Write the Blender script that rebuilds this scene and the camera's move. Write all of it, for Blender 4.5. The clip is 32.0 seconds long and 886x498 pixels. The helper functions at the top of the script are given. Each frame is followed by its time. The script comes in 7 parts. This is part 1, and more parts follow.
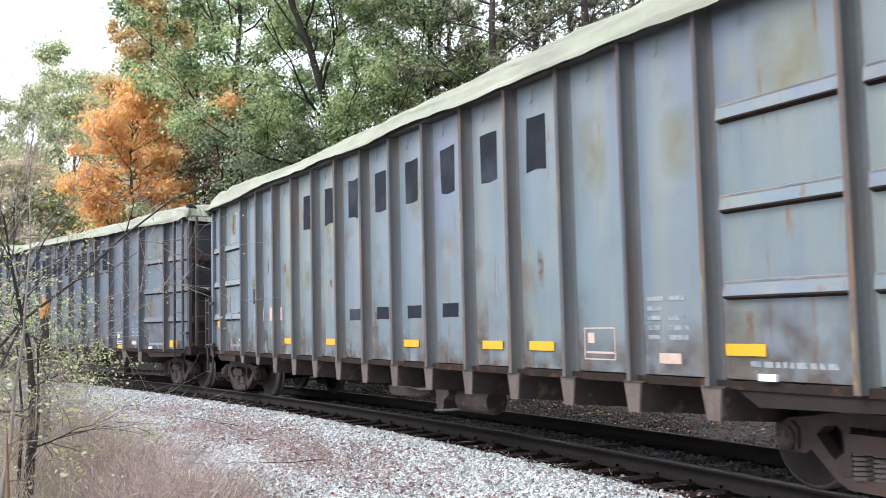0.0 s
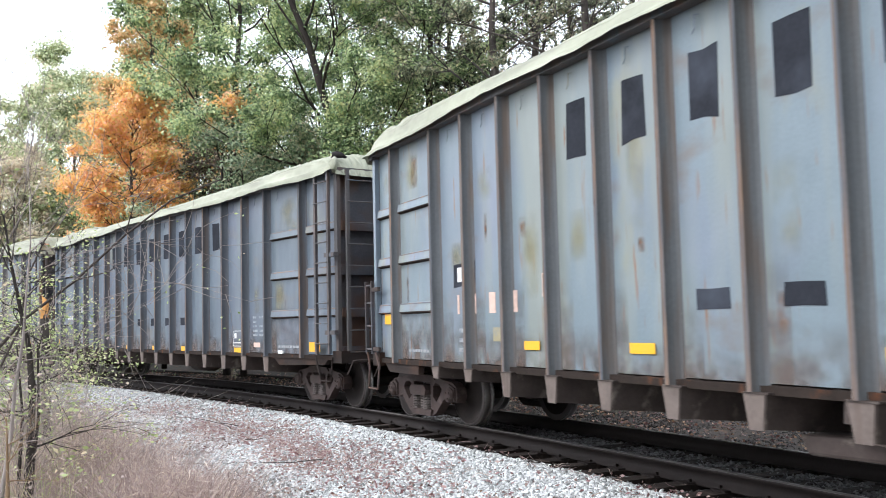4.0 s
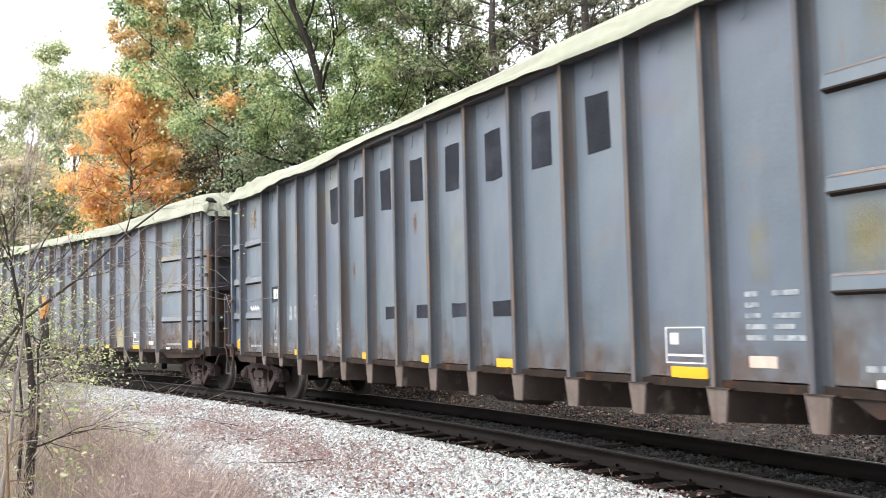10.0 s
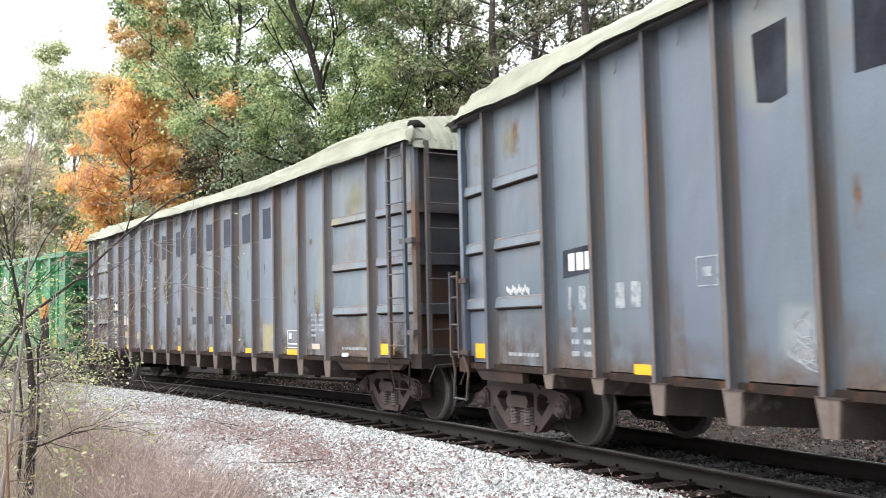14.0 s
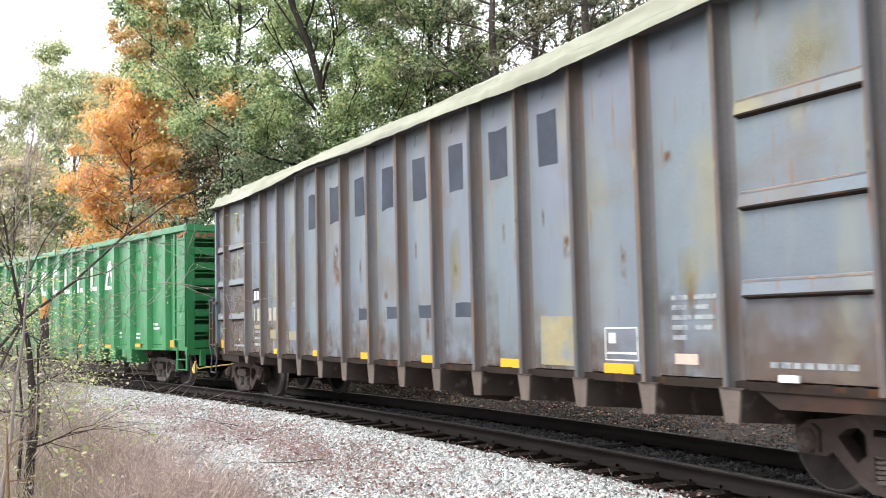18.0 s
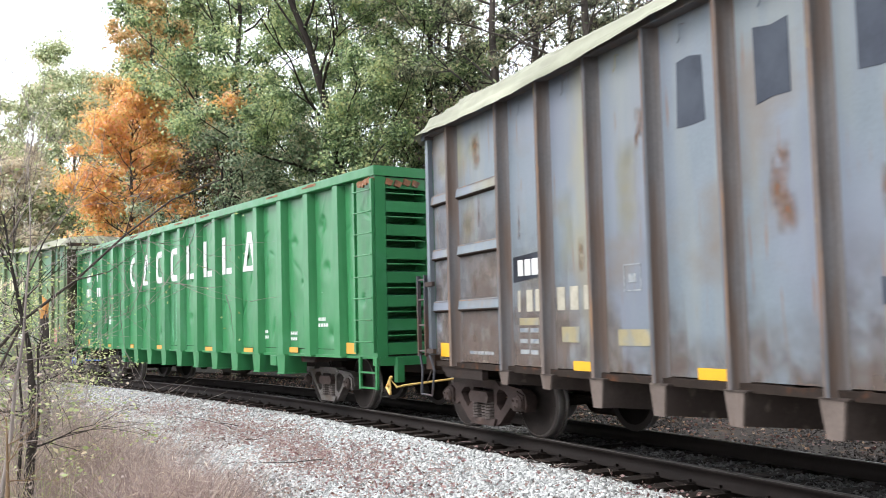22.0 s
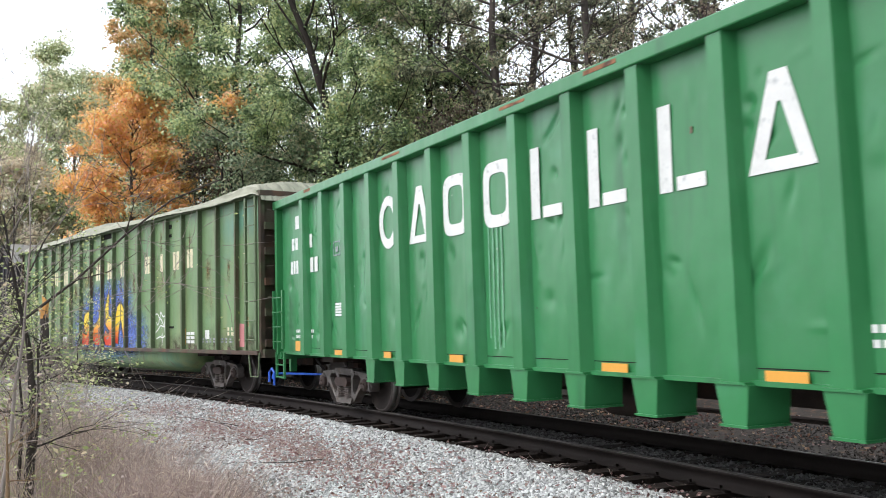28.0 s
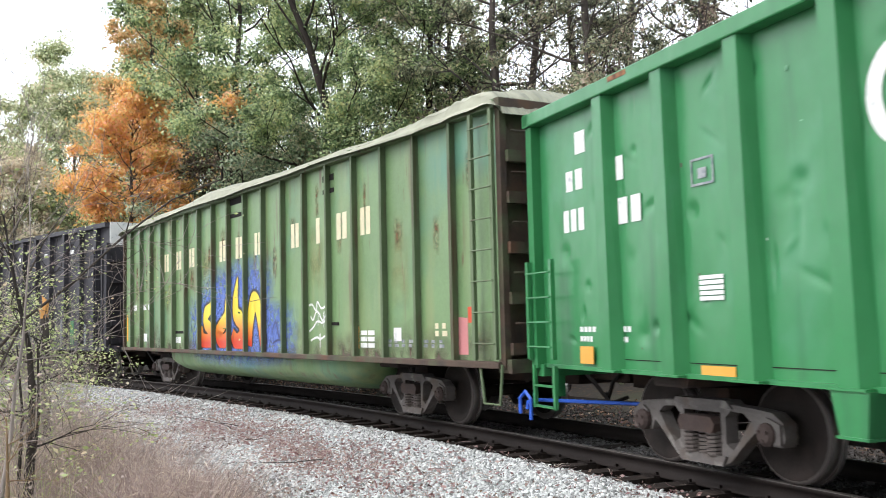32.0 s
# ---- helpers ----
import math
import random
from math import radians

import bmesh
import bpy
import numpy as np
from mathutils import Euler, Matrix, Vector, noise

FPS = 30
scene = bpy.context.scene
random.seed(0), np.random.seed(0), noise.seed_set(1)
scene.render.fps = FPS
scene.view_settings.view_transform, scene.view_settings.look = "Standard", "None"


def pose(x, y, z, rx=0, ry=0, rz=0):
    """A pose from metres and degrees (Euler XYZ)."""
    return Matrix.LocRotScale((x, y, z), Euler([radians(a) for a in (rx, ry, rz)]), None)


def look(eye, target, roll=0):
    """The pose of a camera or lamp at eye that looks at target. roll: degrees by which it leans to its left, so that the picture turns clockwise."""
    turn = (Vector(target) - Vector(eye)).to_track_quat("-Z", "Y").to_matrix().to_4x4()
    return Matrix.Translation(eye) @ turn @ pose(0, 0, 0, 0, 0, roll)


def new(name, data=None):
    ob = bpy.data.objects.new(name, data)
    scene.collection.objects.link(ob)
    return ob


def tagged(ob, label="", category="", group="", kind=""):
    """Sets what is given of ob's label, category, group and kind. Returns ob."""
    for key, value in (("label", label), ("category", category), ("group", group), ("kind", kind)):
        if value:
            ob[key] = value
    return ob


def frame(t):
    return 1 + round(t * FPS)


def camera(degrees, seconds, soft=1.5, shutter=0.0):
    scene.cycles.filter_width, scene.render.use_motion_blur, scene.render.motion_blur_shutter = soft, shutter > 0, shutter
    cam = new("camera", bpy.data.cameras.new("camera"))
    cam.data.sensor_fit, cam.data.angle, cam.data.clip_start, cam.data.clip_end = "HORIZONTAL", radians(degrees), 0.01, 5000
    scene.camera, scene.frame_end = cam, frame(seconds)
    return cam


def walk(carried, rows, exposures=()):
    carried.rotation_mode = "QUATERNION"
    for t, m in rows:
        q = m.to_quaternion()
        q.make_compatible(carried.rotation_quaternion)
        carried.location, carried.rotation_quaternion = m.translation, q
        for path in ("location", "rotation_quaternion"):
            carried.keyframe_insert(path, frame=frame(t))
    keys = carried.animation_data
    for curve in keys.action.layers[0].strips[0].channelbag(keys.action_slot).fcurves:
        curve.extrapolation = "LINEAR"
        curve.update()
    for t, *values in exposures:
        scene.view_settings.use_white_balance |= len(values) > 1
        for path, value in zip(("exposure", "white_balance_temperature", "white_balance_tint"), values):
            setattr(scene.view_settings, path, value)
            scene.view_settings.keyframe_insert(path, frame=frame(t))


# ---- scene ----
from mathutils import geometry

# the camera stands still beside the track on a tripod
PITCH, ROLL, EYE_Z = 0.07753, -0.99, 1.396
cam = camera(49.09, 32.0, 0.72, 0.5)
CAM_POSE = look((0, 0, EYE_Z), (0, math.cos(PITCH), EYE_Z + math.sin(PITCH)), ROLL)
walk(cam, [(0.0, CAM_POSE), (32.0, CAM_POSE)],
     exposures=((0, 0.6, 6150, 10), (3, 0.62, 6150, 10), (6, 0.76, 6450, 10), (8, 0.86, 6600, 10), (11, 0.84, 6600, 10), (14, 0.78, 6500, 10), (17, 0.78, 6600, 10), (20, 0.65, 6550, 10), (23, 0.62, 6500, 10), (25.5, 0.53, 6500, 10), (28, 0.23, 6450, 10), (30, 0.31, 6450, 10), (32, 0.42, 6500, 10)))

# ---- world and light: a bright overcast autumn day ----
world = bpy.data.worlds.new("sky")
scene.world = world
world.use_nodes = True
wn, wl = world.node_tree.nodes, world.node_tree.links
sky = wn.new("ShaderNodeTexSky")
sky.sky_type, sky.sun_disc = "NISHITA", False
sky.sun_elevation, sky.sun_rotation = radians(45), radians(-65)
sky.dust_density, sky.air_density = 4.0, 1.0
cloud = wn.new("ShaderNodeMixRGB")
cloud.inputs[0].default_value = 0.8
cloud.inputs[2].default_value = (11.3, 11.9, 12.9, 1)
wl.new(sky.outputs[0], cloud.inputs[1])
wl.new(cloud.outputs[0], wn["Background"].inputs[0])
wn["Background"].inputs[1].default_value = 0.15
sun_data = bpy.data.lights.new("sun", "SUN")
sun_data.energy, sun_data.angle, sun_data.color = 1.5, radians(30), (1, 0.98, 0.96)
sun = new("sun", sun_data)
sun.matrix_world = look((-30, 2, 34), (0, 16, 0))

# ---- the line of the track ----
R = 94.08            # radius of the curve
D0, HEAD = 15.726, -1.05394
CX, CY = R * math.sin(HEAD), D0 - R * math.cos(HEAD)
CANT = 0.37
KNOTS_T = np.array([0, 3.5, 7, 10.5, 12.5, 14.3, 16.5, 19, 21, 24.5, 28, 32.0])
KNOTS_S = np.array([-27.074, -20.244, -13.202, -5.171, -0.496, 3.708, 8.668, 14.6, 19.27, 27.178, 35.019, 43.745])


def run(t):
    """How far the train has rolled at t seconds."""
    n, h = len(KNOTS_T), np.diff(KNOTS_T)
    a, b = np.eye(n), np.zeros(n)
    for i in range(1, n - 1):
        a[i, i - 1:i + 2] = h[i - 1], 2 * (h[i - 1] + h[i]), h[i]
        b[i] = 6 * ((KNOTS_S[i + 1] - KNOTS_S[i]) / h[i] - (KNOTS_S[i] - KNOTS_S[i - 1]) / h[i - 1])
    m = np.linalg.solve(a, b)
    i = int(np.clip(np.searchsorted(KNOTS_T, t) - 1, 0, n - 2))
    p, q, w = KNOTS_T[i + 1] - t, t - KNOTS_T[i], h[i]
    return float(m[i] * p ** 3 / (6 * w) + m[i + 1] * q ** 3 / (6 * w) + (KNOTS_S[i] / w - m[i] * w / 6) * p + (KNOTS_S[i + 1] / w - m[i + 1] * w / 6) * q)


def on_track(s, w=0.0):
    """Place and heading at s along the curve, w metres to the camera's side of the centre line."""
    a = HEAD - s / R
    return CX - (R - w) * math.sin(a), CY + (R - w) * math.cos(a), a


# ---- materials ----
def material(name, colour, rough=0.7, metal=0.0, bump=0.0, spots=(), grain=30.0, vary=0.12, scale=2.0, streak=None, island=False, coords="Object", spec=0.5, wave=0.0, tone=(0.4, 1.5)):
    """A surface with grain, large variation, and stains: spots are (colour, scale, low, high[, stretch])."""
    m = bpy.data.materials.new(name)
    m.use_nodes = True
    n, l = m.node_tree.nodes, m.node_tree.links
    b = n["Principled BSDF"]
    b.inputs["Roughness"].default_value, b.inputs["Metallic"].default_value = rough, metal
    b.inputs["Specular IOR Level"].default_value = spec
    tc = n.new("ShaderNodeTexCoord")
    own = n.new("ShaderNodeObjectInfo")
    far = n.new("ShaderNodeVectorMath")
    far.operation = "SCALE"
    far.inputs[0].default_value = (17, 9, 13)
    l.new(own.outputs["Random"], far.inputs["Scale"])
    place = n.new("ShaderNodeVectorMath")
    l.new(tc.outputs[coords], place.inputs[0])
    l.new(far.outputs[0], place.inputs[1])

    def noise_of(sc, detail=5, stretch=(1, 1, 1), off=0.0):
        mp = n.new("ShaderNodeMapping")
        mp.inputs["Scale"].default_value = stretch
        mp.inputs["Location"].default_value = (off, off * 1.7, off * 0.6)
        l.new(place.outputs[0], mp.inputs[0])
        t = n.new("ShaderNodeTexNoise")
        t.inputs["Scale"].default_value, t.inputs["Detail"].default_value = sc, detail
        l.new(mp.outputs[0], t.inputs["Vector"])
        return t.outputs["Fac"]

    def ramp(src, lo, hi, c0, c1):
        r = n.new("ShaderNodeValToRGB")
        r.color_ramp.elements[0].position, r.color_ramp.elements[1].position = lo, hi
        r.color_ramp.elements[0].color, r.color_ramp.elements[1].color = (*c0, 1), (*c1, 1)
        l.new(src, r.inputs[0])
        return r.outputs[0]

    def mix(f, a, c, mode="MIX"):
        x = n.new("ShaderNodeMixRGB")
        x.blend_type = mode
        for k, v in ((0, f), (1, a), (2, c)):
            if isinstance(v, (int, float)):
                x.inputs[k].default_value = v
            elif isinstance(v, tuple):
                x.inputs[k].default_value = (*v, 1)
            else:
                l.new(v, x.inputs[k])
        return x.outputs[0]

    dark, light = tuple(c * (1 - vary) for c in colour), tuple(min(1, c * (1 + vary)) for c in colour)
    out = ramp(noise_of(scale), 0.3, 0.7, dark, light)
    fine = noise_of(grain, 6)
    out = mix(0.35, out, ramp(fine, 0.3, 0.7, dark, light))
    for i, s in enumerate(spots):
        c, sc, lo, hi = s[:4]
        st = s[4] if len(s) > 4 else (1, 1, 1)
        out = mix(ramp(noise_of(sc, 6, st, 3.1 * i + 1), lo, hi, (0, 0, 0), (1, 1, 1)), out, c)
    if island:
        g = n.new("ShaderNodeNewGeometry")
        out = mix(0.75, out, ramp(g.outputs["Random Per Island"], 0, 1, tuple(c * tone[0] for c in colour), tuple(min(1, c * tone[1]) for c in colour)))
    l.new(out, b.inputs["Base Color"])
    if bump:
        bp = n.new("ShaderNodeBump")
        bp.inputs["Strength"].default_value, bp.inputs["Distance"].default_value = bump, 0.02
        l.new(fine, bp.inputs["Height"])
        l.new(bp.outputs[0], b.inputs["Normal"])
        if wave:
            bw = n.new("ShaderNodeBump")
            bw.inputs["Strength"].default_value, bw.inputs["Distance"].default_value = wave, 0.12
            l.new(noise_of(1.7, 2, (1, 1, 0.6), 8.0), bw.inputs["Height"])
            l.new(bw.outputs[0], bp.inputs["Normal"])
    return m


def leaf_material(name, colours):
    """Leaves: each one takes its own tone between the colours; light passes through them."""
    m = bpy.data.materials.new(name)
    m.use_nodes = True
    n, l = m.node_tree.nodes, m.node_tree.links
    b = n["Principled BSDF"]
    b.inputs["Roughness"].default_value = 0.42
    g = n.new("ShaderNodeNewGeometry")
    r = n.new("ShaderNodeValToRGB")
    el = r.color_ramp.elements
    while len(el) < len(colours):
        el.new(0.5)
    for i, c in enumerate(colours):
        el[i].position, el[i].color = i / (len(colours) - 1), (*c, 1)
    tc = n.new("ShaderNodeTexCoord")
    no = n.new("ShaderNodeTexNoise")
    no.inputs["Scale"].default_value = 0.8
    l.new(tc.outputs["Object"], no.inputs["Vector"])
    mx = n.new("ShaderNodeMath")
    mx.operation = "MULTIPLY_ADD"
    l.new(g.outputs["Random Per Island"], mx.inputs[0])
    mx.inputs[1].default_value = 0.95
    sub = n.new("ShaderNodeMath")
    sub.operation = "MULTIPLY_ADD"
    l.new(no.outputs["Fac"], sub.inputs[0])
    sub.inputs[1].default_value, sub.inputs[2].default_value = 1.7, -0.85
    l.new(sub.outputs[0], mx.inputs[2])
    l.new(mx.outputs[0], r.inputs[0])
    l.new(r.outputs[0], b.inputs["Base Color"])
    tr = n.new("ShaderNodeBsdfTranslucent")
    l.new(r.outputs[0], tr.inputs["Color"])
    ms = n.new("ShaderNodeMixShader")
    ms.inputs[0].default_value = 0.36
    l.new(b.outputs[0], ms.inputs[1])
    l.new(tr.outputs[0], ms.inputs[2])
    l.new(ms.outputs[0], n["Material Output"].inputs["Surface"])
    return m


def stain_material(name, colour, strength, rise=False, grain=9.0):
    """A thin stain on paint: thick in its middle (or along its foot), broken up by noise, clear at its edges."""
    m = bpy.data.materials.new(name)
    m.use_nodes = True
    n, l = m.node_tree.nodes, m.node_tree.links
    b = n["Principled BSDF"]
    b.inputs["Roughness"].default_value = 0.75
    b.inputs["Specular IOR Level"].default_value = 0.2
    tc, own = n.new("ShaderNodeTexCoord"), n.new("ShaderNodeObjectInfo")
    sep = n.new("ShaderNodeSeparateXYZ")
    l.new(tc.outputs["Generated"], sep.inputs[0])

    def calc(op, a, c):
        x = n.new("ShaderNodeMath")
        x.operation, x.use_clamp = op, True
        for k, v in ((0, a), (1, c)):
            if isinstance(v, (int, float)):
                x.inputs[k].default_value = v
            else:
                l.new(v, x.inputs[k])
        return x.outputs[0]
    # 4q(1-q) is one in the middle and nought at both edges
    across = calc("MULTIPLY", calc("MULTIPLY", sep.outputs[0], calc("SUBTRACT", 1.0, sep.outputs[0])), 4.0)
    if rise:
        along = calc("SUBTRACT", 1.0, sep.outputs[2])
        across = calc("POWER", across, 0.3)
    else:
        along = calc("MULTIPLY", calc("MULTIPLY", sep.outputs[2], calc("SUBTRACT", 1.0, sep.outputs[2])), 4.0)
    no = n.new("ShaderNodeTexNoise")
    no.noise_dimensions = "4D"
    no.inputs["Scale"].default_value, no.inputs["Detail"].default_value = 4.0 if rise else grain, 8
    off = n.new("ShaderNodeMath")
    off.operation = "MULTIPLY"
    off.inputs[1].default_value = 40.0
    l.new(own.outputs["Random"], off.inputs[0])
    l.new(off.outputs[0], no.inputs["W"])
    l.new(tc.outputs["Object"], no.inputs["Vector"])
    r = n.new("ShaderNodeValToRGB")
    r.color_ramp.elements[0].position, r.color_ramp.elements[1].position = 0.34, 0.66
    l.new(no.outputs["Fac"], r.inputs[0])
    f = calc("MULTIPLY", calc("MULTIPLY", calc("MULTIPLY", across, along), r.outputs[0]), strength)
    tone = n.new("ShaderNodeMixRGB")
    tone.inputs[1].default_value = (*colour, 1)
    tone.inputs[2].default_value = (*(c * 0.55 for c in colour), 1)
    l.new(r.outputs[0], tone.inputs[0])
    l.new(tone.outputs[0], b.inputs["Base Color"])
    clear, ms = n.new("ShaderNodeBsdfTransparent"), n.new("ShaderNodeMixShader")
    l.new(f, ms.inputs[0])
    l.new(clear.outputs[0], ms.inputs[1])
    l.new(b.outputs[0], ms.inputs[2])
    l.new(ms.outputs[0], n["Material Output"].inputs["Surface"])
    return m


RUST, RUST_DARK, GRIME = (0.16, 0.075, 0.04), (0.06, 0.035, 0.025), (0.09, 0.075, 0.065)
TALL = (3.0, 3.0, 0.35)
M = {}
M["car_a"] = material("blue_grey_paint", (0.161, 0.206, 0.232), 0.42, bump=0.08, scale=0.8, vary=0.14, wave=0.4, spots=(((0.171, 0.195, 0.254), 0.35, 0.46, 0.64), ((0.209, 0.235, 0.219), 0.6, 0.48, 0.66, TALL), ((0.25, 0.24, 0.15), 0.8, 0.6, 0.76, (1.5, 1.5, 0.7)), ((0.15, 0.12, 0.105), 1.0, 0.6, 0.76, (1, 1, 1.6)), ((0.2, 0.095, 0.045), 2.6, 0.64, 0.74, (5, 5, 0.5))))
M["car_b"] = material("slate_grey_paint", (0.101, 0.129, 0.156), 0.42, bump=0.08, scale=0.7, vary=0.14, wave=0.4, spots=(((0.113, 0.132, 0.171), 0.35, 0.45, 0.62), ((0.126, 0.152, 0.167), 0.8, 0.5, 0.7, TALL), ((0.14, 0.125, 0.11), 0.9, 0.6, 0.76, (1, 1, 1.6)), ((0.2, 0.2, 0.16), 0.6, 0.64, 0.78), ((0.18, 0.085, 0.045), 2.6, 0.66, 0.76, (5, 5, 0.5))))
M["car_c"] = material("faded_grey_paint", (0.155, 0.19, 0.22), 0.48, bump=0.08, scale=0.8, vary=0.16, wave=0.4, spots=(((0.165, 0.185, 0.232), 0.35, 0.46, 0.62), ((0.2, 0.222, 0.22), 0.8, 0.5, 0.7, TALL), ((0.27, 0.245, 0.14), 0.55, 0.6, 0.75, (1.5, 1.5, 0.7)), ((0.16, 0.135, 0.115), 0.8, 0.54, 0.74, (1, 1, 1.4)), ((0.2, 0.095, 0.045), 2.4, 0.62, 0.75, (5, 5, 0.5))))
M["post"] = material("worn_blue_grey_steel", (0.1, 0.093, 0.093), 0.6, bump=0.12, scale=1.2, vary=0.2, spots=(((0.14, 0.1, 0.085), 2.6, 0.5, 0.7, TALL), ((0.1, 0.12, 0.145), 1.4, 0.58, 0.66, TALL), (RUST_DARK, 4.0, 0.66, 0.76)), spec=0.2)
M["post_rusty"] = material("rust_stained_steel", (0.15, 0.118, 0.102), 0.7, bump=0.12, scale=1.2, vary=0.22, spots=(((0.2, 0.12, 0.08), 2.4, 0.5, 0.68, TALL), ((0.3, 0.23, 0.11), 3.2, 0.62, 0.7, (2, 2, 0.8)), ((0.13, 0.15, 0.175), 1.6, 0.6, 0.66, TALL), ((0.09, 0.045, 0.03), 4.0, 0.64, 0.74)), spec=0.2)
# post flanks: wagon paint darkened for their shaded side, with some dirt
M["side_car_a"] = material("dirty_shaded_blue_grey_flank", (0.115, 0.12, 0.124), 0.6, bump=0.1, scale=1.2, vary=0.2, spots=(((0.12, 0.095, 0.08), 2.0, 0.48, 0.66, TALL),), spec=0.2)
M["side_car_b"] = material("dirty_shaded_slate_flank", (0.08, 0.087, 0.098), 0.6, bump=0.1, scale=1.2, vary=0.2, spots=(((0.085, 0.068, 0.06), 2.0, 0.5, 0.68, TALL),), spec=0.2)
M["side_car_c"] = material("dirty_shaded_grey_flank", (0.14, 0.132, 0.132), 0.65, bump=0.1, scale=1.2, vary=0.2, spots=(((0.13, 0.095, 0.078), 2.0, 0.44, 0.64, TALL),), spec=0.2)
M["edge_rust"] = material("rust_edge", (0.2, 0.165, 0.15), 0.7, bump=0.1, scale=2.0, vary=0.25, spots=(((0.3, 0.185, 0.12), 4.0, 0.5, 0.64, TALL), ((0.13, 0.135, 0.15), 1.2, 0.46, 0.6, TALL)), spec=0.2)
# end steel: rust and dirt, darkened further for the shade on the ends
M["end_dirty"] = material("dirty_shaded_end_steel", (0.075, 0.076, 0.086), 0.75, bump=0.15, scale=1.5, vary=0.25, spots=(((0.1, 0.06, 0.045), 1.0, 0.44, 0.6), ((0.06, 0.055, 0.055), 0.9, 0.56, 0.72)), spec=0.2)
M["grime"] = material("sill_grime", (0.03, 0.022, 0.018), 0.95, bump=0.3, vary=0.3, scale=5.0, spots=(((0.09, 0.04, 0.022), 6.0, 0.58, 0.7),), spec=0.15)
M["ochre"] = material("ochre_touch_up", (0.31, 0.265, 0.15), 0.6, vary=0.2, scale=3.0, spots=(((0.2, 0.22, 0.22), 3.5, 0.48, 0.62),))
M["under"] = material("grimy_brown_steel", (0.032, 0.024, 0.021), 0.8, bump=0.2, scale=2.0, vary=0.25, spots=(((0.06, 0.034, 0.024), 2.0, 0.52, 0.7),), spec=0.15)
M["bearer"] = material("dusty_brown_steel", (0.07, 0.055, 0.049), 0.8, bump=0.2, scale=3.0, vary=0.3, spots=(((0.06, 0.045, 0.04), 2.0, 0.5, 0.66), ((0.2, 0.17, 0.14), 5.0, 0.6, 0.75)), spec=0.15)
M["truck"] = material("cast_steel_dust", (0.06, 0.043, 0.039), 0.75, bump=0.25, scale=4.0, vary=0.3, spots=(((0.08, 0.05, 0.04), 4.0, 0.55, 0.75), ((0.13, 0.1, 0.088), 5.0, 0.62, 0.78)), spec=0.2)
M["spring"] = material("dusty_spring_steel", (0.11, 0.092, 0.085), 0.7, bump=0.1, vary=0.3, spec=0.2)
M["rim"] = material("worn_wheel_rim", (0.1, 0.085, 0.08), 0.55, 0.3, bump=0.1, vary=0.2, spec=0.3)
M["wheel"] = material("wheel_steel", (0.022, 0.017, 0.015), 0.75, 0.0, bump=0.1, scale=3.0, vary=0.3, spec=0.2, spots=(((0.04, 0.029, 0.025), 3.0, 0.5, 0.7),))
M["tread"] = material("polished_tread", (0.45, 0.43, 0.42), 0.35, 0.9)
M["dark"] = material("dark_steel", (0.022, 0.02, 0.019), 0.85, bump=0.1, spec=0.12)
M["patch"] = material("black_paint_patch", (0.024, 0.026, 0.033), 0.85, vary=0.35, scale=3.0, spec=0.12, spots=(((0.055, 0.062, 0.078), 1.6, 0.5, 0.72),))
M["patch_blue"] = material("slate_paint_patch", (0.055, 0.064, 0.084), 0.8, vary=0.2, scale=3.0, spec=0.2, spots=(((0.075, 0.088, 0.11), 1.6, 0.5, 0.7),))
M["yellow"] = material("yellow_reflector", (0.85, 0.42, 0.015), 0.4, vary=0.05)
M["amber"] = material("amber_reflector", (0.75, 0.36, 0.06), 0.4, vary=0.08)
M["white"] = material("white_stencil", (0.75, 0.75, 0.73), 0.5, vary=0.08, scale=6, spots=(((0.4, 0.42, 0.42), 9.0, 0.6, 0.75),))
M["faint"] = material("faded_stencil", (0.3, 0.32, 0.33), 0.6, vary=0.3, scale=12, spots=(((0.16, 0.19, 0.22), 14.0, 0.5, 0.62),))
M["salmon"] = material("sun_bleached_stencil", (0.62, 0.44, 0.36), 0.6, vary=0.2, scale=10)
# the stretched pale and dark streaks paint in the shading of long folds
M["tarp"] = material("cream_tarpaulin", (0.27, 0.275, 0.2), 0.7, bump=0.15, grain=8, scale=1.5, vary=0.16, spots=(((0.2, 0.2, 0.15), 1.4, 0.52, 0.72, (0.5, 5, 3)), ((0.36, 0.36, 0.27), 1.1, 0.55, 0.72, (0.4, 6, 3))))
n, l = M["tarp"].node_tree.nodes, M["tarp"].node_tree.links
tc, mp, fold, crease = n.new("ShaderNodeTexCoord"), n.new("ShaderNodeMapping"), n.new("ShaderNodeTexNoise"), n.new("ShaderNodeBump")
mp.inputs["Scale"].default_value, mp.inputs["Rotation"].default_value = (0.4, 4.0, 1.0), (0, radians(4), radians(5))
fold.inputs["Scale"].default_value, fold.inputs["Detail"].default_value, fold.inputs["Distortion"].default_value = 1.3, 2, 0.3
crease.inputs["Strength"].default_value, crease.inputs["Distance"].default_value = 0.8, 0.3
l.new(tc.outputs["Object"], mp.inputs[0])
l.new(mp.outputs[0], fold.inputs["Vector"])
l.new(fold.outputs["Fac"], crease.inputs["Height"])
l.new(crease.outputs[0], [k for k in n if k.bl_idname == "ShaderNodeBump" and k != crease][0].inputs["Normal"])
M["green"] = material("bright_green_paint", (0.04, 0.215, 0.078), 0.3, bump=0.04, grain=6, scale=0.6, vary=0.12, wave=0.3, spots=(((0.07, 0.26, 0.13), 1.1, 0.6, 0.78), ((0.03, 0.12, 0.055), 0.9, 0.6, 0.8, TALL)))
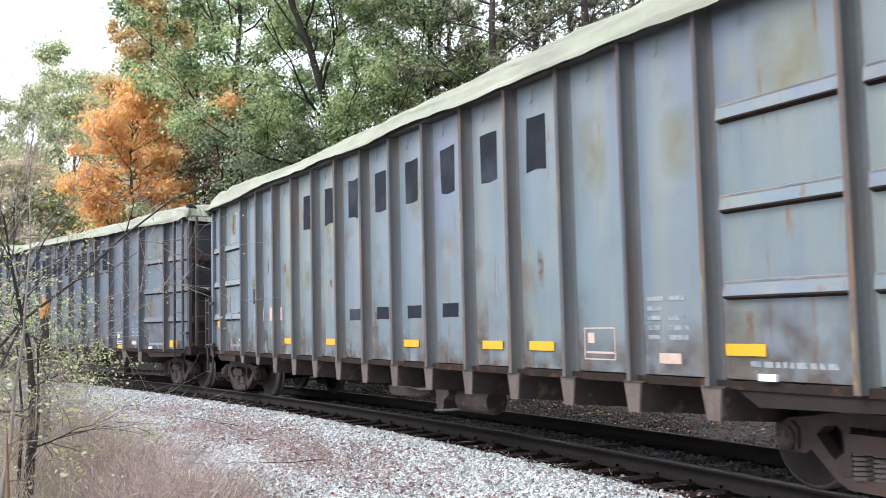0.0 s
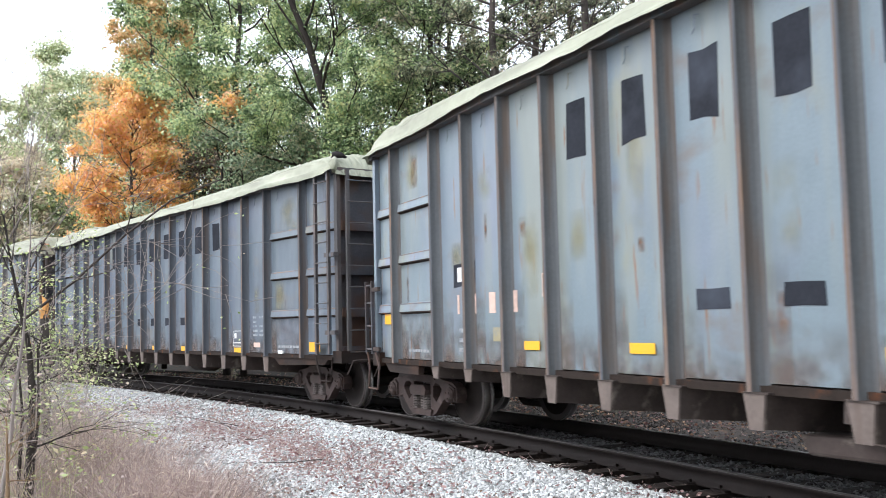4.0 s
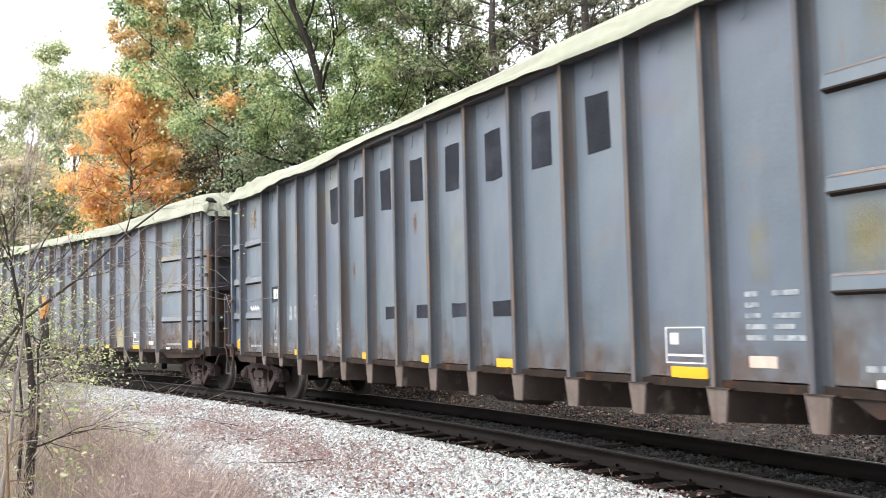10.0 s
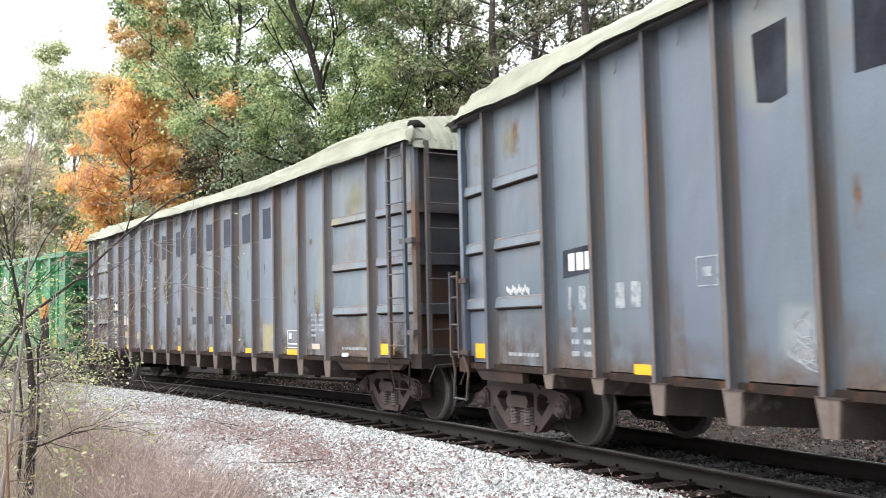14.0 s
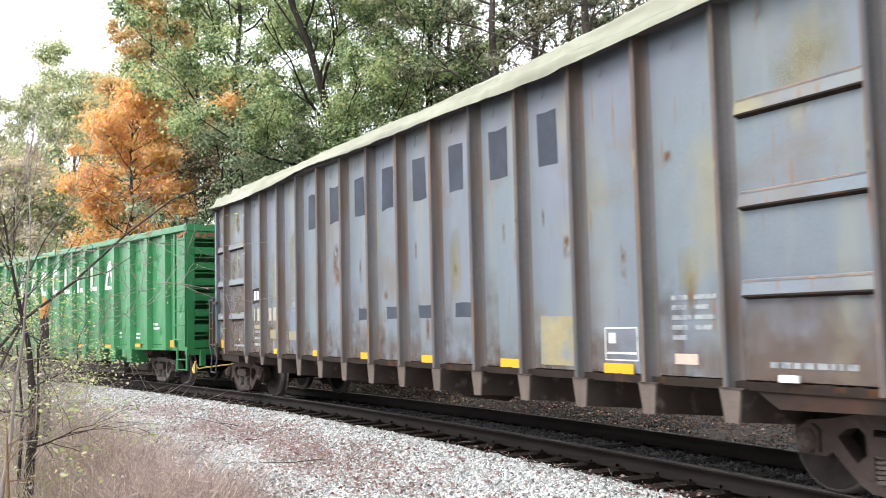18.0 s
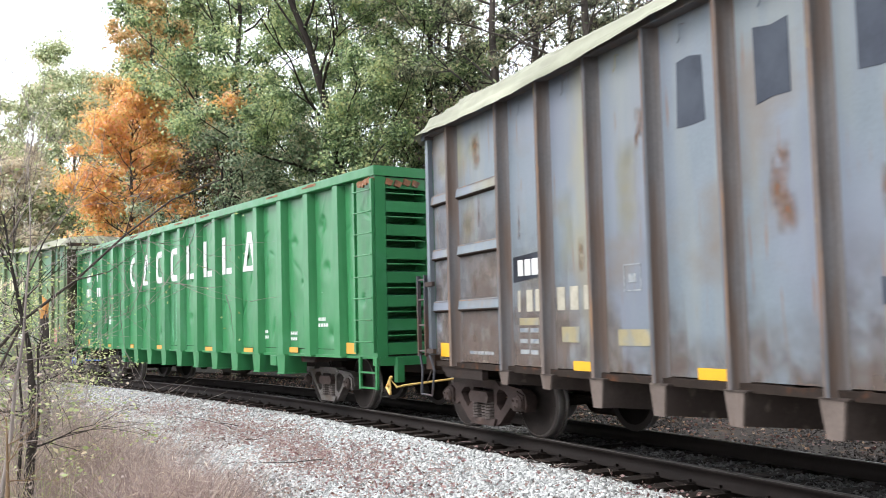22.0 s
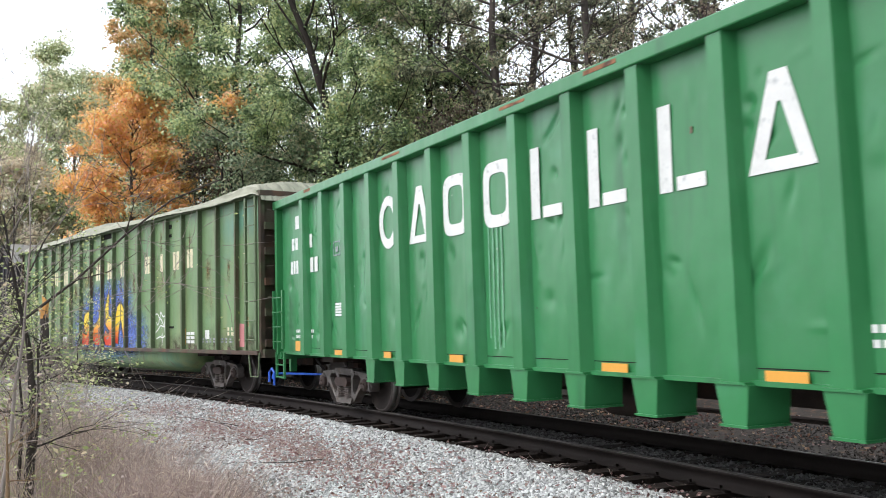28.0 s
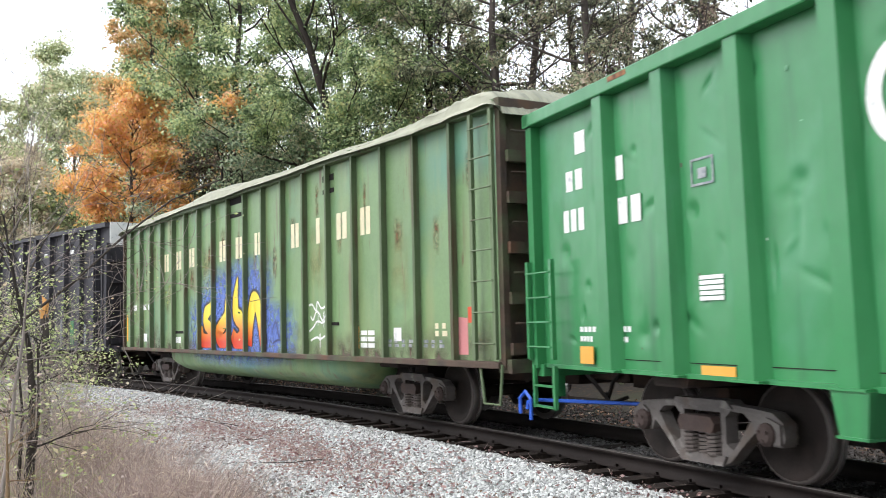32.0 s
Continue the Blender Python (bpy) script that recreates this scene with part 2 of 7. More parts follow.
M["olive"] = material("faded_green_paint", (0.16, 0.262, 0.115), 0.45, bump=0.08, scale=0.7, vary=0.18, wave=0.35, spots=(((0.11, 0.25, 0.17), 0.5, 0.54, 0.7), ((0.235, 0.29, 0.13), 0.8, 0.5, 0.7, TALL), ((0.15, 0.1, 0.06), 1.6, 0.6, 0.75, TALL), ((0.13, 0.07, 0.04), 3.5, 0.66, 0.76, (4, 4, 0.5))))
M["olive_post"] = material("dark_green_steel", (0.12, 0.165, 0.085), 0.6, bump=0.1, scale=1.0, vary=0.2, spots=(((0.11, 0.07, 0.045), 2.0, 0.55, 0.7, TALL),))
M["bay_rust"] = material("brown_rusty_end", (0.075, 0.048, 0.034), 0.8, bump=0.2, vary=0.3, scale=3.0, spots=(((0.12, 0.06, 0.034), 3.0, 0.54, 0.7), ((0.08, 0.1, 0.05), 1.4, 0.5, 0.66), ((0.05, 0.035, 0.03), 2.0, 0.55, 0.7)))
M["black_car"] = material("black_faded_paint", (0.035, 0.033, 0.04), 0.6, bump=0.1, vary=0.25, scale=1.0, spots=(((0.12, 0.1, 0.12), 1.4, 0.6, 0.75, TALL),))
M["blue"] = material("blue_lever_paint", (0.03, 0.12, 0.6), 0.45)
M["gold"] = material("yellow_lever_paint", (0.75, 0.5, 0.15), 0.5)
M["rail"] = material("brown_rail_steel", (0.019, 0.0145, 0.013), 0.7, 0.0, bump=0.1, scale=3.0, vary=0.25, coords="Object", spec=0.15)
M["railhead"] = material("worn_rail_head", (0.15, 0.135, 0.125), 0.45, 0.5)
M["tie"] = material("creosoted_timber", (0.026, 0.02, 0.017), 0.9, bump=0.4, grain=18, scale=2.0, vary=0.35, spots=(((0.075, 0.055, 0.045), 3.0, 0.56, 0.75, (0.3, 3, 3)),), spec=0.15)
M["stone"] = material("pale_crushed_stone", (0.48, 0.487, 0.475), 0.85, bump=0.3, grain=60, scale=0.7, vary=0.14, island=True, tone=(0.22, 1.75), spots=(((0.33, 0.28, 0.26), 0.5, 0.52, 0.68),), spec=0.2)
# darker stone: shade under the train and between sleepers is in its colour
M["stone_dark"] = material("shade_darkened_stone", (0.105, 0.1, 0.096), 0.9, bump=0.3, grain=60, scale=1.2, vary=0.25, island=True, spec=0.2, tone=(0.25, 2.2))
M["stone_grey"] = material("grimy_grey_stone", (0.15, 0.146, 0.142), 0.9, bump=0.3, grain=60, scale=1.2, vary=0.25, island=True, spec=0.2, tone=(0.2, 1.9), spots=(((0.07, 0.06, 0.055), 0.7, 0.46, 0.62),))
# dirty stone beyond the rails, base colour lowered for the shade there
M["stone_mid"] = material("dirty_shade_darkened_stone", (0.05, 0.045, 0.042), 0.9, bump=0.3, grain=60, scale=1.2, vary=0.25, island=True, spec=0.2, tone=(0.2, 2.2), spots=(((0.09, 0.055, 0.04), 0.9, 0.52, 0.68),))
M["bark"] = material("grey_brown_bark", (0.09, 0.075, 0.067), 0.9, bump=0.6, grain=14, scale=2.0, vary=0.3, spec=0.2)
M["bark_dark"] = material("dark_bark", (0.045, 0.037, 0.032), 0.9, bump=0.5, grain=14, scale=2.0, vary=0.3, spec=0.2)
M["twig"] = material("bare_grey_twigs", (0.34, 0.29, 0.265), 0.9, vary=0.3, spec=0.2)
M["leaf_green"] = leaf_material("green_leaves", ((0.07, 0.11, 0.05), (0.19, 0.28, 0.125), (0.37, 0.48, 0.225), (0.58, 0.67, 0.35), (0.76, 0.74, 0.38)))
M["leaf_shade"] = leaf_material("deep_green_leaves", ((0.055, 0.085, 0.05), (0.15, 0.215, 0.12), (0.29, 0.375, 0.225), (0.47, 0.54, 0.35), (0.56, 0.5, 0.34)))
M["leaf_dark"] = leaf_material("dull_green_leaves", ((0.06, 0.07, 0.045), (0.17, 0.195, 0.12), (0.33, 0.36, 0.22), (0.56, 0.56, 0.36), (0.56, 0.43, 0.33)))
M["leaf_orange"] = leaf_material("orange_leaves", ((0.76, 0.45, 0.14), (0.94, 0.57, 0.18), (0.95, 0.62, 0.25), (0.95, 0.5, 0.32), (0.8, 0.7, 0.27)))
M["leaf_peach"] = leaf_material("fading_orange_leaves", ((0.5, 0.46, 0.2), (0.8, 0.54, 0.24), (0.92, 0.6, 0.3), (0.92, 0.64, 0.38), (0.58, 0.6, 0.3)))
M["leaf_lime"] = leaf_material("yellow_green_leaves", ((0.22, 0.27, 0.13), (0.42, 0.48, 0.26), (0.6, 0.64, 0.38), (0.78, 0.78, 0.52), (0.82, 0.7, 0.5)))
M["leaf_rust"] = leaf_material("russet_leaves", ((0.07, 0.05, 0.048), (0.19, 0.13, 0.115), (0.35, 0.25, 0.21), (0.44, 0.38, 0.26), (0.28, 0.31, 0.18)))
M["straw"] = leaf_material("dry_straw", ((0.26, 0.19, 0.17), (0.48, 0.36, 0.32), (0.67, 0.53, 0.45), (0.82, 0.69, 0.56), (0.52, 0.4, 0.38)))
M["tan_dust"] = material("tan_dusted_steel", (0.15, 0.12, 0.105), 0.85, bump=0.15, scale=4.0, vary=0.25, spots=(((0.12, 0.09, 0.075), 3.0, 0.55, 0.7, TALL),), spec=0.15)
M["stain_ochre"] = stain_material("ochre_stain", (0.4, 0.34, 0.15), 0.62, grain=2.6)
M["stain_rust"] = stain_material("rust_stain", (0.27, 0.14, 0.075), 1.0)
M["stain_dust"] = stain_material("brown_dust_stain", (0.2, 0.15, 0.125), 1.0, rise=True)
M["stain_chalk"] = stain_material("chalk_smear", (0.5, 0.52, 0.53), 0.8)
M["truck_pale"] = material("dusty_cast_steel", (0.125, 0.112, 0.106), 0.75, bump=0.25, scale=4.0, vary=0.3, spots=(((0.1, 0.075, 0.06), 3.0, 0.5, 0.7), ((0.28, 0.26, 0.24), 5.0, 0.58, 0.75)), spec=0.2)


def ground_material():
    """Pale gravel beside the rails, dark between them, leaf litter and dry grass away from them, by distance from the
    line.
    """
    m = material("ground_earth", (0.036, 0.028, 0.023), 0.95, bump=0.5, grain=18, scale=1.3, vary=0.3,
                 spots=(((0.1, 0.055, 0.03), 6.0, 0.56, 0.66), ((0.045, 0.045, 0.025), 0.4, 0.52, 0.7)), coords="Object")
    return m


M["ground"] = ground_material()


# ---- mesh helpers ----
class Shape:
    """Gathers faces for one mesh."""

    def __init__(self):
        self.v, self.f = [], []

    def add(self, verts, faces):
        k = len(self.v)
        self.v += [tuple(p) for p in verts]
        self.f += [tuple(i + k for i in f) for f in faces]
        return self

    def box(self, x0, x1, y0, y1, z0, z1):
        return self.add([(x0, y0, z0), (x1, y0, z0), (x1, y1, z0), (x0, y1, z0), (x0, y0, z1), (x1, y0, z1), (x1, y1, z1), (x0, y1, z1)],
                        [(3, 2, 1, 0), (4, 5, 6, 7), (0, 1, 5, 4), (1, 2, 6, 5), (2, 3, 7, 6), (3, 0, 4, 7)])

    def prism(self, outline, y0, y1):
        """An outline in x and z, drawn out from y0 to y1."""
        n = len(outline)
        v = [(x, y0, z) for x, z in outline] + [(x, y1, z) for x, z in outline]
        f = [tuple(range(n)), tuple(range(2 * n - 1, n - 1, -1))] + [(i, i + n, (i + 1) % n + n, (i + 1) % n) for i in range(n)]
        return self.add(v, f)

    def bar(self, outline, x0, x1):
        """An outline in y and z, drawn out from x0 to x1."""
        n = len(outline)
        v = [(x0, y, z) for y, z in outline] + [(x1, y, z) for y, z in outline]
        f = [tuple(range(n - 1, -1, -1)), tuple(range(n, 2 * n))] + [(i, (i + 1) % n, (i + 1) % n + n, i + n) for i in range(n)]
        return self.add(v, f)

    def tube(self, pts, radii, n=8, caps=True):
        """A round bar along pts."""
        pts = [Vector(p) for p in pts]
        if isinstance(radii, (int, float)):
            radii = [radii] * len(pts)
        v, f = [], []
        for i, p in enumerate(pts):
            d = (pts[min(i + 1, len(pts) - 1)] - pts[max(i - 1, 0)]).normalized()
            a = d.orthogonal().normalized() if i == 0 else (a - d * a.dot(d)).normalized()
            b = d.cross(a)
            v += [tuple(p + (a * math.cos(6.28318 * k / n) + b * math.sin(6.28318 * k / n)) * radii[i]) for k in range(n)]
        for i in range(len(pts) - 1):
            f += [(i * n + k, i * n + (k + 1) % n, (i + 1) * n + (k + 1) % n, (i + 1) * n + k) for k in range(n)]
        if caps:
            f += [tuple(range(n - 1, -1, -1)), tuple(range((len(pts) - 1) * n, len(pts) * n))]
        return self.add(v, f)

    def lathe(self, profile, n=24, mid=(0, 0, 0)):
        """A profile of (radius, y) turned about the y axis."""
        v = [(mid[0] + r * math.cos(6.28318 * k / n), mid[1] + y, mid[2] + r * math.sin(6.28318 * k / n)) for r, y in profile for k in range(n)]
        f = [(i * n + k, (i + 1) * n + k, (i + 1) * n + (k + 1) % n, i * n + (k + 1) % n) for i in range(len(profile) - 1) for k in range(n)]
        return self.add(v, f)

    def mesh(self, name, mat):
        me = bpy.data.meshes.new(name)
        me.from_pydata(self.v, [], self.f)
        me.materials.append(mat)
        me.validate()
        bm = bmesh.new()
        bm.from_mesh(me)
        bmesh.ops.recalc_face_normals(bm, faces=bm.faces)
        bm.to_mesh(me)
        bm.free()
        return me


def part(name, data, mat, parent, label="", at=None, smooth=False, bevel=0.0):
    """Links a Shape or a mesh as ONE part of a thing."""
    me = data if isinstance(data, bpy.types.Mesh) else data.mesh(name, mat)
    if smooth:
        me.polygons.foreach_set("use_smooth", [True] * len(me.polygons))
    ob = new(name, me)
    ob.parent = parent
    if at is not None:
        ob.matrix_basis = at
    if bevel:
        bv = ob.modifiers.new("bevel", "BEVEL")
        bv.width, bv.segments, bv.limit_method = bevel, 2, "ANGLE"
    return tagged(ob, label)


def box_of(*a):
    return Shape().box(*a)


def fast_mesh(name, verts, faces, mat):
    """A large mesh out of arrays; all faces have the same number of corners."""
    me = bpy.data.meshes.new(name)
    nv, (nf, k) = len(verts), faces.shape
    me.vertices.add(nv)
    me.vertices.foreach_set("co", np.asarray(verts, dtype=np.float32).ravel())
    me.loops.add(nf * k)
    me.loops.foreach_set("vertex_index", faces.astype(np.int32).ravel())
    me.polygons.add(nf)
    me.polygons.foreach_set("loop_start", np.arange(0, nf * k, k, dtype=np.int32))
    me.update(calc_edges=True)
    me.materials.append(mat)
    return me

# ---- ground, ballast and track ----
def ground_z(w):
    w = abs(w) if w < 0 else w
    if w < 3.6:
        return -0.78
    return -0.66 + min(0.3, max(0.0, (w - 4.5) * 0.1))


def build_ground():
    rs = sorted(set([0.5, 5, 20, 40, 60, 70] + [R - w for w in np.arange(-14, 14.1, 0.5)] + [R + k for k in (16, 18, 21, 25, 30, 36, 45, 60, 80, 120, 200, 400, 900, 2000)]))
    th = np.concatenate([np.arange(-40, 140, 0.5), np.arange(140, 320, 4)])
    v, f = [], []
    for r in rs:
        w = R - r
        for a in th:
            x, y = CX + r * math.cos(radians(a)), CY + r * math.sin(radians(a))
            z = ground_z(w) + 0.05 * noise.noise((x * 0.5, y * 0.5, 0)) + 0.03 * noise.noise((x * 2, y * 2, 3))
            if w < -6:
                z += 0.09 * min(-w - 6, 40) ** 1.0
            v.append((x, y, z))
    n = len(th)
    f = [(i * n + k, (i + 1) * n + k, (i + 1) * n + (k + 1) % n, i * n + (k + 1) % n) for i in range(len(rs) - 1) for k in range(n)]
    me = fast_mesh("ground", v, np.array(f), M["ground"])
    me.polygons.foreach_set("use_smooth", [True] * len(me.polygons))
    tagged(new("ground", me), "earth with fallen brown leaves and thin grass", "ground", kind="structure")


BED = ((-4.2, -0.8), (-3.4, -0.62), (-1.9, -0.27), (-1.3, -0.21), (-0.6, -0.21), (0.6, -0.21), (0.85, -0.235), (1.1, -0.225), (1.4, -0.225), (1.7, -0.27), (2.4, -0.41), (3.6, -0.6), (4.3, -0.67), (4.9, -0.8))


def bed_z(w):
    return float(np.interp(w, [b[0] for b in BED], [b[1] for b in BED]))


def build_ballast():
    ss = np.arange(-110, 60, 0.4)
    ws = [b[0] for b in BED[:4]] + list(np.arange(-1, 4.95, 0.25))
    v = []
    for s in ss:
        for w in ws:
            wob = 0.25 * noise.noise((s * 0.35, 0, 7)) if w > 3 else 0.0
            x, y, _ = on_track(s, w + wob)
            v.append((x, y, bed_z(w) + 0.025 * noise.noise((x * 3, y * 3, 1))))
    n = len(ws)
    f = [(i * n + k, i * n + k + 1, (i + 1) * n + k + 1, (i + 1) * n + k) for i in range(len(ss) - 1) for k in range(n - 1)]
    me = fast_mesh("ballast", v, np.array(f), M["stone_bed"])
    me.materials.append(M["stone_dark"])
    # from the sleepers inward the bed takes the shade-darkened stone
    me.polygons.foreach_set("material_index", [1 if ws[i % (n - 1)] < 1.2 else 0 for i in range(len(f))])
    tagged(new("ballast_bed", me), "bed of pale crushed stone under the rails", "ballast", kind="structure")

    # loose stones: six corners each, squashed and turned
    def stones(name, count, s0, s1, wfun, size, mat, label):
        rng = np.random.default_rng(len(name))
        s = s0 + (s1 - s0) * rng.random(count)
        w = wfun(rng, count)
        a = HEAD - s / R
        z = np.interp(w, [b[0] for b in BED], [b[1] for b in BED])
        z = np.where(w < -2, np.maximum(z, [ground_z(q) for q in w]), z)
        c = np.stack([CX - (R - w) * np.sin(a), CY + (R - w) * np.cos(a), z + size * 0.25], 1)
        base = np.array([(1, 0, 0), (0, 1, 0), (-1, 0, 0), (0, -1, 0), (0, 0, 1), (0, 0, -1)], float)
        pts = base[None] * (size * (0.35 + 0.5 * rng.random((count, 6, 1))))
        pts += size * 0.22 * rng.standard_normal((count, 6, 3))
        q = rng.standard_normal((count, 4))
        q /= np.linalg.norm(q, axis=1)[:, None]
        u, ww = q[:, None, 1:], q[:, None, :1]
        t = 2 * np.cross(np.broadcast_to(u, pts.shape), pts)
        pts = pts + ww * t + np.cross(np.broadcast_to(u, pts.shape), t)
        faces = np.array([(0, 1, 4), (1, 2, 4), (2, 3, 4), (3, 0, 4), (1, 0, 5), (2, 1, 5), (3, 2, 5), (0, 3, 5)])
        f = (faces[None] + 6 * np.arange(count)[:, None, None]).reshape(-1, 3)
        me = fast_mesh(name, (pts + c[:, None]).reshape(-1, 3), f, mat)
        tagged(new(name, me), label, "gravel", kind="stuff")

    def pebbles(name, count, s0, s1, w0, w1, size, mat, label, drop=0.0):
        """Rounded stones of twelve corners, where they lie nearest."""
        rng = np.random.default_rng(91)
        g = (1 + 5 ** 0.5) / 2
        base = np.array([(-1, g, 0), (1, g, 0), (-1, -g, 0), (1, -g, 0), (0, -1, g), (0, 1, g), (0, -1, -g), (0, 1, -g), (g, 0, -1), (g, 0, 1), (-g, 0, -1), (-g, 0, 1)]) / (1 + g * g) ** 0.5
        d = ((base[:, None] - base[None]) ** 2).sum(2)
        near = d < 1.2
        faces = [(a, b, c) if np.dot(np.cross(base[b] - base[a], base[c] - base[a]), base[a]) > 0 else (a, c, b) for a in range(12) for b in range(a) for c in range(b) if near[a, b] and near[b, c] and near[a, c]]
        s, w = s0 + (s1 - s0) * rng.random(count), w0 + (w1 - w0) * rng.random(count)
        a = HEAD - s / R
        k = size * (0.6 + 0.8 * rng.random(count) ** 1.5)
        z = np.interp(w, [b[0] for b in BED], [b[1] for b in BED]) + 0.2 * size + 0.25 * size * rng.random(count) - drop
        c = np.stack([CX - (R - w) * np.sin(a), CY + (R - w) * np.cos(a), z], 1)
        pts = base[None] * (0.5 + 0.12 * rng.standard_normal((count, 12, 1))) * np.stack([np.ones(count), 0.62 + 0.3 * rng.random(count), 0.45 + 0.3 * rng.random(count)], 1)[:, None]
        q = rng.standard_normal((count, 4))
        q /= np.linalg.norm(q, axis=1)[:, None]
        u, ww = q[:, None, 1:], q[:, None, :1]
        t = 2 * np.cross(np.broadcast_to(u, pts.shape), pts)
        pts = (pts + ww * t + np.cross(np.broadcast_to(u, pts.shape), t)) * k[:, None, None]
        f = (np.array(faces)[None] + 12 * np.arange(count)[:, None, None]).reshape(-1, 3)
        me = fast_mesh(name, (pts + c[:, None]).reshape(-1, 3), f, mat)
        tagged(new(name, me), label, "gravel", kind="stuff")

    def shoulder(rng, n):
        return 1.24 + 3.16 * rng.random(n) ** 1.1

    stones("crushed_stone", 72000, -34, 9, shoulder, 0.042, M["stone"], "loose pale grey crushed stone on the shoulder")
    pebbles("rounded_stone", 40000, -4, 9, 1.22, 3.4, 0.052, M["stone"], "pale grey and white stones beside the sleepers")
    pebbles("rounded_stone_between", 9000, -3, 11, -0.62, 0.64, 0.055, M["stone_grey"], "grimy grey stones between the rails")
    pebbles("stone_at_sleeper_ends", 8500, -4, 9, 0.84, 1.28, 0.042, M["stone"], "pale stones between the ends of the sleepers", 0.03)
    pebbles("dark_stone_at_sleepers", 4000, -8, 9, 0.8, 1.25, 0.045, M["stone_dark"], "stones darkened for the shaded gaps between the sleeper ends", 0.02)
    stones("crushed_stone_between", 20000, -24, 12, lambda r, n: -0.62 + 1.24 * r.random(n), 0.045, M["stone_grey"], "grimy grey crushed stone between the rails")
    stones("crushed_stone_beyond", 46000, -26, 14, lambda r, n: -0.8 - 6.0 * r.random(n) ** 1.15, 0.05, M["stone_mid"], "crushed stone beyond the rails, darkened for the train's shade")


def build_track():
    track = tagged(new("railway_track"), "single railway track on dark timber sleepers, curving away", "track", kind="structure")
    prof = [(-0.07, -0.17), (0.07, -0.17), (0.07, -0.155), (0.012, -0.13), (0.012, -0.045), (0.036, -0.035), (0.036, -0.006), (0.028, 0), (-0.028, 0), (-0.036, -0.006), (-0.036, -0.035), (-0.012, -0.045), (-0.012, -0.13), (-0.07, -0.155)]
    ss = np.arange(-110, 60, 0.5)
    for side, lab in ((0.7535, "near rail"), (-0.7535, "far rail")):
        v = []
        for s in ss:
            for w, z in prof:
                x, y, _ = on_track(s, side + w)
                v.append((x, y, z - side * 0.0065))
        n = len(prof)
        f = np.array([(i * n + k, (i + 1) * n + k, (i + 1) * n + (k + 1) % n, i * n + (k + 1) % n) for i in range(len(ss) - 1) for k in range(n)])
        me = fast_mesh("rail", v, f, M["rail"])
        me.materials.append(M["railhead"])
        me.polygons.foreach_set("material_index", [1 if i % n in (6, 7) else 0 for i in range(len(f))])
        ob = new("rail", me)
        ob.parent = track
        tagged(ob, "brown steel rail with a worn bright head")
    v, f = [], []
    for s in np.arange(-30, 24, 1.0):
        for dw, dz in ((-0.04, -0.02), (-0.035, 0.12), (0.035, 0.12), (0.04, -0.02)):
            x, y, _ = on_track(s, -6.4 + dw)
            v.append((x, y, ground_z(6.4) + dz + 0.02 * noise.noise((s * 0.2, 0, 4))))
    f = np.array([(i * 4 + k, i * 4 + 4 + k, i * 4 + 5 + k, i * 4 + 1 + k) for i in range(53) for k in range(3)])
    tagged(new("old_rail", fast_mesh("old_rail", v, f, M["rail"])), "old rail lying in the leaf litter beyond the track", "rail", kind="structure")
    rng = random.Random(4)
    meshes = []
    for i in range(5):
        h = Shape()
        d = [rng.uniform(-0.012, 0.012) for _ in range(8)]
        h.box(-0.115 + d[0], 0.115 + d[1], -1.3 + d[2] * 4, 1.3 + d[3] * 4, -0.36, -0.17 + d[4] * 0.4)
        meshes.append(h.mesh("sleeper", M["tie"]))
    plate = box_of(-0.1, 0.1, -0.18, 0.18, -0.172, -0.155).mesh("tie_plate", M["rail"])
    spike = box_of(-0.012, 0.012, -0.012, 0.02, -0.16, -0.125).mesh("spike", M["rail"])
    s, i = -75.0, 0
    while s < 22:
        x, y, a = on_track(s)
        m = pose(x, y, 0, 0, 0, math.degrees(a) + rng.uniform(-1.2, 1.2))
        tie = part("sleeper", meshes[i % 5], None, track, at=m @ Matrix.Translation((0, rng.uniform(-0.05, 0.05), rng.uniform(-0.012, 0.004))))
        if -30 < s < 8:
            for y in (-0.7535, 0.7535):
                pl = part("tie_plate", plate, None, tie, at=pose(0, y, 0))
            for y in (-0.86, -0.645):
                part("spike", spike, None, tie, at=pose(0.05 * rng.choice((-1, 1)), y, 0))
        s += 0.53 + rng.uniform(-0.03, 0.03)
        i += 1


M["stone_bed"] = material("gravel_bed", (0.36, 0.35, 0.335), 0.95, bump=1.0, grain=26, scale=9.0, vary=0.45, spots=(((0.2, 0.15, 0.13), 1.0, 0.56, 0.7),))


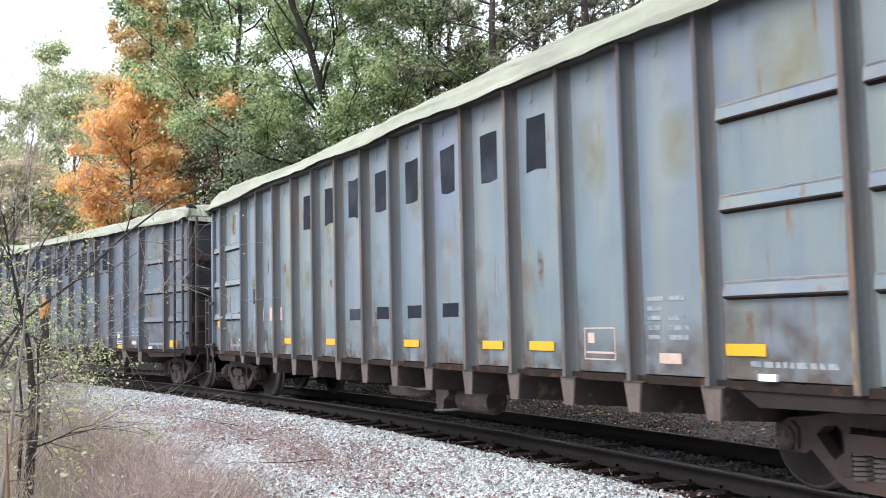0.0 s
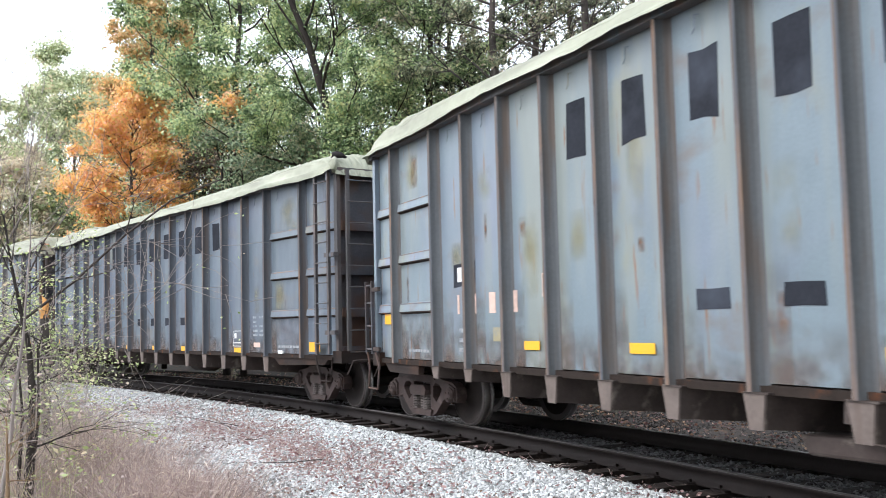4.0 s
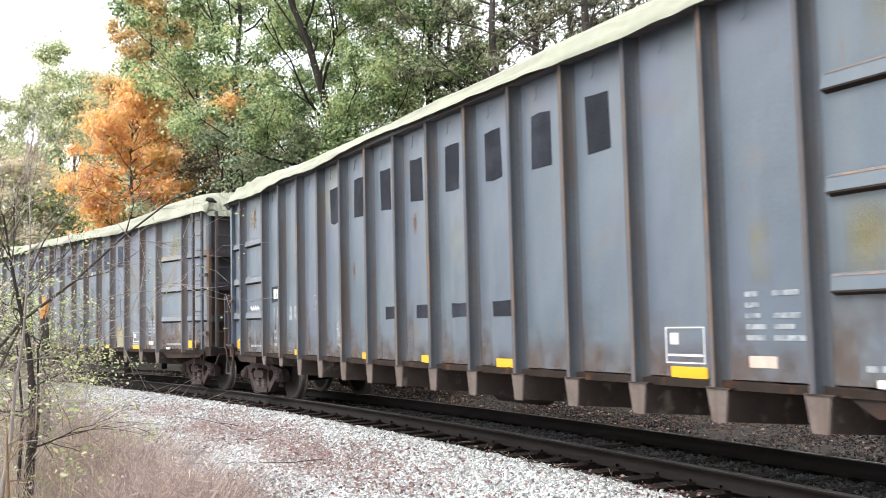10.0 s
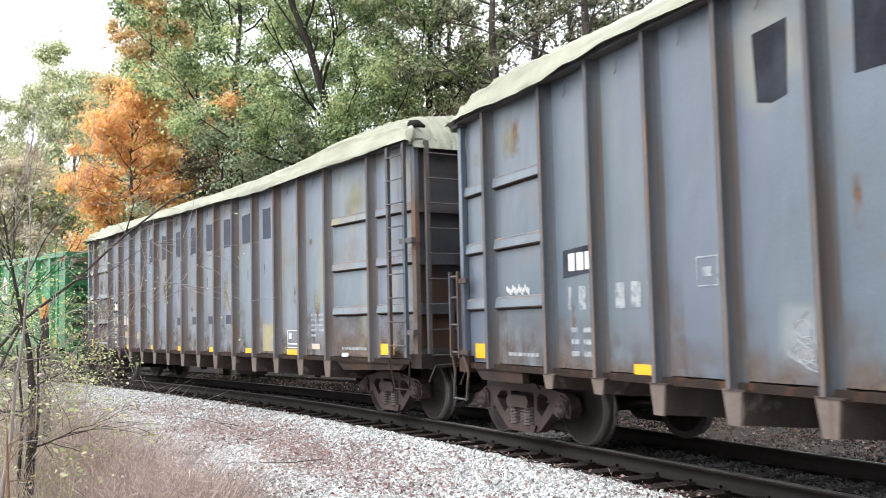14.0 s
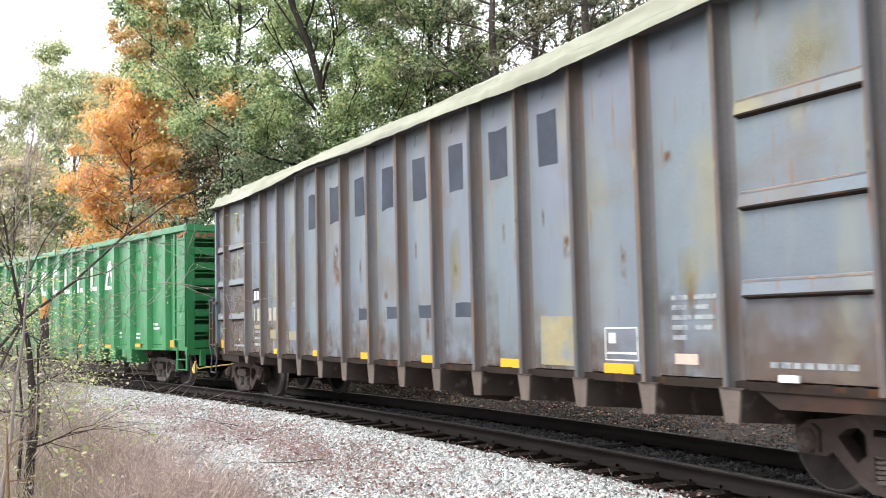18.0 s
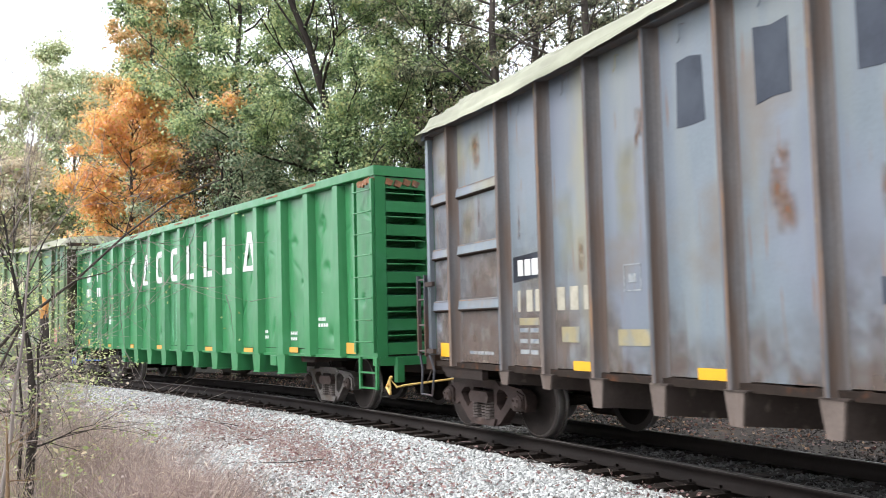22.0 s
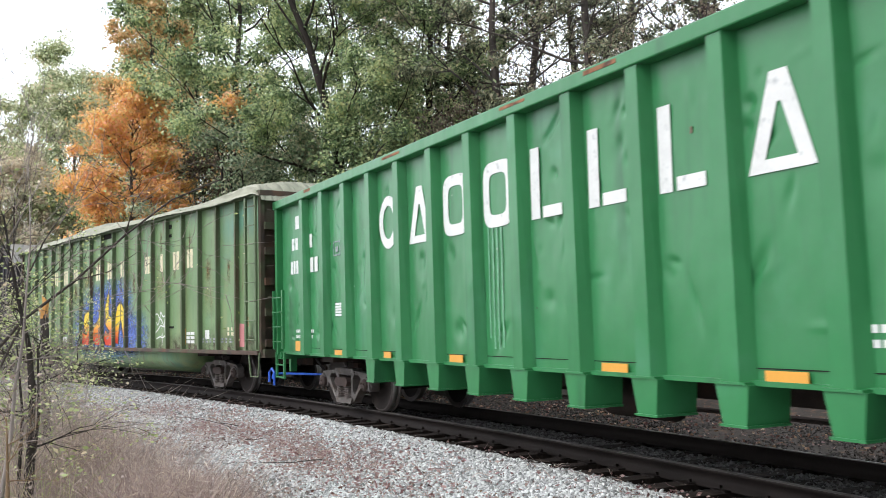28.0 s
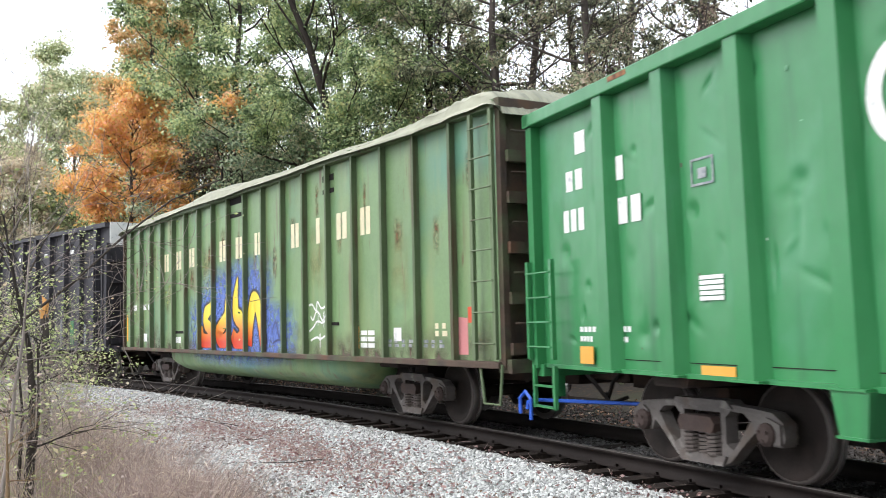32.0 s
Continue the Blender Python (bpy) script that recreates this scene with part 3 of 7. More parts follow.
# ---- the cars: x forwards, the camera's side at minus y, z up from the rail head ----
def truck(car, x, pivot_y, yaw, wheels, wb=0.89, pale=False):
    """A two-axle bogie: truck > side_frame, bolster, springs, bearing caps, wheelset."""
    t = part("truck", box_of(-0.2, 0.2, -0.9, 0.9, 0.47, 0.78), M["under"], car, "cast steel bogie with coil springs and two axles", at=pose(x, pivot_y, 0, 0, 0, yaw))
    r = 0.44
    if "side_frame" not in KIT:
        def side_frame(half, eye, m):
            outer = half + [(-x, z) for x, z in reversed(half)]
            mid = [(-m, 0.19), (-m, 0.58), (m, 0.58), (m, 0.19)]
            loops = [outer, eye, [(-x, z) for x, z in reversed(eye)], mid]
            h = Shape()
            flat = [p for lp in loops for p in lp]
            tri = geometry.tessellate_polygon([[Vector((x, z, 0)) for x, z in lp] for lp in loops])
            n = len(flat)
            h.add([(x, -0.07, z) for x, z in flat] + [(x, 0.07, z) for x, z in flat], [tuple(t) for t in tri] + [tuple(k + n for k in reversed(t)) for t in tri])
            k = 0
            for lp in loops:
                m = len(lp)
                h.f += [(k + a, k + (a + 1) % m, k + (a + 1) % m + n, k + a + n) for a in range(m)]
                k += m
            # bearing boxes, spring seat, top flange
            for sx in (-1, 1):
                h.prism([(sx * 0.77, 0.36), (sx * 0.77, 0.53), (sx * 0.84, 0.58), (sx * 0.99, 0.53), (sx * 0.99, 0.36)], -0.1, 0.09)
            h.prism([(-0.28, 0.11), (0.28, 0.11), (0.33, 0.2), (-0.33, 0.2)], -0.1, 0.1)
            h.prism([(-0.42, 0.62), (0.42, 0.62), (0.34, 0.69), (-0.34, 0.69)], -0.09, 0.09)
            return h
        stout = side_frame([(0.3, 0.11), (0.4, 0.15), (0.66, 0.37), (0.72, 0.33), (0.99, 0.33), (1.03, 0.42), (1.0, 0.54), (0.9, 0.6), (0.64, 0.63), (0.45, 0.67), (0.3, 0.68)],
                           [(0.33, 0.38), (0.33, 0.53), (0.4, 0.58), (0.52, 0.56), (0.6, 0.49), (0.5, 0.38), (0.42, 0.31)], 0.26)
        slim = side_frame([(0.29, 0.12), (0.37, 0.16), (0.56, 0.34), (0.69, 0.45), (0.73, 0.35), (0.98, 0.34), (1.02, 0.42), (0.99, 0.55), (0.88, 0.62), (0.66, 0.64), (0.3, 0.66)],
                          [(0.31, 0.31), (0.31, 0.54), (0.38, 0.6), (0.54, 0.59), (0.62, 0.53), (0.52, 0.39), (0.4, 0.26)], 0.25)
        KIT["side_frame"] = stout.mesh("side_frame", M["truck"])
        KIT["pale_frame"] = slim.mesh("side_frame", M["truck_pale"])
        pts = [(0.07 * math.cos(a * 0.7854), 0.07 * math.sin(a * 0.7854), 0.18 + 0.22 * a / 48) for a in range(49)]
        KIT["spring"] = Shape().tube(pts, 0.017, 5).mesh("coil_spring", M["spring"])
        KIT["bolster_end"] = Shape().prism([(-0.22, 0.4), (0.22, 0.4), (0.25, 0.48), (0.2, 0.54), (-0.2, 0.54), (-0.25, 0.48)], -0.13, 0.13).mesh("bolster_end", M["truck"])
        hc = Shape().tube([(0, -0.13, 0), (0, -0.1, 0), (0, 0.12, 0)], [0.07, 0.1, 0.11], 14)
        for k in range(3):
            hc.tube([(0.05 * math.cos(2.094 * k + 0.5), -0.145, 0.05 * math.sin(2.094 * k + 0.5)), (0.05 * math.cos(2.094 * k + 0.5), -0.1, 0.05 * math.sin(2.094 * k + 0.5))], 0.016, 6)
        KIT["cap"] = hc.mesh("bearing_cap", M["truck"])
        h = Shape()
        for sy in (-1, 1):
            prof = [(0.08, 0.62), (0.1, 0.7), (0.2, 0.735), (0.36, 0.7), (0.405, 0.69), (0.44, 0.69), (0.44, 0.79), (0.405, 0.81), (0.37, 0.8), (0.2, 0.765), (0.1, 0.82), (0.09, 0.86), (0.075, 0.98)]
            prof = [(q, sy * y) for q, y in prof]
            h.lathe([(0.465, sy * 0.66), (0.465, sy * 0.69), (0.44, sy * 0.70)], 28)
            h.lathe([(0.38, sy * 0.655), (0.465, sy * 0.66)], 28)
            h.lathe(prof, 28)
        h.tube([(0, -0.98, 0), (0, 0.98, 0)], 0.075, 12)
        me = h.mesh("wheelset", M["wheel"])
        me.materials.append(M["tread"])
        me.materials.append(M["rim"])
        rim = []
        for p in me.polygons:
            c = p.center
            rim.append(1 if math.hypot(c.x, c.z) > 0.43 and abs(p.normal.y) < 0.5 else 2 if math.hypot(c.x, c.z) > 0.395 else 0)
        me.polygons.foreach_set("material_index", rim)
        me.polygons.foreach_set("use_smooth", [True] * len(me.polygons))
        KIT["wheelset"] = me
    for sy in (-1, 1):
        part("side_frame", KIT["pale_frame" if pale else "side_frame"], None, t, at=pose(0, sy * 0.98, 0))
        for sx in (-1, 0, 1):
            part("coil_spring", KIT["spring"], None, t, at=pose(sx * 0.155, sy * (1.03 if sx else 0.99), 0))
        part("bolster_end", KIT["bolster_end"], None, t, at=pose(0, sy * 1.0, 0))
        for sx in (-1, 1):
            part("bearing_cap", KIT["cap"], None, t, at=pose(sx * wb, sy * 1.0, r, 0, 0, 0 if sy < 0 else 180))
    for sx in (-1, 1):
        part("brake_beam", Shape().tube([(sx * 0.4, -0.72, 0.36), (sx * 0.34, 0, 0.34), (sx * 0.4, 0.72, 0.36)], 0.035, 6), M["under"], t)
        for sy in (-1, 1):
            part("brake_shoe", Shape().prism([(sx * 0.42, 0.26), (sx * 0.47, 0.3), (sx * 0.45, 0.46), (sx * 0.4, 0.48), (sx * 0.36, 0.36)], sy * 0.74 - 0.05, sy * 0.74 + 0.05), M["under"], t)
        wheels.append((part("wheelset", KIT["wheelset"], None, t, "steel wheels with bright worn treads", at=pose(sx * wb, 0, r)), sx * wb, r))
    return t


KIT = {}
CARS = []


def car_frame(name, label, u_mid, trucks, wb=0.89, group="goods wagons in the train", pale=False):
    """An Empty at the base of a wagon, its bogies, and the place it takes in the train."""
    car = tagged(new(name), label, "railway wagon", group)
    wheels = []
    for x in trucks:
        truck(car, x, -(x * x / (2 * R) - 0.26), -math.degrees(x / R), wheels, wb, pale)
    CARS.append((car, u_mid, wheels))
    return car


def stencil_bars(car, name, x0, x1, z0, z1, y, mat, rows=1, cols=1, label="", fill=0.7, rng=None):
    """Painted writing that cannot be read, or must not be: plain bars."""
    h = Shape()
    dx, dz = (x1 - x0) / cols, (z1 - z0) / rows
    for i in range(rows):
        for j in range(cols):
            k = fill if rng is None else fill * rng.uniform(0.6, 1.25)
            h.box(x0 + j * dx, x0 + j * dx + min(dx, dx * k), y - 0.004, y, z0 + i * dz, z0 + i * dz + dz * 0.72)
    return tagged(part(name, h, M[mat], car, label), kind="stuff")


def plate(car, name, x0, x1, z0, z1, y, mat, label="", thick=0.004):
    return part(name, box_of(x0, x1, y - thick, y, z0, z1), M[mat], car, label)


def tarp_mesh(x0, x1, half, top, seed, lift, over=0.24):
    """A sheet over the load: sagging, drawn into long folds, hanging a little over the rim."""
    nx = 170
    lat = [-1.035, -1.03, -1.02] + [-1.0 + 0.022 * k for k in range(24)] + [-0.45, -0.3, -0.1, 0.1, 0.3, 0.5, 0.7, 0.85, 0.95, 1.0, 1.02, 1.035]
    v = []
    for i in range(nx + 1):
        q = i / nx
        x = x0 - 0.18 + (x1 - x0 + 0.36) * q
        edge = min(1, q / 0.015, (1 - q) / 0.015)
        hump = lift(q) * min(1, max(0, q / 0.03), max(0, (1 - q) / 0.03)) ** 0.6
        near_end = math.exp(-min(q, 1 - q) / 0.07)
        for j, l in enumerate(lat):
            hang = over * (0.5 + 0.4 * noise.noise((x * 0.4, seed, 0.5 if l < 0 else 9)) + 0.06 * noise.noise((x * 2.5, seed, 4))) if abs(l) > 1.0 else 0
            hang *= (1.0 if abs(l) > 1.031 else 0.75 if abs(l) > 1.025 else 0.35) * edge
            z = top + 0.05 + hump * (1 - l * l) ** 0.42 if abs(l) < 1 else top + 0.045 - max(0.03, hang)
            # folds run lengthwise, rising from the rim, and fan out from the tied corners
            fan = l * (9 + 6 * near_end) - 0.12 * x * (1 if int(seed) % 2 else -1)
            fold = 1 - 2 * abs(noise.noise((x * 0.16, fan, seed))) - 0.5
            fine = 1 - 2 * abs(noise.noise((x * 0.5, fan * 2.1, seed + 5))) - 0.5
            k = min(1, (1 - abs(l)) * 22) if abs(l) < 1 else 0.15
            k *= edge
            z += (0.07 * fold + 0.02 * fine + 0.05 * noise.noise((x * 0.45, l * 3, seed))) * k
            if edge < 1:
                z -= 0.24 * (1 - edge) * (0.8 + 0.12 * noise.noise((l * 1.5, seed, 2))) * (1 if abs(l) < 1 else 0.4)
            v.append((x, l * (half + 0.03) + 0.02 * noise.noise((x * 4, l, seed + 3)), z))
    n = len(lat)
    f = np.array([(i * n + k, (i + 1) * n + k, (i + 1) * n + k + 1, i * n + k + 1) for i in range(nx) for k in range(n - 1)])
    me = fast_mesh("tarpaulin", v, f, M["tarp"])
    me.polygons.foreach_set("use_smooth", [True] * len(f))
    return me


def ladder(car, x0, x1, y, z0, z1, rungs, mat, label="", stiles=True, axis="x"):
    """ladder > stile, rung. On a side (axis x) or on an end (axis y: x0, x1 are then across, y along)."""
    def at(a, z, d=0.0):
        return (a, y - d, z) if axis == "x" else (y + d, a, z)
    lad = part("ladder", Shape().tube([at(x0, z0 - 0.02, 0.02), at(x0, z0 + 0.05, 0.02)], 0.02, 6), M[mat], car, label)
    if stiles:
        for a in (x0, x1):
            h = Shape()
            p, q = at(a - 0.03, z0), at(a + 0.03, z1, 0.05)
            h.box(min(p[0], q[0]), max(p[0], q[0]), min(p[1], q[1]), max(p[1], q[1]), z0, z1)
            part("stile", h, M[mat], lad)
    for i in range(rungs):
        z = z0 + (z1 - z0) * (i + 0.5) / rungs
        part("rung", Shape().tube([at(x0, z, 0.0), at(x0, z, 0.06), at(x1, z, 0.06), at(x1, z, 0.0)], 0.011, 6), M[mat], lad)
    return lad


def coupler(car, x_end, sx, mat="under"):
    """Draft gear, knuckle and air hose at one end."""
    h = Shape().box(min(x_end - sx * 0.8, x_end + sx * 0.35), max(x_end - sx * 0.8, x_end + sx * 0.35), -0.13, 0.13, 0.68, 0.95)
    h.box(min(x_end + sx * 0.3, x_end + sx * 0.62), max(x_end + sx * 0.3, x_end + sx * 0.62), -0.17, 0.14, 0.66, 0.98)
    part("coupler", h, M[mat], car, "rusty knuckle coupler", bevel=0.02)
    part("air_hose", Shape().tube([(x_end, -0.35, 0.8), (x_end + sx * 0.2, -0.35, 0.66), (x_end + sx * 0.42, -0.3, 0.42), (x_end + sx * 0.62, -0.2, 0.5)], 0.024, 8), M["dark"], car, "black rubber air hose", smooth=True)


def underframe(car, x0, x1, trucks, mat="under"):
    part("centre_sill", box_of(x0 + 0.1, x1 - 0.1, -0.28, 0.28, 0.62, 1.0), M[mat], car)
    mid = sum(trucks) / 2
    part("brake_cylinder", Shape().tube([(mid - 2.6, 0.7, 0.62), (mid - 2.5, 0.7, 0.62), (mid - 1.9, 0.7, 0.62)], [0.12, 0.17, 0.17], 14), M[mat], car, smooth=True)
    part("air_reservoir", Shape().tube([(mid + 0.6, -0.55, 0.6), (mid + 0.66, -0.55, 0.6), (mid + 1.64, -0.55, 0.6), (mid + 1.7, -0.55, 0.6)], [0.12, 0.2, 0.2, 0.12], 14), M[mat], car, smooth=True)
    part("brake_rod", Shape().tube([(trucks[0] + 1.0, -0.35, 0.5), (trucks[1] - 1.0, -0.35, 0.52)], 0.018, 6), M[mat], car)
    for x in trucks:
        part("bolster", Shape().prism([(x - 0.35, 1.0), (x + 0.35, 1.0), (x + 0.25, 0.8), (x - 0.25, 0.8)], -1.36, 1.36), M[mat], car)


GREY_HALF, GREY_TOP, GREY_SILL = 1.6, 4.04, 0.89
GX0, GX1 = -9.1, 8.67
GREY_POSTS = [-8.41] + [-6.94 + 0.994 * k for k in range(14)] + [7.42]


def grey_car(label, u_mid, paint, seed, top=GREY_TOP):
    """High-sided steel gondola with outside posts, tarpaulin, ladders, ribs and painted-out patches."""
    rng = random.Random(seed)
    trucks = (-8.4, 7.3)
    car = car_frame("gondola_wagon", label, u_mid, trucks)
    H, Z0 = GREY_HALF, GREY_SILL
    P = M[paint]
    wall = H - 0.13                       # the sheet stands behind the posts
    POST = M["post" if paint == "car_b" else "post_rusty"]
    near = -wall
    for sy in (-1, 1):
        h = Shape().box(GX0, GX1, min(sy * wall, sy * (wall - 0.012)), max(sy * wall, sy * (wall - 0.012)), Z0 + 0.04, top)
        part("side_sheet", h, P, car, "painted steel side sheet with rust streaks")
        part("top_rail", box_of(GX0, GX1, min(sy * (wall - 0.03), sy * H), max(sy * (wall - 0.03), sy * H), top - 0.06, top + 0.07), M["post"], car, bevel=0.01)
        y0, y1 = sorted((sy * (wall - 0.05), sy * (wall + 0.05)))
        part("side_sill", box_of(GX0, GX1, y0, y1, Z0 - 0.04, Z0 + 0.02), M["grime"], car, "rusty side sill")
    for sy in (-1, 1):
        h = Shape()
        y0, y1 = sy * wall, sy * H
        prof = [(0.012, y0), (0.028, y1), (0.078, y1)] + [(x, y0 + (y1 - y0) * k) for x, k in ((0.086, 0.64), (0.096, 0.42), (0.11, 0.25), (0.122, 0.12), (0.14, 0.04), (0.162, 0.0))]
        n = len(prof)
        h.add([(x, y, z) for z in (Z0 - 0.02, top - 0.06) for x, y in prof], [tuple(range(n)), tuple(range(2 * n - 1, n - 1, -1))] + [(i, (i + 1) % n, (i + 1) % n + n, i + n) for i in range(n)])
        # flanks get the shade-darkened paint; outer faces and edges follow below
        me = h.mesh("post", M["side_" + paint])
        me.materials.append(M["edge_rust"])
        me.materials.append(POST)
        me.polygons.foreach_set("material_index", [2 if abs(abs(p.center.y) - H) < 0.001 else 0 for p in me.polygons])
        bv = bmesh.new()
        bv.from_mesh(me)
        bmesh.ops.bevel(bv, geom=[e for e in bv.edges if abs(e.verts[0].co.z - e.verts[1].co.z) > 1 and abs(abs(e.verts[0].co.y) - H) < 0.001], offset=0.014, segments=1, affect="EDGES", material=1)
        bv.to_mesh(me)
        bv.free()
        for x in GREY_POSTS:
            part("post", me, None, car, at=pose(x, 0, 0))
    # cross bearers hang under every post between the bogies
    for k, x in enumerate(GREY_POSTS[1:15]):
        if x < -5.4 and k < 2:
            z1 = 0.72
        else:
            z1 = 0.6
        hb = Shape()
        v = [(x - 0.03, -1.56, Z0 - 0.02), (x + 0.21, -1.56, Z0 - 0.02), (x + 0.18, -1.56, z1), (x + 0.02, -1.56, z1)]
        v += [(x - 0.03, 1.56, Z0 - 0.02), (x + 0.21, 1.56, Z0 - 0.02), (x + 0.18, 1.56, z1), (x + 0.02, 1.56, z1)]
        w = [(a, b * 0.45, c - (0.0 if i % 4 < 2 else 0.08)) for i, (a, b, c) in enumerate(v)]
        hb.add(v[:4] + w[:4] + w[4:] + v[4:], [(0, 1, 2, 3), (15, 14, 13, 12)] + [(a + i, a + (i + 1) % 4, a + 4 + (i + 1) % 4, a + 4 + i) for a in (0, 4, 8) for i in range(4)])
        bearer = part("cross_bearer", hb, M["bearer"], car)
        part("bearer_plate", Shape().prism([(x - 0.035, Z0 - 0.02), (x + 0.2, Z0 - 0.02), (x + 0.17, z1 - 0.01), (x + 0.02, z1 - 0.01)], -1.572, -1.561), M["tan_dust"], bearer, "dusty tan end plate")
        part("bearer_flange", box_of(x - 0.02, x + 0.24, -1.58, -1.3, Z0 - 0.034, Z0 - 0.02), M["bearer"], bearer)
    part("floor", box_of(GX0 + 0.02, GX1 - 0.02, -wall + 0.03, wall - 0.03, Z0 + 0.06, Z0 + 0.14), M["under"], car)
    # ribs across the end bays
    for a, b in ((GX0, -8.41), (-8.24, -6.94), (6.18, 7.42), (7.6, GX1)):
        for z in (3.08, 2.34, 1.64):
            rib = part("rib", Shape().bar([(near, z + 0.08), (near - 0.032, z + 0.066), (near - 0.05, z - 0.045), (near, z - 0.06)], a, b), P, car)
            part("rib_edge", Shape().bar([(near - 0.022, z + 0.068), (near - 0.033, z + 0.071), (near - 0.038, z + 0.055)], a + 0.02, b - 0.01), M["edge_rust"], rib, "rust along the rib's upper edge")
            # dark lip: rust together with the rib's shade gap, both in its colour
            part("rib_lip", Shape().bar([(near - 0.001, z - 0.062), (near - 0.05, z - 0.047), (near - 0.053, z - 0.06), (near - 0.001, z - 0.08)], a + 0.01, b - 0.01), M["grime"], rib, "dark rust and painted shade line under the rib")
    # ends
    for sx, xe in ((-1, GX0), (1, GX1)):
        part("end_sheet", box_of(min(xe, xe - sx * 0.012), max(xe, xe - sx * 0.012), -wall, wall, Z0, top), M["end_dirty"], car)
        for z in (3.08, 2.34, 1.64, 1.0):
            part("end_rib", Shape().box(min(xe, xe + sx * 0.12), max(xe, xe + sx * 0.12), -wall, wall, z - 0.09, z + 0.07), M["end_dirty"], car)
        part("end_rail", box_of(min(xe - sx * 0.03, xe + sx * 0.1), max(xe - sx * 0.03, xe + sx * 0.1), -H, H, top - 0.1, top + 0.0), M["post"], car)
        for y in (-H + 0.09, -0.62, 0.62, H - 0.09):
            part("end_post", box_of(min(xe, xe + sx * 0.1), max(xe, xe + sx * 0.1), y - 0.035, y + 0.035, Z0, top - 0.06), (POST if sx > 0 else P) if abs(y) > 1 else M["end_dirty"], car)
        coupler(car, xe + sx * 0.1, sx)
        part("end_sill", box_of(min(xe - sx * 0.1, xe + sx * 0.2), max(xe - sx * 0.1, xe + sx * 0.2), -H + 0.05, H - 0.05, 0.8, 1.0), M["under"], car)
        # uncoupling lever along the end
        part("uncoupling_lever", Shape().tube([(xe + sx * 0.3, -1.5, 0.62), (xe + sx * 0.32, -1.4, 0.84), (xe + sx * 0.34, -0.2, 0.9)], 0.011, 6), M["bearer"], car)
    # side ladder at the front, bent steps below
    ladder(car, 8.19, 8.63, -H - 0.01, 0.95, 3.98, 9, "post", "rusty steel side ladder")
    ladder(car, -1.38, -0.78, GX1 + 0.14, 0.8, 4.0, 9, "post", "steel end ladder", axis="y")
    for z in (2.58, 1.3):
        part("ladder_bracket", box_of(8.5, GX1 + 0.16, -H - 0.05, -H + 0.02, z - 0.03, z + 0.04), M["post"], car)
    for z in (2.6, 1.95):
        part("end_latch", Shape().prism([(GX1 + 0.1, z - 0.09), (GX1 + 0.2, z - 0.06), (GX1 + 0.2, z + 0.05), (GX1 + 0.1, z + 0.09)], -0.72, -0.5), M["under"], car)
    part("brake_wheel", Shape().tube([(GX1 + 0.26, -0.35 + 0.24 * math.cos(0.5236 * k), 2.2 + 0.24 * math.sin(0.5236 * k)) for k in range(13)], 0.016, 6), M["under"], car, smooth=True)
    part("step_stirrup", Shape().tube([(8.02, near - 0.1, 0.9), (8.2, near - 0.1, 0.5), (8.55, near - 0.1, 0.5), (8.6, near - 0.1, 0.9)], 0.014, 6), M["under"], car)
    # platform rails at the rear
    for x in (GX0 - 0.06, GX0 - 0.32):
        part("grab_post", box_of(x - 0.02, x + 0.02, -H - 0.02, -H + 0.03, 0.98, 2.08), M["end_dirty"], car)
    part("step_stirrup", Shape().tube([(GX0 - 0.3, -H, 1.0), (GX0 - 0.27, -H + 0.02, 0.8), (GX0 - 0.27, -H, 0.46), (GX0 + 0.12, -H, 0.46), (GX0 + 0.16, -H + 0.02, 0.8), (GX0 + 0.05, -H, 1.0)], 0.018, 6), M["end_dirty"], car)
    for z in (1.05, 1.4, 1.75, 2.02):
        part("grab_rail", Shape().tube([(GX0 - 0.34, -H, z), (GX0 - 0.04, -H, z)], 0.013, 6), M["post"], car)
    for z in (1.05, 1.95):
        part("rail_bracket", box_of(GX0 - 0.09, GX0 + 0.2, -H - 0.01, -H + 0.04, z - 0.032, z + 0.032), M["bearer"], car, bevel=0.008)
    part("rear_bracket", Shape().prism([(GX0 + 0.1, 0.9), (GX0 + 1.5, 0.88), (GX0 + 1.5, 0.72), (GX0 + 0.4, 0.72)], -1.5, -1.42), M["under"], car)
    part("front_bracket", Shape().prism([(6.2, 0.89), (8.4, 0.9), (8.2, 0.76), (6.5, 0.72)], -1.5, -1.42), M["under"], car)
    underframe(car, GX0, GX1, trucks)
    # brake gear on the near side
    if paint == "car_a":
        part("brake_cylinder", Shape().tube([(1.0, -1.0, 0.45), (1.05, -1.0, 0.45), (1.75, -1.0, 0.45), (1.8, -1.0, 0.45)], [0.1, 0.17, 0.17, 0.15], 16), M["bearer"], car, "dusty brake cylinder", smooth=False)
        part("brake_bracket", Shape().prism([(0.55, 0.85), (0.85, 0.85), (0.95, 0.5), (0.8, 0.42), (0.78, 0.26), (0.62, 0.26), (0.6, 0.42)], -1.2, -1.0), M["bearer"], car)
        part("brake_lever", Shape().tube([(0.6, -1.22, 0.28), (0.9, -1.2, 0.3), (1.3, -0.9, 0.34)], 0.016, 6), M["post"], car)
        part("control_valve", Shape().prism([(-0.8, 0.55), (-0.72, 0.4), (0.2, 0.42), (0.5, 0.5), (0.5, 0.58)], -1.25, -0.85), M["bearer"], car, bevel=0.03)
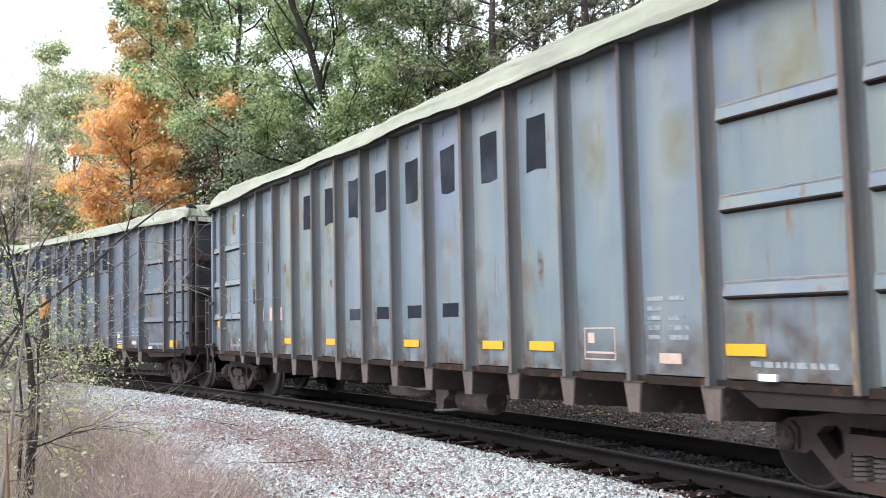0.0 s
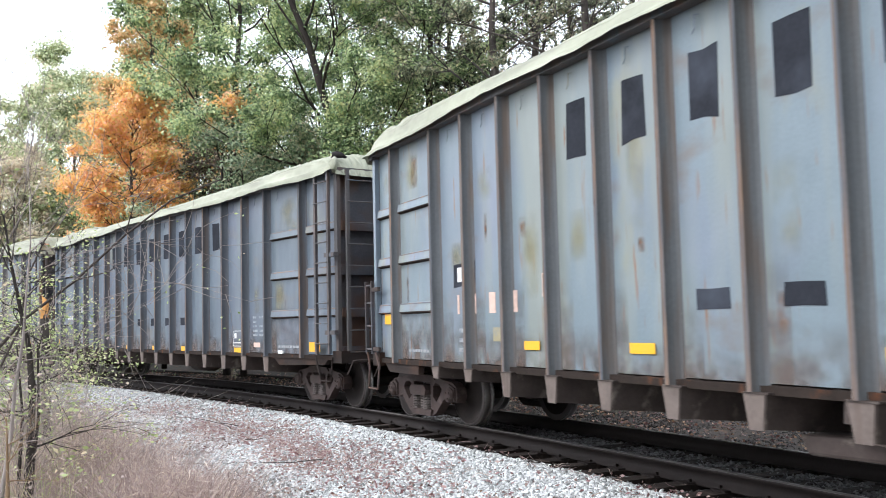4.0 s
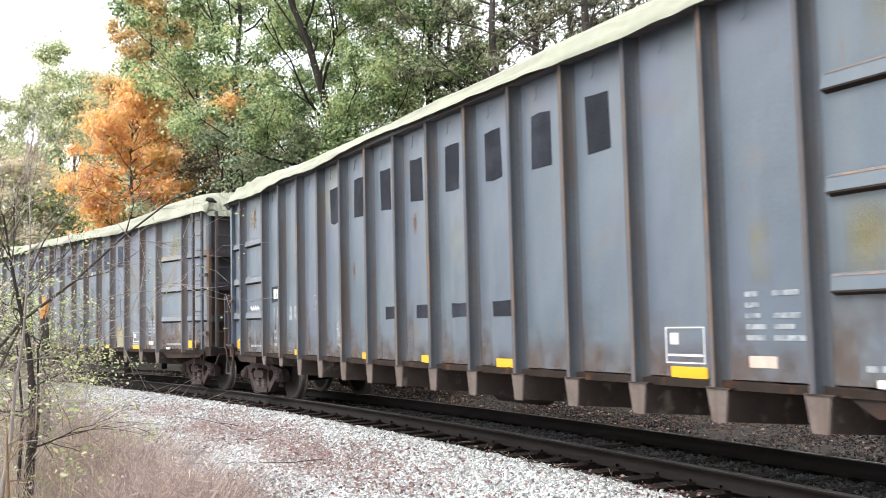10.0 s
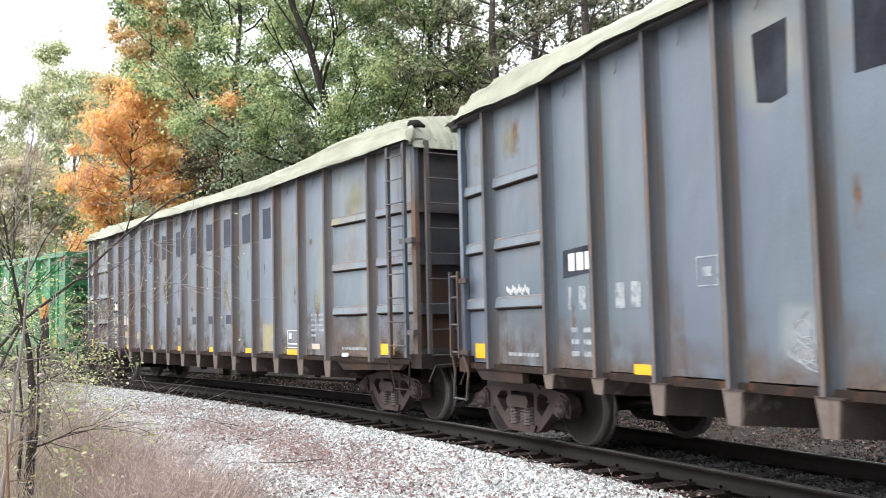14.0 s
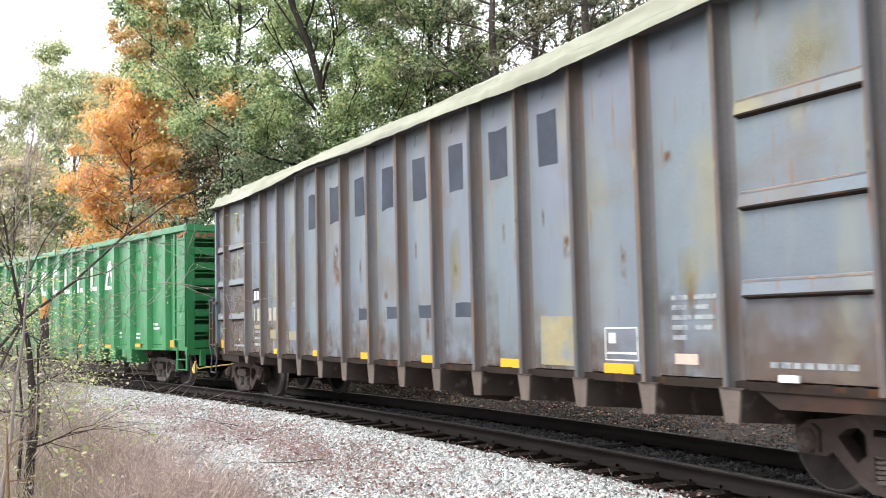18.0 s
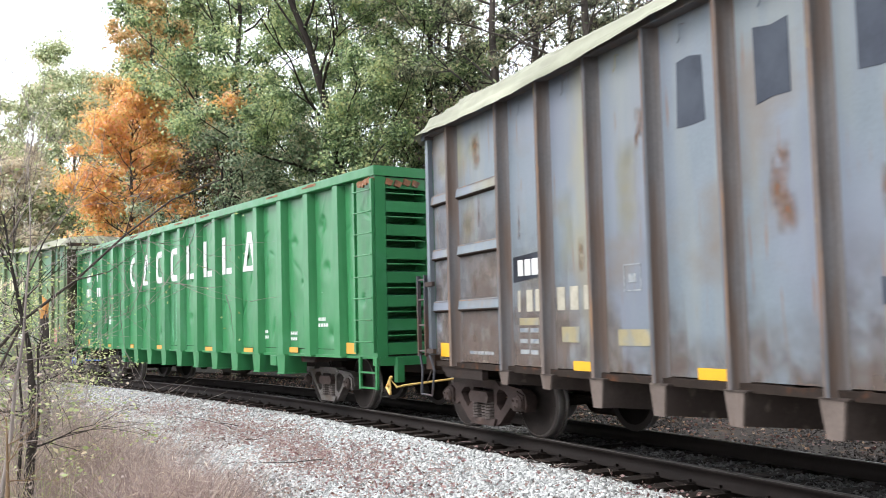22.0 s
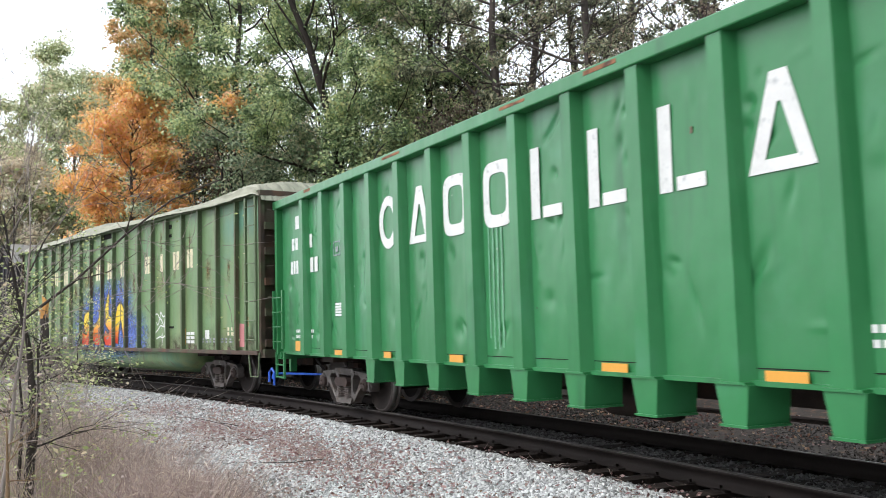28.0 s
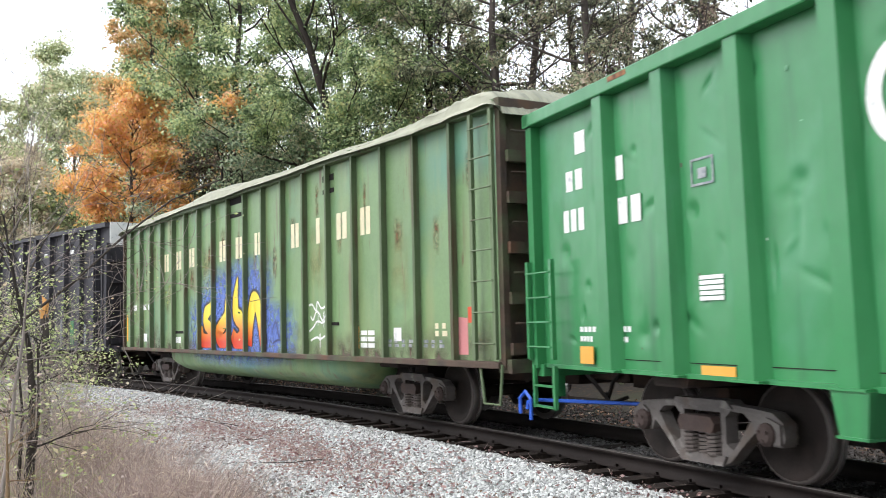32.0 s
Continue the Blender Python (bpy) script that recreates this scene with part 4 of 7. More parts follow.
        part("valve_rod", Shape().tube([(-0.2, -1.3, 0.58), (0.3, -1.3, 0.54), (0.6, -1.3, 0.56)], 0.018, 6), M["tan_dust"], car)
        part("release_valve", Shape().tube([(-0.08, -1.45, 0.86), (-0.08, -1.45, 0.7)], [0.05, 0.06], 10), M["bearer"], car)
    # painted-out patches between the posts, with uneven edges
    def daub(x, z0, w, h):
        j = 0.02 if h > 0.3 else 0.008
        e = [rng.uniform(-j, j) for _ in range(8)]
        pts = [(x + e[0], z0 + e[1]), (x + w * 0.5, z0 + e[2]), (x + w + e[3], z0 + e[4]), (x + w + e[5], z0 + h + e[6]), (x + w * 0.5, z0 + h + e[7]), (x + e[7], z0 + h + e[2])]
        part("dark_patch", Shape().prism(pts, near - 0.004, near - 0.001), M["patch_blue" if paint == "car_c" else "patch"], car, "dark painted-out rectangle")
    for k in range(8):
        daub(-3.57 + 0.985 * k, 3.03, 0.36, 0.57)
    for k in range(4):
        daub((-1.62 if paint == "car_a" else -1.5) + 0.985 * k, 1.49, 0.4, 0.17)
    for x in GREY_POSTS[1:15]:
        part("hook", Shape().tube([(x + 0.52, near, 3.9), (x + 0.5, near - 0.03, 3.9), (x + 0.5, near - 0.035, 3.78), (x + 0.46, near - 0.03, 3.75)], 0.007, 5), P, car)
    # ragged line of grime along the sill
    h = Shape()
    n = 420
    xs = [GX0 + (GX1 - GX0) * i / n for i in range(n + 1)]
    h.v = [(x, near - 0.052, Z0 - 0.04) for x in xs] + [(x, near - 0.052, Z0 + 0.02 + max(0.0, 0.008 + 0.01 * noise.noise((x * 5.0, seed, 0)) + 0.014 * noise.noise((x * 19.0, seed, 4)))) for x in xs]
    h.v += [(x, near - 0.001, z) for x, _, z in h.v]
    m = n + 1
    h.f = [(i, i + 1, i + 1 + m, i + m) for i in range(n)] + [(i + m, i + 1 + m, i + 1 + 3 * m, i + 3 * m) for i in range(n)]
    part("sill_edge", h, M["grime"], car, "ragged dark rust along the sill")
    return car, near, rng


def grey_details(car, near, rng, yellows, yz, digits, kind, shift):
    for x, w in yellows:
        plate(car, "reflector", x, x + w, yz, yz + 0.095, near - 0.012, "yellow", "yellow reflector strip")
    rear = 1.42 if kind == "a" else 0.98
    plate(car, "reflector", 7.8, 8.18, rear + 0.0 if kind != "a" else 1.24, rear + 0.16 if kind != "a" else 1.41, near - 0.1, "yellow", "large yellow reflector")
    plate(car, "reflector", -8.9, -8.62, rear, rear + 0.18, near - 0.02, "yellow", "yellow reflector")
    # mark plate, number, data
    s = shift
    part("mark_panel", Shape().prism([(s - 6.68, 1.86), (s - 6.05, 1.9), (s - 6.04, 2.18), (s - 6.67, 2.15)], near - 0.004, near - 0.001), M["patch"], car, "black painted panel")
    for k, w in enumerate((0.12, 0.13, 0.14)):
        plate(car, "mark_bar", s - 6.55 + 0.165 * k, s - 6.55 + 0.165 * k + w, 1.93, 2.11, near - 0.006, "white", "white bar")
    for k, w in enumerate((0.06, 0.14, 0.12)):
        plate(car, "number_bar", s - 6.58 + 0.21 * k, s - 6.58 + 0.21 * k + w, 1.53, 1.77, near - 0.001, digits, "faded number as a plain bar")
    for k in range(3):
        plate(car, "number_bar", s - 5.68 + 0.27 * k, s - 5.68 + 0.27 * k + 0.16, 1.53, 1.77, near - 0.001, digits, "faded number as a plain bar")
    for z in (1.06, 1.18, 1.3):
        for x, w in ((-6.55, 0.2), (-6.3, 0.2)):
            plate(car, "data_bar", s + x, s + x + w * rng.uniform(0.7, 1.1), z, z + 0.05, near - 0.001, "faint")
    if kind != "b":
        plate(car, "ochre_patch", s - 5.6, s - 5.25, 1.2, 1.36, near - 0.001, "ochre", "ochre touch-up patch")
    if kind == "c":
        plate(car, "ochre_patch", s - 6.55, s - 6.1, 1.38, 1.46, near - 0.001, "ochre", "ochre touch-up patch")

    def frame_of(x, z, w, h, mat, inner):
        fr = Shape()
        for b in ((x, x + w, z, z + 0.012), (x, x + w, z + h - 0.012, z + h), (x, x + 0.012, z + 0.012, z + h - 0.012), (x + w - 0.012, x + w, z + 0.012, z + h - 0.012)) + inner:
            fr.box(b[0], b[1], near - 0.005, near - 0.001, b[2], b[3])
        tagged(part("stencil_frame", fr, M[mat], car, "thin stencilled frame"), kind="stuff")
    x = s - 4.42
    frame_of(x, 1.68, 0.28, 0.25, "salmon" if kind == "a" else "faint", ((x + 0.08, x + 0.2, 1.76, 1.84),))
    e = -0.12 if kind == "a" else 0.0
    x = 4.37 + e
    frame_of(x, 1.04, 0.48, 0.31, "salmon" if kind == "a" else "white", ((x + 0.03, x + 0.45, 1.1, 1.12), (x + 0.06, x + 0.16, 1.2, 1.3)))
    for i in range(5):
        for x, w in ((5.32, 0.22), (5.6, 0.28)):
            if rng.random() < 0.85:
                plate(car, "data_bar", x + e, x + e + w * rng.uniform(0.6, 1.1), 1.24 + 0.085 * i, 1.28 + 0.085 * i, near - 0.001, "faint")
    plate(car, "data_bar", 5.34, 5.62, 1.03, 1.12, near - 0.001, "salmon")
    x = 6.41
    while x < 7.15:
        w = rng.uniform(0.04, 0.12)
        plate(car, "data_bar", x, x + w, 1.03, 1.075, near - 0.001, "faint")
        x += w + 0.025
    x = -8.0
    while x < -7.3:
        w = rng.uniform(0.04, 0.12)
        plate(car, "data_bar", x, x + w, 1.03, 1.07, near - 0.001, "faint")
        x += w + 0.025
    plate(car, "tag_plate", 6.56, 6.74, 0.93, 0.985, near - 0.06, "white", "small pale identification tag", thick=0.03)
    # rust blooms, dust thrown up from the track, touch-up paint
    lay = [0]

    def stain(x, z, w, h, mat, label):
        lay[0] += 1
        y = near - 0.0014 - 0.0001 * (lay[0] % 24)
        ob = part("stain", Shape().add([(x, y, z), (x + w, y, z), (x + w, y, z + h), (x, y, z + h)], [(0, 1, 2, 3)]), M[mat], car, label)
        ob.visible_shadow = False
    for i, x in enumerate(GREY_POSTS[:-1]):
        w = GREY_POSTS[i + 1] - x
        k = 1.0 if kind == "c" else 0.8
        stain(x + 0.05, 0.93, w - 0.02, rng.uniform(0.4, 0.8) * k * (0.75 if 2 < i < 13 else 1.0) + (0.5 * k if i in (0, 14) else 0), "stain_dust", "brown dust along the sill")
        stain(x + 0.05, 0.93, rng.uniform(0.3, 0.45), rng.uniform(0.6, 1.3) * k, "stain_dust", "brown dust beside the post")
        for q in range(rng.choice((0, 1, 1, 2) if kind == "c" else (0, 0, 1, 1))):
            d, hh = rng.uniform(0.06, 0.18), rng.uniform(0.15, 0.5)
            stain(rng.uniform(x + 0.22, x + 0.75), rng.uniform(1.2, 3.2), d, hh, "stain_rust", "rust streak")
        if rng.random() < (0.45 if kind != "b" else 0.15):
            d, hh = rng.uniform(0.25, 0.55), rng.uniform(0.4, 1.1)
            stain(x + rng.uniform(0.18, 0.45), rng.uniform(1.3, 2.9), d, hh, "stain_ochre", "ochre stain")
    if kind == "c":
        for x, w, up in ((GX0, 0.69, 2.4), (-8.24, 1.3, 2.3), (7.6, 1.0, 0.9), (6.18, 1.24, 0.8), (-6.75, 0.8, 1.6)):
            for k in range(2):
                stain(x, 0.93, w, up * rng.uniform(0.8, 1.1), "stain_dust", "brown dust over the end bay")
    stain(-8.05, 3.3, 0.5, 0.55, "stain_ochre", "ochre stain")
    stain(-7.8, 3.3, 0.26, 0.5, "stain_rust", "rust bloom")
    stain(-8.95, 3.35, 0.4, 0.35, "stain_ochre", "ochre stain")
    stain(6.5, 3.0, 0.8, 0.75, "stain_ochre", "ochre stain")
    if kind == "c":
        part("ochre_patch", Shape().prism([(3.28, 0.97), (3.9, 0.97), (3.96, 1.2), (3.85, 1.3), (3.88, 1.46), (3.3, 1.48)], near - 0.0055, near - 0.004), M["ochre"], car, "ochre touch-up patch")
        for k in range(3):
            stain(-2.47 + rng.uniform(-0.05, 0.03), 2.0 + 0.2 * k, 0.24, 0.32, "stain_rust", "rust bloom")
        plate(car, "ochre_patch", -4.6, -3.95, 1.18, 1.33, near - 0.004, "ochre", "ochre touch-up patch", thick=0.002)
    if kind == "b":
        for k in range(2):
            stain(-3.45, 1.0, 0.6, 0.55, "stain_chalk", "smeared chalk scrawl")
        pts = [(-3.2 + 0.17 * math.sin(0.9 * k) * (1 - k / 60), near - 0.004, 1.05 + 0.012 * k + 0.06 * math.cos(1.3 * k)) for k in range(30)]
        tagged(part("chalk_scrawl", Shape().tube(pts, 0.0055, 4), M["faint"], car, "thin chalk scrawl"), kind="stuff")
        pts = [(-8.0 + 0.014 * k, near - 0.004, 1.78 + 0.045 * math.sin(1.7 * k) + 0.02 * math.sin(0.6 * k)) for k in range(42)]
        tagged(part("chalk_scrawl", Shape().tube(pts, 0.007, 4), M["white"], car, "white chalk scrawl"), kind="stuff")
def dented_sheet(x0, x1, z0, z1, y, sy, mat):
    """A thin side sheet, pushed in and creased between its posts."""
    rng = random.Random(17 if sy < 0 else 18)
    nx, nz = 720, 110
    X, Z = np.meshgrid(np.linspace(x0, x1, nx + 1), np.linspace(z0, z1, nz + 1), indexing="ij")
    d = np.zeros_like(X)
    for k in range(15):
        mid = -8.6 + 1.075 * k + 0.68
        # each bay is bellied in a little, more towards its top or foot
        d += 0.016 * rng.uniform(0.3, 1.2) * np.exp(-((X - mid) / 0.26) ** 2 - ((Z - rng.uniform(1.6, 3.1)) / 0.6) ** 2)
    for k in range(120):
        cx, cz = rng.uniform(x0 + 0.4, x1 - 0.2), rng.uniform(1.2, 3.5)
        a, ln, wd = rng.uniform(0, 3.14), rng.uniform(0.05, 0.2), rng.uniform(0.02, 0.05)
        if 2.4 < cz < 3.3 and -5.4 < cx < 3.2:
            ln, wd = ln * 0.6, wd * 1.4
        u = (X - cx) * math.cos(a) + (Z - cz) * math.sin(a)
        v = -(X - cx) * math.sin(a) + (Z - cz) * math.cos(a)
        d += rng.uniform(0.008, 0.024) * np.exp(-(u / ln) ** 2 - (v / wd) ** 2) * rng.choice((1, 1, -0.35))
    for k in range(60):
        cx, cz, r = rng.uniform(x0 + 0.4, x1 - 0.2), rng.uniform(1.2, 3.4), rng.uniform(0.04, 0.11)
        d += rng.uniform(0.008, 0.03) * np.exp(-((X - cx) ** 2 + (Z - cz) ** 2) / r ** 2)
    edge = np.clip(np.minimum.reduce([X - x0, x1 - X, Z - z0, z1 - Z]) / 0.08, 0, 1)
    Y = y - sy * np.maximum(d * edge, -0.004)
    n = nz + 1
    v = np.stack([X, Y, Z], -1).reshape(-1, 3)
    i, k = np.meshgrid(np.arange(nx), np.arange(nz), indexing="ij")
    q = (i * n + k).ravel()
    f = np.stack([q, q + n, q + n + 1, q + 1], 1)
    if sy > 0:
        f = f[:, ::-1]
    back = v - np.array([0, sy * 0.045, 0])
    return fast_mesh("side_sheet", np.concatenate([v, back]), np.concatenate([f, f[:, ::-1] + len(v)]), mat)


def green_car():
    """Bright green open gondola with heavy posts and a boxed top rail."""
    trucks = (-7.6, 5.2)
    car = car_frame("gondola_wagon", "bright green steel gondola wagon with white block letter shapes", -29.0, trucks, 0.84, pale=True)
    G = M["green"]
    H, wall, Z0, top, x0, x1 = 1.545, 1.42, 0.92, 3.69, -10.1, 7.87
    near = -wall
    for sy in (-1, 1):
        part("side_sheet", dented_sheet(x0, x1, Z0, top, sy * wall, sy, G), None, car, "dented green side sheet", smooth=True)
        part("top_rail", box_of(x0 - 0.06, x1 + 0.02, *sorted((sy * (wall - 0.08), sy * (H + 0.02))), top - 0.02, top + 0.13), G, car, bevel=0.015)
        part("side_sill", box_of(x0, x1, *sorted((sy * (wall - 0.08), sy * (wall + 0.045))), Z0 - 0.02, Z0 + 0.02), G, car)
    for sy in (-1, 1):
        y0, y1 = sy * wall, sy * H
        h = Shape()
        v = [(0, y0, Z0), (0.34, y0, Z0), (0.27, y1, Z0), (0.07, y1, Z0), (0.02, y0, top), (0.28, y0, top), (0.23, y1, top), (0.06, y1, top)]
        h.add(v, [(0, 1, 2, 3), (4, 5, 6, 7), (0, 1, 5, 4), (1, 2, 6, 5), (2, 3, 7, 6), (3, 0, 4, 7)])
        me = h.mesh("post", G)
        cap = box_of(0.0, 0.34, *sorted((sy * (wall - 0.02), sy * (H + 0.015))), Z0 - 0.012, Z0 + 0.008).mesh("post_flange", G)
        foot = Shape()
        v = [(0.0, y1, Z0 - 0.012), (0.36, y1, Z0 - 0.012), (0.36, 0.72 * y1, Z0 - 0.012), (0.0, 0.72 * y1, Z0 - 0.012), (0.07, y1, 0.6), (0.33, y1, 0.6), (0.33, 0.72 * y1, 0.58), (0.07, 0.72 * y1, 0.58)]
        foot.add(v, [(0, 1, 2, 3), (4, 5, 6, 7), (0, 1, 5, 4), (1, 2, 6, 5), (2, 3, 7, 6), (3, 0, 4, 7)])
        foot.box(0.05, 0.35, *sorted((y1 + sy * 0.014, 0.72 * y1)), 0.582, 0.602)
        fme = foot.mesh("cross_bearer", G)
        for k in range(15):
            x = -8.6 + 1.075 * k
            po = part("post", me, None, car, at=pose(x, 0, 0))
            if sy < 0:
                part("post_flange", cap, None, po)
            if 3 <= k <= 12:
                part("cross_bearer", fme, None, car, at=pose(x, 0, 0))
    part("floor", box_of(x0 + 0.02, x1 - 0.02, -wall + 0.03, wall - 0.03, Z0 + 0.02, Z0 + 0.1), M["under"], car)
    for k in range(15):
        if k < 14 and k not in (4, 9):
            plate(car, "seam", -8.6 + 1.075 * k + 0.33, -8.6 + 1.075 * (k + 1), 1.028, 1.036, near - 0.002, "dark", thick=0.003)
    for sx, xe in ((-1, x0), (1, x1)):
        part("end_sheet", box_of(*sorted((xe - sx * 0.34, xe - sx * 0.36)), -wall + 0.013, wall - 0.013, Z0, top), G, car)
        for i in range(8):
            z = 1.05 + i * 0.36
            part("end_rib", Shape().prism([(xe - sx * 0.33, z - 0.02), (xe - sx * 0.33, z + 0.13), (xe + sx * 0.005, z + 0.085), (xe + sx * 0.005, z - 0.085)], -H + 0.2, -0.625), G, car)
            part("end_rung", Shape().tube([(xe - sx * 0.02, -1.34, z + 0.2), (xe + sx * 0.02, -1.3, z + 0.2), (xe + sx * 0.02, -0.68, z + 0.2), (xe - sx * 0.02, -0.64, z + 0.2)], 0.011, 6), G, car)
        part("end_plate", box_of(*sorted((xe - sx * 0.33, xe + sx * 0.01)), -0.62, H - 0.2, Z0, top), G, car)
        part("end_rail", box_of(*sorted((xe - sx * 0.1, xe + sx * 0.03)), -H - 0.02, H + 0.02, top - 0.02, top + 0.13), G, car)
        for y in (-H + 0.1, H - 0.1):
            part("corner_post", box_of(*sorted((xe - sx * 0.12, xe + sx * 0.015)), y - 0.09, y + 0.09, Z0 - 0.03, top), G, car)
        part("end_sill", box_of(*sorted((xe - sx * 0.2, xe + sx * 0.02)), -H + 0.05, H - 0.05, 0.8, 0.935), G, car)
        coupler(car, xe + sx * 0.05, sx)
        for i in range(6):
            for y in (-0.3, 0.4, 1.0):
                part("plate_slot", box_of(*sorted((xe + sx * 0.008, xe + sx * 0.022)), y, y + 0.22, 1.2 + 0.42 * i, 1.225 + 0.42 * i), G, car)
        part("corner_gusset", box_of(*sorted((xe + sx * 0.0, xe + sx * 0.1)), -H + 0.3, -H + 0.42, 0.55, 0.92), G, car)
    # ladders
    ladder(car, 7.3, 7.84, -H + 0.0, 1.0, 3.62, 8, "green", "green side ladder")
    ladder(car, -10.08, -9.5, -H + 0.0, 1.0, 2.1, 4, "green", "green side ladder")
    for x in (7.36, -10.05):
        for dx in (0, 0.5):
            part("step_stile", box_of(x + dx - 0.025, x + dx + 0.025, -H - 0.01, -H + 0.03, 0.45, 0.93), G, car)
        for z in (0.47, 0.7):
            part("step_rung", box_of(x, x + 0.5, -H - 0.01, -H + 0.03, z - 0.012, z + 0.012), G, car)
    underframe(car, x0, x1, trucks)
    part("valve_bracket", box_of(4.05, 4.32, -H - 0.01, -H + 0.12, 0.72, 0.9), G, car, bevel=0.01)
    # plain white shapes where the painted name stands, one for each letter
    def hollow(out, inn):
        """A flat band between two outlines of the same number of corners."""
        n, h = len(out), Shape()
        h.v = [(x, y, z) for y in (near - 0.009, near - 0.004) for ring in (out, inn) for x, z in ring]
        for i in range(n):
            k = (i + 1) % n
            h.f += [(i, k, n + k, n + i), (2 * n + i, 3 * n + i, 3 * n + k, 2 * n + k), (i, 2 * n + i, 2 * n + k, k), (n + i, n + k, 3 * n + k, 3 * n + i)]
        return h

    def oval(a, b, square, pad, n=28):
        mx, mz, rx, rz = (a + b) / 2, 2.88, (b - a) / 2 - pad, 0.38 - pad
        pts = []
        for i in range(n):
            c, q = math.cos(6.28318 * i / n), math.sin(6.28318 * i / n)
            pts.append((mx + rx * math.copysign(abs(c) ** square, c), mz + rz * math.copysign(abs(q) ** square, q)))
        return pts
    for k, kind in enumerate(("oval", "wedge", "box", "box", "bar", "bar", "bar", "wedge")):
        a = -5.025 + 1.075 * k
        b = a + (0.17 if kind == "bar" else 0.68)
        if kind == "bar":
            h = Shape().prism([(a, 2.5), (b, 2.5), (b, 3.26), (a, 3.26)], near - 0.009, near - 0.004)
        elif kind == "wedge":
            m, w = (a + b) / 2, b - a
            h = hollow([(a, 2.5), (b, 2.5), (m + 0.13 * w, 3.26), (m - 0.13 * w, 3.26)], [(a + 0.26 * w, 2.6), (b - 0.26 * w, 2.6), (m + 0.03 * w, 3.02), (m - 0.03 * w, 3.02)])
        else:
            e = 1.0 if kind == "oval" else 0.45
            h = hollow(oval(a, b, e, 0), oval(a, b, e, 0.14))
        part("name_shape", h, M["white"], car, "plain white painted shape")
    for k in (4, 5, 6):
        a = -5.025 + 1.075 * k + 0.17
        part("name_shape", box_of(a + 0.06, a + 0.42, near - 0.009, near - 0.004, 2.5, 2.62), M["white"], car, "plain white painted shape")
    rng = random.Random(8)

    def bars(name, x, z, w, h, k, mat="white"):
        for i in range(k):
            d = w / k
            plate(car, name, x + i * d, x + i * d + d * 0.7, z, z + h, near - 0.001, mat)
    bars("mark_bar", -9.36, 2.82, 0.42, 0.22, 2)
    bars("mark_bar", -8.56, 2.8, 0.45, 0.24, 2)
    bars("number_bar", -9.44, 2.38, 0.5, 0.24, 3)
    bars("number_bar", -8.53, 2.36, 0.72, 0.26, 3)
    plate(car, "mark_block", -9.14, -8.92, 3.2, 3.44, near - 0.001, "white")
    fr = Shape()
    x, z = -7.06, 2.56
    for b in ((x, x + 0.32, z, z + 0.02), (x, x + 0.32, z + 0.22, z + 0.24), (x, x + 0.02, z + 0.02, z + 0.22), (x + 0.3, x + 0.32, z + 0.02, z + 0.22), (x + 0.1, x + 0.22, z + 0.06, z + 0.15)):
        fr.box(b[0], b[1], near - 0.005, near - 0.001, b[2], b[3])
    tagged(part("stencil_frame", fr, M["faint"], car), kind="stuff")
    for i in range(5):
        plate(car, "data_bar", -7.0, -6.67, 1.57 + 0.045 * i, 1.605 + 0.045 * i, near - 0.001, "white")
    for x, z in ((-9.15, 1.2), (-8.44, 1.2), (4.66, 1.17), (5.74, 1.4), (3.4, 1.2)):
        for i in range(2):
            bars("data_bar", x, z + 0.1 * i, 0.36 * rng.uniform(0.7, 1), 0.055, 4)
    for x, w, z0, z1 in ((-9.11, 0.28, 0.97, 1.15), (-6.98, 0.46, 0.93, 1.02), (6.66, 0.44, 0.97, 1.14), (-7.2, 0.01, 0.95, 1.03), (-4.88, 0.26, 0.93, 1.03), (-2.74, 0.36, 0.93, 1.03), (0.5, 0.4, 0.93, 1.02), (2.6, 0.42, 0.94, 1.02), (4.66, 0.34, 0.96, 1.05)):
        if w > 0.1:
            plate(car, "reflector", x, x + w, z0, z1, near - 0.03, "amber", "orange reflector", thick=0.006)
    disc = [(7.62 + 0.075 * math.cos(0.5236 * i), 1.22 + 0.085 * math.sin(0.5236 * i)) for i in range(12)]
    part("round_decal", Shape().prism(disc, near - 0.004, near - 0.001), M["white"], car, "round white decal")
    for k in range(26):
        x, z, r = rng.uniform(-9, 7.5), rng.uniform(1.1, 3.4), rng.uniform(0.008, 0.03)
        plate(car, "paint_chip", x, x + r, z, z + r * rng.uniform(0.6, 2.2), near - 0.001, rng.choice(("white", "run_green", "post_rusty")))
    # paint runs under the fourth block
    for k in range(4):
        x = -1.72 + 0.1 * k
        plate(car, "paint_run", x, x + 0.022, 1.1 + 0.3 * rng.random(), 2.52, near - 0.001, "run_green", "pale paint run")
    for k in range(5):
        x, z = x1 - 0.5 + 0.1 * k, top - 0.13 + rng.uniform(-0.02, 0.02)
        part("torn_edge", Shape().prism([(x, z), (x + 0.07, z - 0.02), (x + 0.11, z + 0.05), (x + 0.05, z + 0.09), (x - 0.02, z + 0.06)], -H - 0.005, -H + 0.02), M["raw_rust"], car, "torn rusty steel at the corner of the rim")
    for k in range(4):
        y, z = -1.36 + 0.16 * k, top - 0.16 + rng.uniform(-0.03, 0.03)
        part("torn_edge", Shape().bar([(y, z), (y + 0.1, z - 0.03), (y + 0.15, z + 0.05), (y + 0.03, z + 0.09)], x1 + 0.006, x1 + 0.028), M["raw_rust"], car, "torn rusty steel at the corner of the rim")
